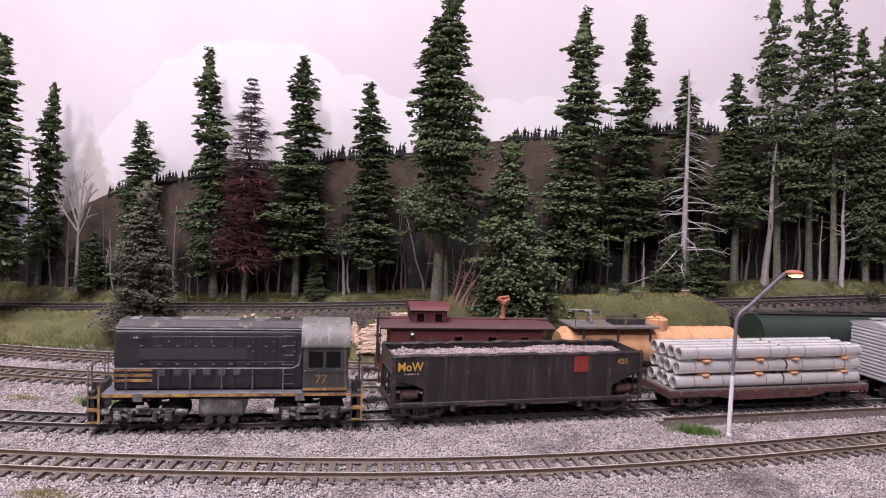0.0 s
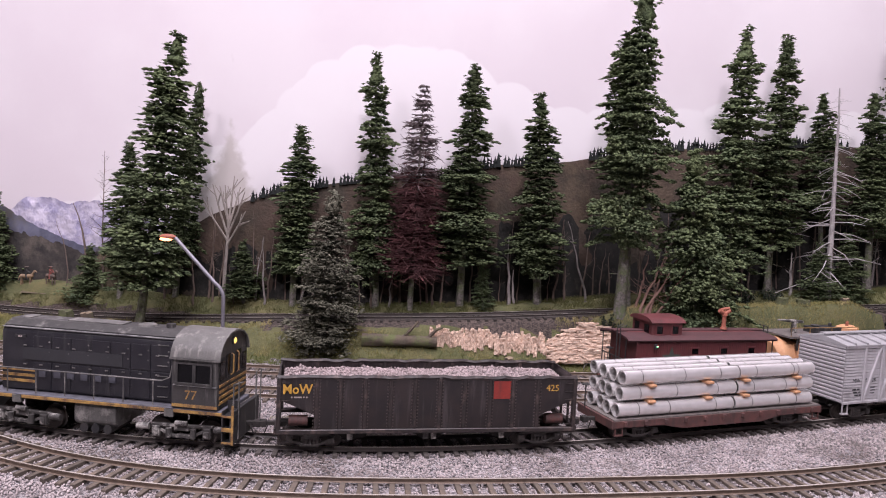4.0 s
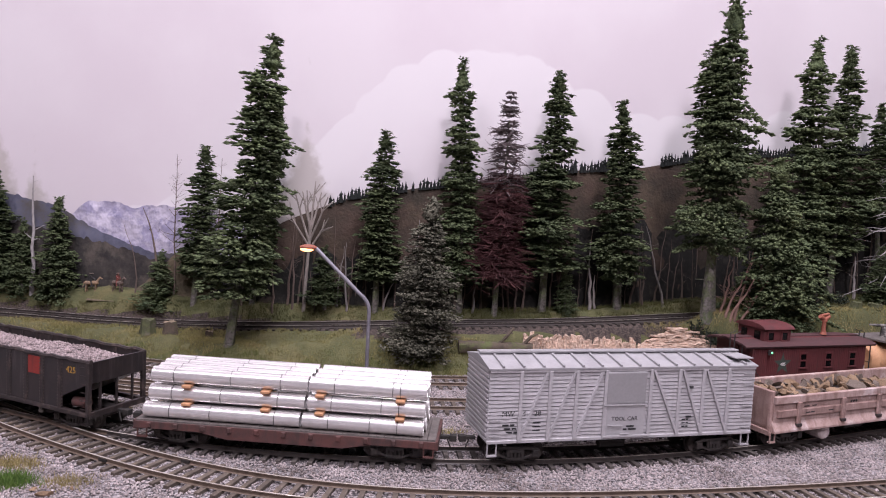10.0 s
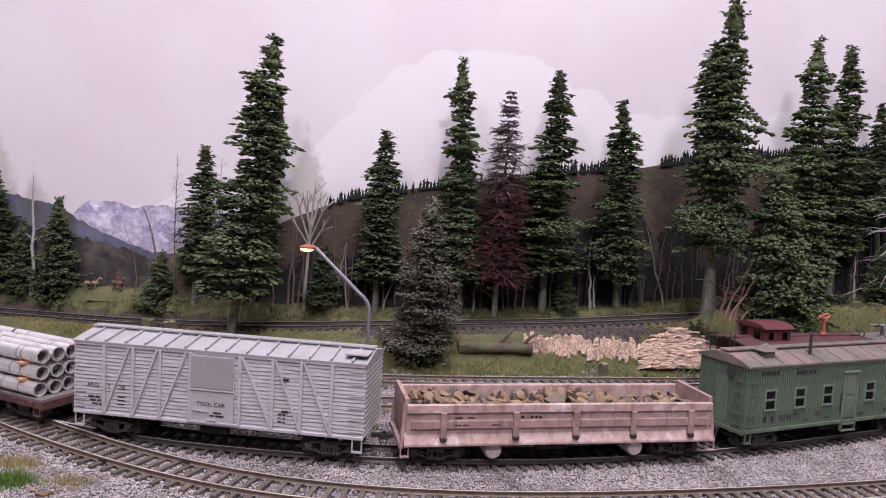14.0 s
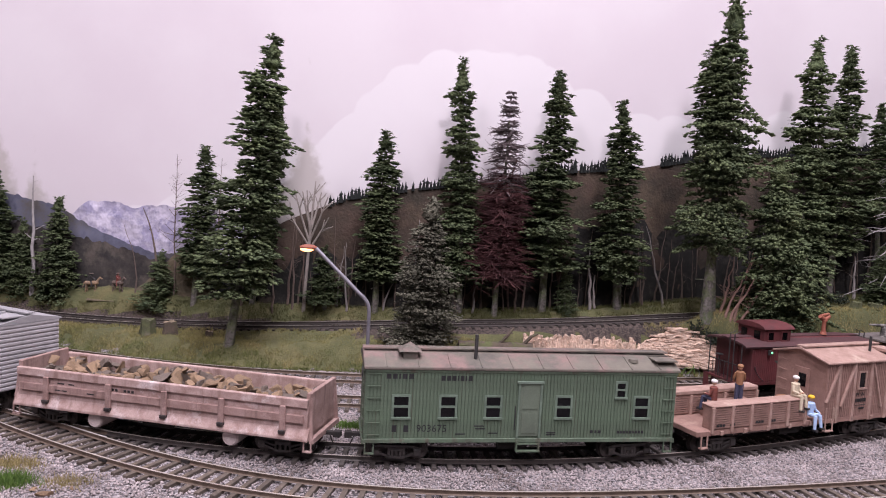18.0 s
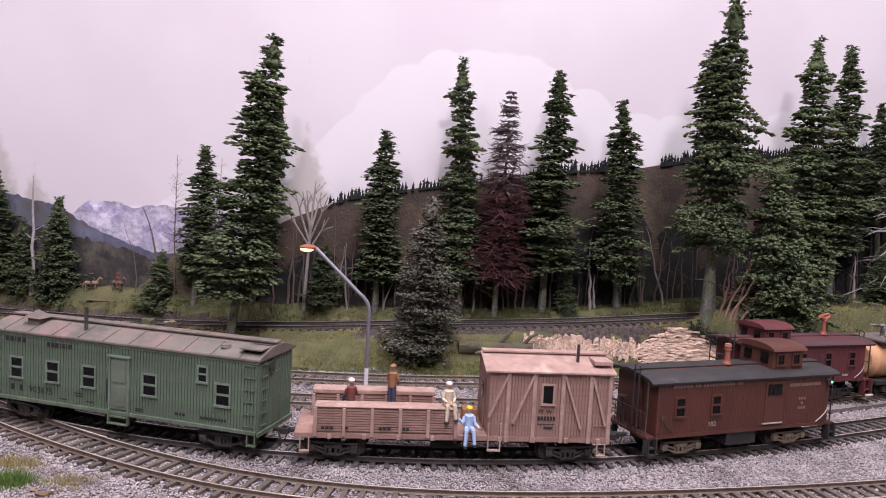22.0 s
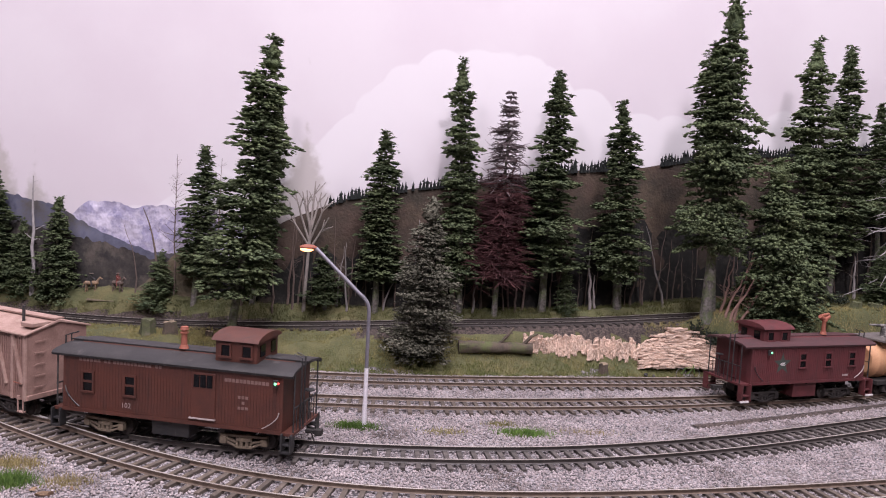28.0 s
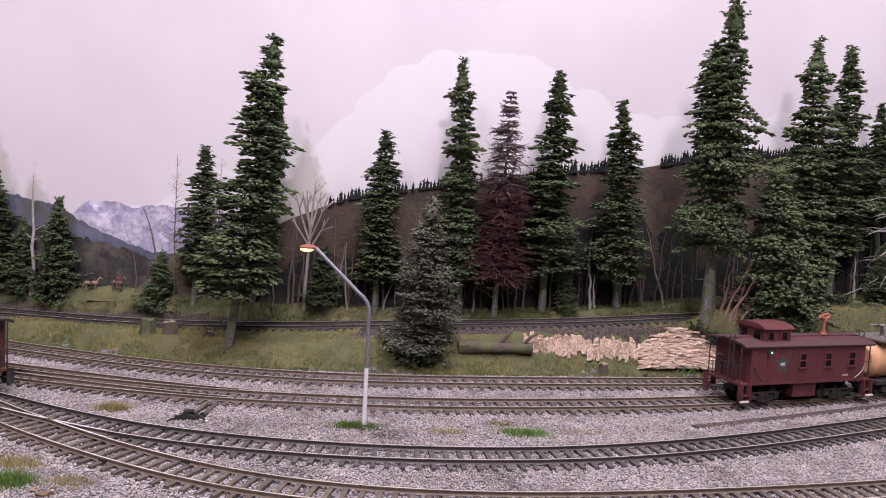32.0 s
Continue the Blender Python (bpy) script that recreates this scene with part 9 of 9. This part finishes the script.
def loose_stones():
    rng = np.random.default_rng(31)
    n = 140000
    X = rng.uniform(-0.32, 0.56, n)
    Y = rng.uniform(0.25, 0.53, n)
    ye = np.interp(X, EDGE_X, EDGE_Y)
    keep = Y < ye - 0.002
    for line in (TRACK_A, TRACK_B, TRACK_C, TRACK_F):
        d = abs(Y - line.y_at(X)) / np.sqrt(1 + np.gradient(line.q[:, 1], line.q[:, 0])[np.searchsorted(line.q[:, 0], X).clip(0, 2399)] ** 2)
        keep &= (d > 0.0135) | (rng.random(n) < 0.45)
    X, Y = X[keep], Y[keep]
    n = len(X)
    r = rng.uniform(0.00042, 0.00082, n)
    base = np.array([(1, 0, 0), (-1, 0, 0), (0, 1, 0), (0, -1, 0), (0, 0, 1), (0, 0, -0.6)], float)
    V = base[None] * r[:, None, None] * rng.uniform(0.6, 1.35, (n, 6, 3))
    a = rng.random(n) * 6.283
    c, s = np.cos(a)[:, None], np.sin(a)[:, None]
    V = np.stack([V[..., 0] * c - V[..., 1] * s, V[..., 0] * s + V[..., 1] * c, V[..., 2]], -1)
    V += np.stack([X, Y, bank(X, Y) + r * 0.35], 1)[:, None]
    F = np.array([(0, 2, 4), (2, 1, 4), (1, 3, 4), (3, 0, 4), (2, 0, 5), (1, 2, 5), (3, 1, 5), (0, 3, 5)])
    F = (F[None] + (np.arange(n) * 6)[:, None, None]).reshape(-1, 3)
    tagged(new("ballast_stones", array_mesh("ballast_stones", V.reshape(-1, 3), F, [GRAIN])), "loose grey ballast stones over the yard", "gravel", kind="stuff")


loose_stones()


# ---- yard details ----
def switch_stand():
    t = thing("switch_stand", pose(-0.1360, 0.3800, -0.0040), "low black switch machine on two long ties", "switch stand")
    part("housing", Shape().plate([(-0.0058, 0.0), (0.0050, 0.0), (0.0046, 0.0022), (0.0008, 0.0040), (-0.0040, 0.0042), (-0.0056, 0.0024)], -0.0026, 0.0026), UNDER, t, bevel=0.0004)
    part("motor", Shape().rod((-0.0030, -0.0012, 0.0046), (0.0022, -0.0012, 0.0052), 0.0014, 0.0012, 12), UNDER, t, smooth=True)
    part("bracket", Shape().box(-0.0078, -0.0050, -0.0034, -0.0020, 0.0, 0.0030).box(-0.0078, -0.0070, -0.0034, 0.0030, 0.0, 0.0016), UNDER, t, bevel=0.0002)
    part("bracket", Shape().box(0.0048, 0.0072, 0.0012, 0.0034, 0.0, 0.0036), UNDER, t, bevel=0.0002)
    part("lever", Shape().path([(-0.0010, 0, 0.0040), (0.0040, -0.0020, 0.0044), (0.0080, -0.0042, 0.0030), (0.0105, -0.0050, 0.0014)], 0.0006, 7), UNDER, t)
    part("lever_end", Shape().ball((0.0107, -0.0051, 0.0013), 0.0008, 10, 8), HATWHITE, t, "white lever end", smooth=True)
    part("crank", Shape().path([(-0.0060, -0.0026, 0.0016), (-0.0092, -0.0050, 0.0012), (-0.0100, -0.0078, 0.0010)], 0.0005, 7), UNDER, t)
    part("throw_rod", Shape().bar((0.0, 0.003, 0.0016), (0.0040, 0.0340, 0.0012), 0.0008), UNDER, t)
    for x in (-0.0012, 0.0050):
        part("tie", Shape().box(x - 0.0014, x + 0.0014, 0.0020, 0.0300, -0.0012, 0.0012), TIE, t, bevel=0.0002)


switch_stand()


def dirt_spur():
    """A low strip of dark cinders with one half-buried old rail."""
    pts = Line([(0.175, 0.3960), (0.25, 0.4240), (0.33, 0.4560), (0.40, 0.4480), (0.52, 0.4850)])
    S = sweep(TRACK_A, TRACK_A.near_x(0.17), TRACK_A.near_x(0.52), 0.034, [(-0.0040, -0.0040), (-0.0022, -0.0028), (0.0015, -0.0026), (0.0036, -0.0040)], 0.01)
    S.mi = [0] * len(S.mi)
    tagged(part("dirt_strip", S, CINDER, smooth=True), "low strip of dark cinders between yard tracks", "ground", kind="structure")
    S = sweep(TRACK_A, TRACK_A.near_x(0.36), TRACK_A.near_x(0.72), -0.0290, [(-0.0060, -0.0042), (-0.0040, -0.0030), (0.0050, -0.0028), (0.0075, -0.0042)], 0.01)
    S.mi = [0] * len(S.mi)
    tagged(part("dirt_strip", S, CINDER, smooth=True), "low strip of dark cinders beside the street lamp", "ground", kind="structure")
    t = thing("old_rail", Matrix.Identity(4), "half-buried rusty rail lying in the cinders", "rail", kind="structure")
    part("rail", sweep(TRACK_A, TRACK_A.near_x(0.365), TRACK_A.near_x(0.72), -0.0235, [(a, b - 0.0012) for a, b in RAIL]), [RAILRUST, RAILRUST], t)


dirt_spur()


def toy_rider(x, y, z, turn, horse, rider, label):
    S = Shape()
    S.rod((-0.0055, 0, 0.0105), (0.0055, 0, 0.0108), 0.0026, 0.0028, 10)
    S.ball((-0.0055, 0, 0.0106), 0.0027, 10, 6).ball((0.0055, 0, 0.0108), 0.0028, 10, 6)
    S.rod((0.0060, 0, 0.0120), (0.0095, 0, 0.0175), 0.0016, 0.0011, 8).rod((0.0090, 0, 0.0178), (0.0125, 0, 0.0158), 0.0012, 0.0007, 8)
    for lx in (-0.0055, 0.0052):
        for ly in (-0.0014, 0.0014):
            S.rod((lx, ly, 0.0095), (lx + ly * 0.4, ly, 0.0), 0.0010, 0.0006, 6)
    S.rod((-0.0078, 0, 0.0112), (-0.0100, 0, 0.0050), 0.0008, 0.0003, 6)
    S.rod((0.0, 0, 0.0125), (0.0, 0, 0.0195), 0.0018, 0.0022, 8, 1).ball((0.0, 0, 0.0215), 0.0014, 8, 6, 1).rod((0.0, 0, 0.0222), (0.0, 0, 0.0226), 0.0026, 0.0024, 10, 2)
    for q in (-1, 1):
        S.rod((0.0, q * 0.0020, 0.0128), (0.0015, q * 0.0030, 0.0070), 0.0010, 0.0008, 6, 1).rod((0.0, q * 0.0022, 0.0185), (0.0040, q * 0.0010, 0.0150), 0.0007, 0.0006, 6, 1)
    ob = new("figurine", S.mesh("figurine", [horse, rider, BROWNWOOD], smooth=True))
    ob.matrix_basis = pose(x, y, z, 0, 0, turn) @ Matrix.Diagonal((0.72, 0.72, 0.72, 1))
    tagged(ob, label, "figurine", "toy riders on the meadow")


toy_rider(-0.3060, 0.6040, ground_z(-0.306, 0.604) - 0.0005, 10, ROCK, BLACKISH, "toy rider on a tan horse on the meadow")
toy_rider(-0.2820, 0.6020, ground_z(-0.282, 0.602) - 0.0005, -20, BROWNWOOD, REDSHIRT, "toy rider in red on a dark horse")


def toy_bicycle(x, y, z, turn, label):
    t = thing("bicycle", pose(x, y, z, 0, 0, turn), label, "bicycle")
    for q in (-0.0058, 0.0058):
        pts = [(q + 0.0042 * math.cos(a), 0, 0.0042 + 0.0042 * math.sin(a)) for a in np.linspace(0, 6.2832, 19)]
        part("wheel", Shape().path(pts, 0.00028, 5), TRUCKGREY, t)
    part("bike_frame", Shape().path([(-0.0058, 0, 0.0042), (-0.0015, 0, 0.0090), (0.0045, 0, 0.0092), (0.0, 0, 0.0040), (-0.0058, 0, 0.0042)], 0.00035, 5).path([(0.0058, 0, 0.0042), (0.0045, 0, 0.0108), (0.0030, 0, 0.0112)], 0.00035, 5), BRIGHTBLADE if turn else TRUCKGREY, t)


toy_bicycle(0.1960, 0.5350, ground_z(0.196, 0.535) - 0.0003, 12, "small grey and green toy bicycle in the grass")
r = random.Random(12)
for i, (x, y, s, k) in enumerate(((0.163, 0.533, 0.0040, 1), (0.169, 0.532, 0.0030, 1), (0.180, 0.531, 0.0020, 0), (0.184, 0.531, 0.0022, 0), (-0.158, 0.276, 0.0035, 2), (-0.165, 0.281, 0.0022, 2), (-0.150, 0.283, 0.0018, 2), (0.262, 0.552, 0.0045, 0), (0.320, 0.564, 0.0052, 2), (0.330, 0.565, 0.0046, 2), (0.340, 0.567, 0.0052, 0), (0.352, 0.570, 0.0052, 2), (0.362, 0.573, 0.0059, 2), (0.372, 0.575, 0.0052, 0), (0.382, 0.577, 0.0059, 2), (0.392, 0.580, 0.0059, 2), (0.402, 0.582, 0.0052, 0))):
    o = new("rock", ROCKS[(i * 5 + 1) % 12].copy())
    o.data.materials.clear()
    o.data.materials.append((BARKSLAB, BLACKISH, ROCK)[k])
    o.matrix_basis = pose(x, y, ground_z(x, y) + s * 0.35, r.uniform(-30, 30), r.uniform(-30, 30), r.uniform(0, 360)) @ Matrix.Diagonal((s, s, s, 1))
    tagged(o, ("pale broken rock lying on the bank", "dark burnt lump beside the bark pile", "tan broken rock lying on the bank")[k], "rock", "loose rocks")

# ---- pieces of the tracks ----
build_track("track", TRACK_F, -0.34, 0.72, "brown railway track curving past the yard front")
build_track("track", TRACK_A, -0.52, 0.78, "dark grey railway track under the work train", 0.0073, GREY_TIES, RAILDARK)
build_track("track", TRACK_B, -0.50, 0.70, "brown yard track with rusty rails")
build_track("track", TRACK_C, -0.50, 0.265, "brown rear yard track along the grass")
build_track("track", TRACK_D, -0.55, 0.75, "dark main line track on a cinder embankment", 0.0068, DARK_TIES, RAILDARK)


TRACK_E = Line([(-0.9, 0.552), (-0.5, 0.514), (-0.34, 0.466), (-0.256, 0.4465), (-0.20, 0.4345), (-0.15, 0.4245), (-0.105, 0.4195), (-0.04, 0.4205)])
STEEL = mat("bright_worn_steel", (0.88, 0.86, 0.83), 0.28, metal=0.35, second=(0.55, 0.50, 0.45), scale=120, amount=0.6, fine=2500, bump=0.05)
def turnouts():
    t = thing("turnout", Matrix.Identity(4), "yard turnout whose rails branch off the second track", "turnout", "model railway tracks", "structure")
    for off in (-0.0087, 0.0087):
        part("rail", sweep(TRACK_E, TRACK_E.near_x(-0.48), TRACK_E.near_x(-0.125), off, RAIL), [RAILRUST, RAILTOP], t)
    for i, x in enumerate(np.arange(-0.47, -0.19, 0.0075)):
        s = TRACK_E.near_x(x)
        p, w = TRACK_E.at(s), TRACK_E.way(s)
        part("tie", GREY_TIES[i % 5], None, t, at=pose(p[0], p[1], p[2] - 0.0004, 0, 0, math.degrees(math.atan2(w[1], w[0]))))
    t = thing("turnout_frog", Matrix.Identity(4), "polished steel frog and wing rails where two tracks meet", "turnout", "model railway tracks", "structure")
    shine = [(a * 1.15, b + 0.00025) for a, b in RAIL]
    part("frog_rail", sweep(TRACK_A, TRACK_A.near_x(-0.232), TRACK_A.near_x(-0.163), -0.0087, shine, 0.003), [RAILRUST, STEEL], t, "bright worn steel rail")
    part("wing_rail", sweep(TRACK_F, TRACK_F.near_x(-0.215), TRACK_F.near_x(-0.165), 0.0087, shine, 0.003), [RAILRUST, STEEL], t, "bright worn steel rail")
    for line, off, x in ((TRACK_A, -0.0087, -0.153), (TRACK_A, 0.0087, -0.142), (TRACK_F, 0.0087, -0.117), (TRACK_F, -0.0087, -0.147)):
        s = line.near_x(x)
        p, w = line.at(s), line.way(s)
        part("rail_joiner", Shape().box(-0.0024, 0.0024, -0.0009, 0.0009, -0.0018, -0.0004), UNDER, t, at=pose(p[0] - w[1] * off, p[1] + w[0] * off, p[2], 0, 0, math.degrees(math.atan2(w[1], w[0]))))


turnouts()

# ---- the moving train ----
TRAVEL = [(0, 0.690), (1, 0.634), (2, 0.578), (3, 0.523), (3.5, 0.496), (5.5, 0.390), (6, 0.363), (7, 0.306), (8, 0.252), (9, 0.200), (10, 0.149), (11, 0.098), (12, 0.049), (13, 0), (14, -0.049),
          (17, -0.197), (18, -0.246), (19, -0.296), (20, -0.346), (21, -0.395), (22, -0.444), (23, -0.492), (24, -0.5415), (25, -0.588), (28, -0.735), (29, -0.782), (30, -0.836), (31, -0.889), (32, -0.941)]


def heading(a, b):
    return math.degrees(math.atan2(b[1] - a[1], b[0] - a[0]))


def travel(t):
    return float(np.interp(t, [q[0] for q in TRAVEL], [q[1] for q in TRAVEL]))


def car_pose(centre, spread, u):
    a, b = TRACK_A.at(centre + u - spread / 2), TRACK_A.at(centre + u + spread / 2)
    m = (a + b) / 2
    return pose(m[0], m[1], 0, 0, 0, heading(a, b))


def motions():
    turns = [i / 10 for i in range(321)]
    for car, centre, spread in TRAIN:
        walk(car, [(t, car_pose(centre, spread, u)) for t, u in TRAVEL])
        for truck in [o for o in car.children if o.name.startswith("truck")]:
            x = truck.matrix_basis.translation.x
            rows = []
            for t, u in TRAVEL:
                a, b = TRACK_A.at(centre + u - spread / 2), TRACK_A.at(centre + u + spread / 2)
                w = TRACK_A.way(centre + u + x)
                rows.append((t, pose(x, 0, 0, 0, 0, math.degrees(math.atan2(w[1], w[0])) - heading(a, b))))
            walk(truck, rows)
            for wheelset in [o for o in truck.children if o.name.startswith("wheelset")]:
                p = wheelset.matrix_basis.translation.copy()
                walk(wheelset, [(t, pose(p.x, 0, p.z, 0, math.degrees(travel(t) / p.z), 0)) for t in turns])
    for figure, place, centre, spread in RIDERS:
        walk(figure, [(t, car_pose(centre, spread, u) @ place) for t, u in TRAVEL])


motions()
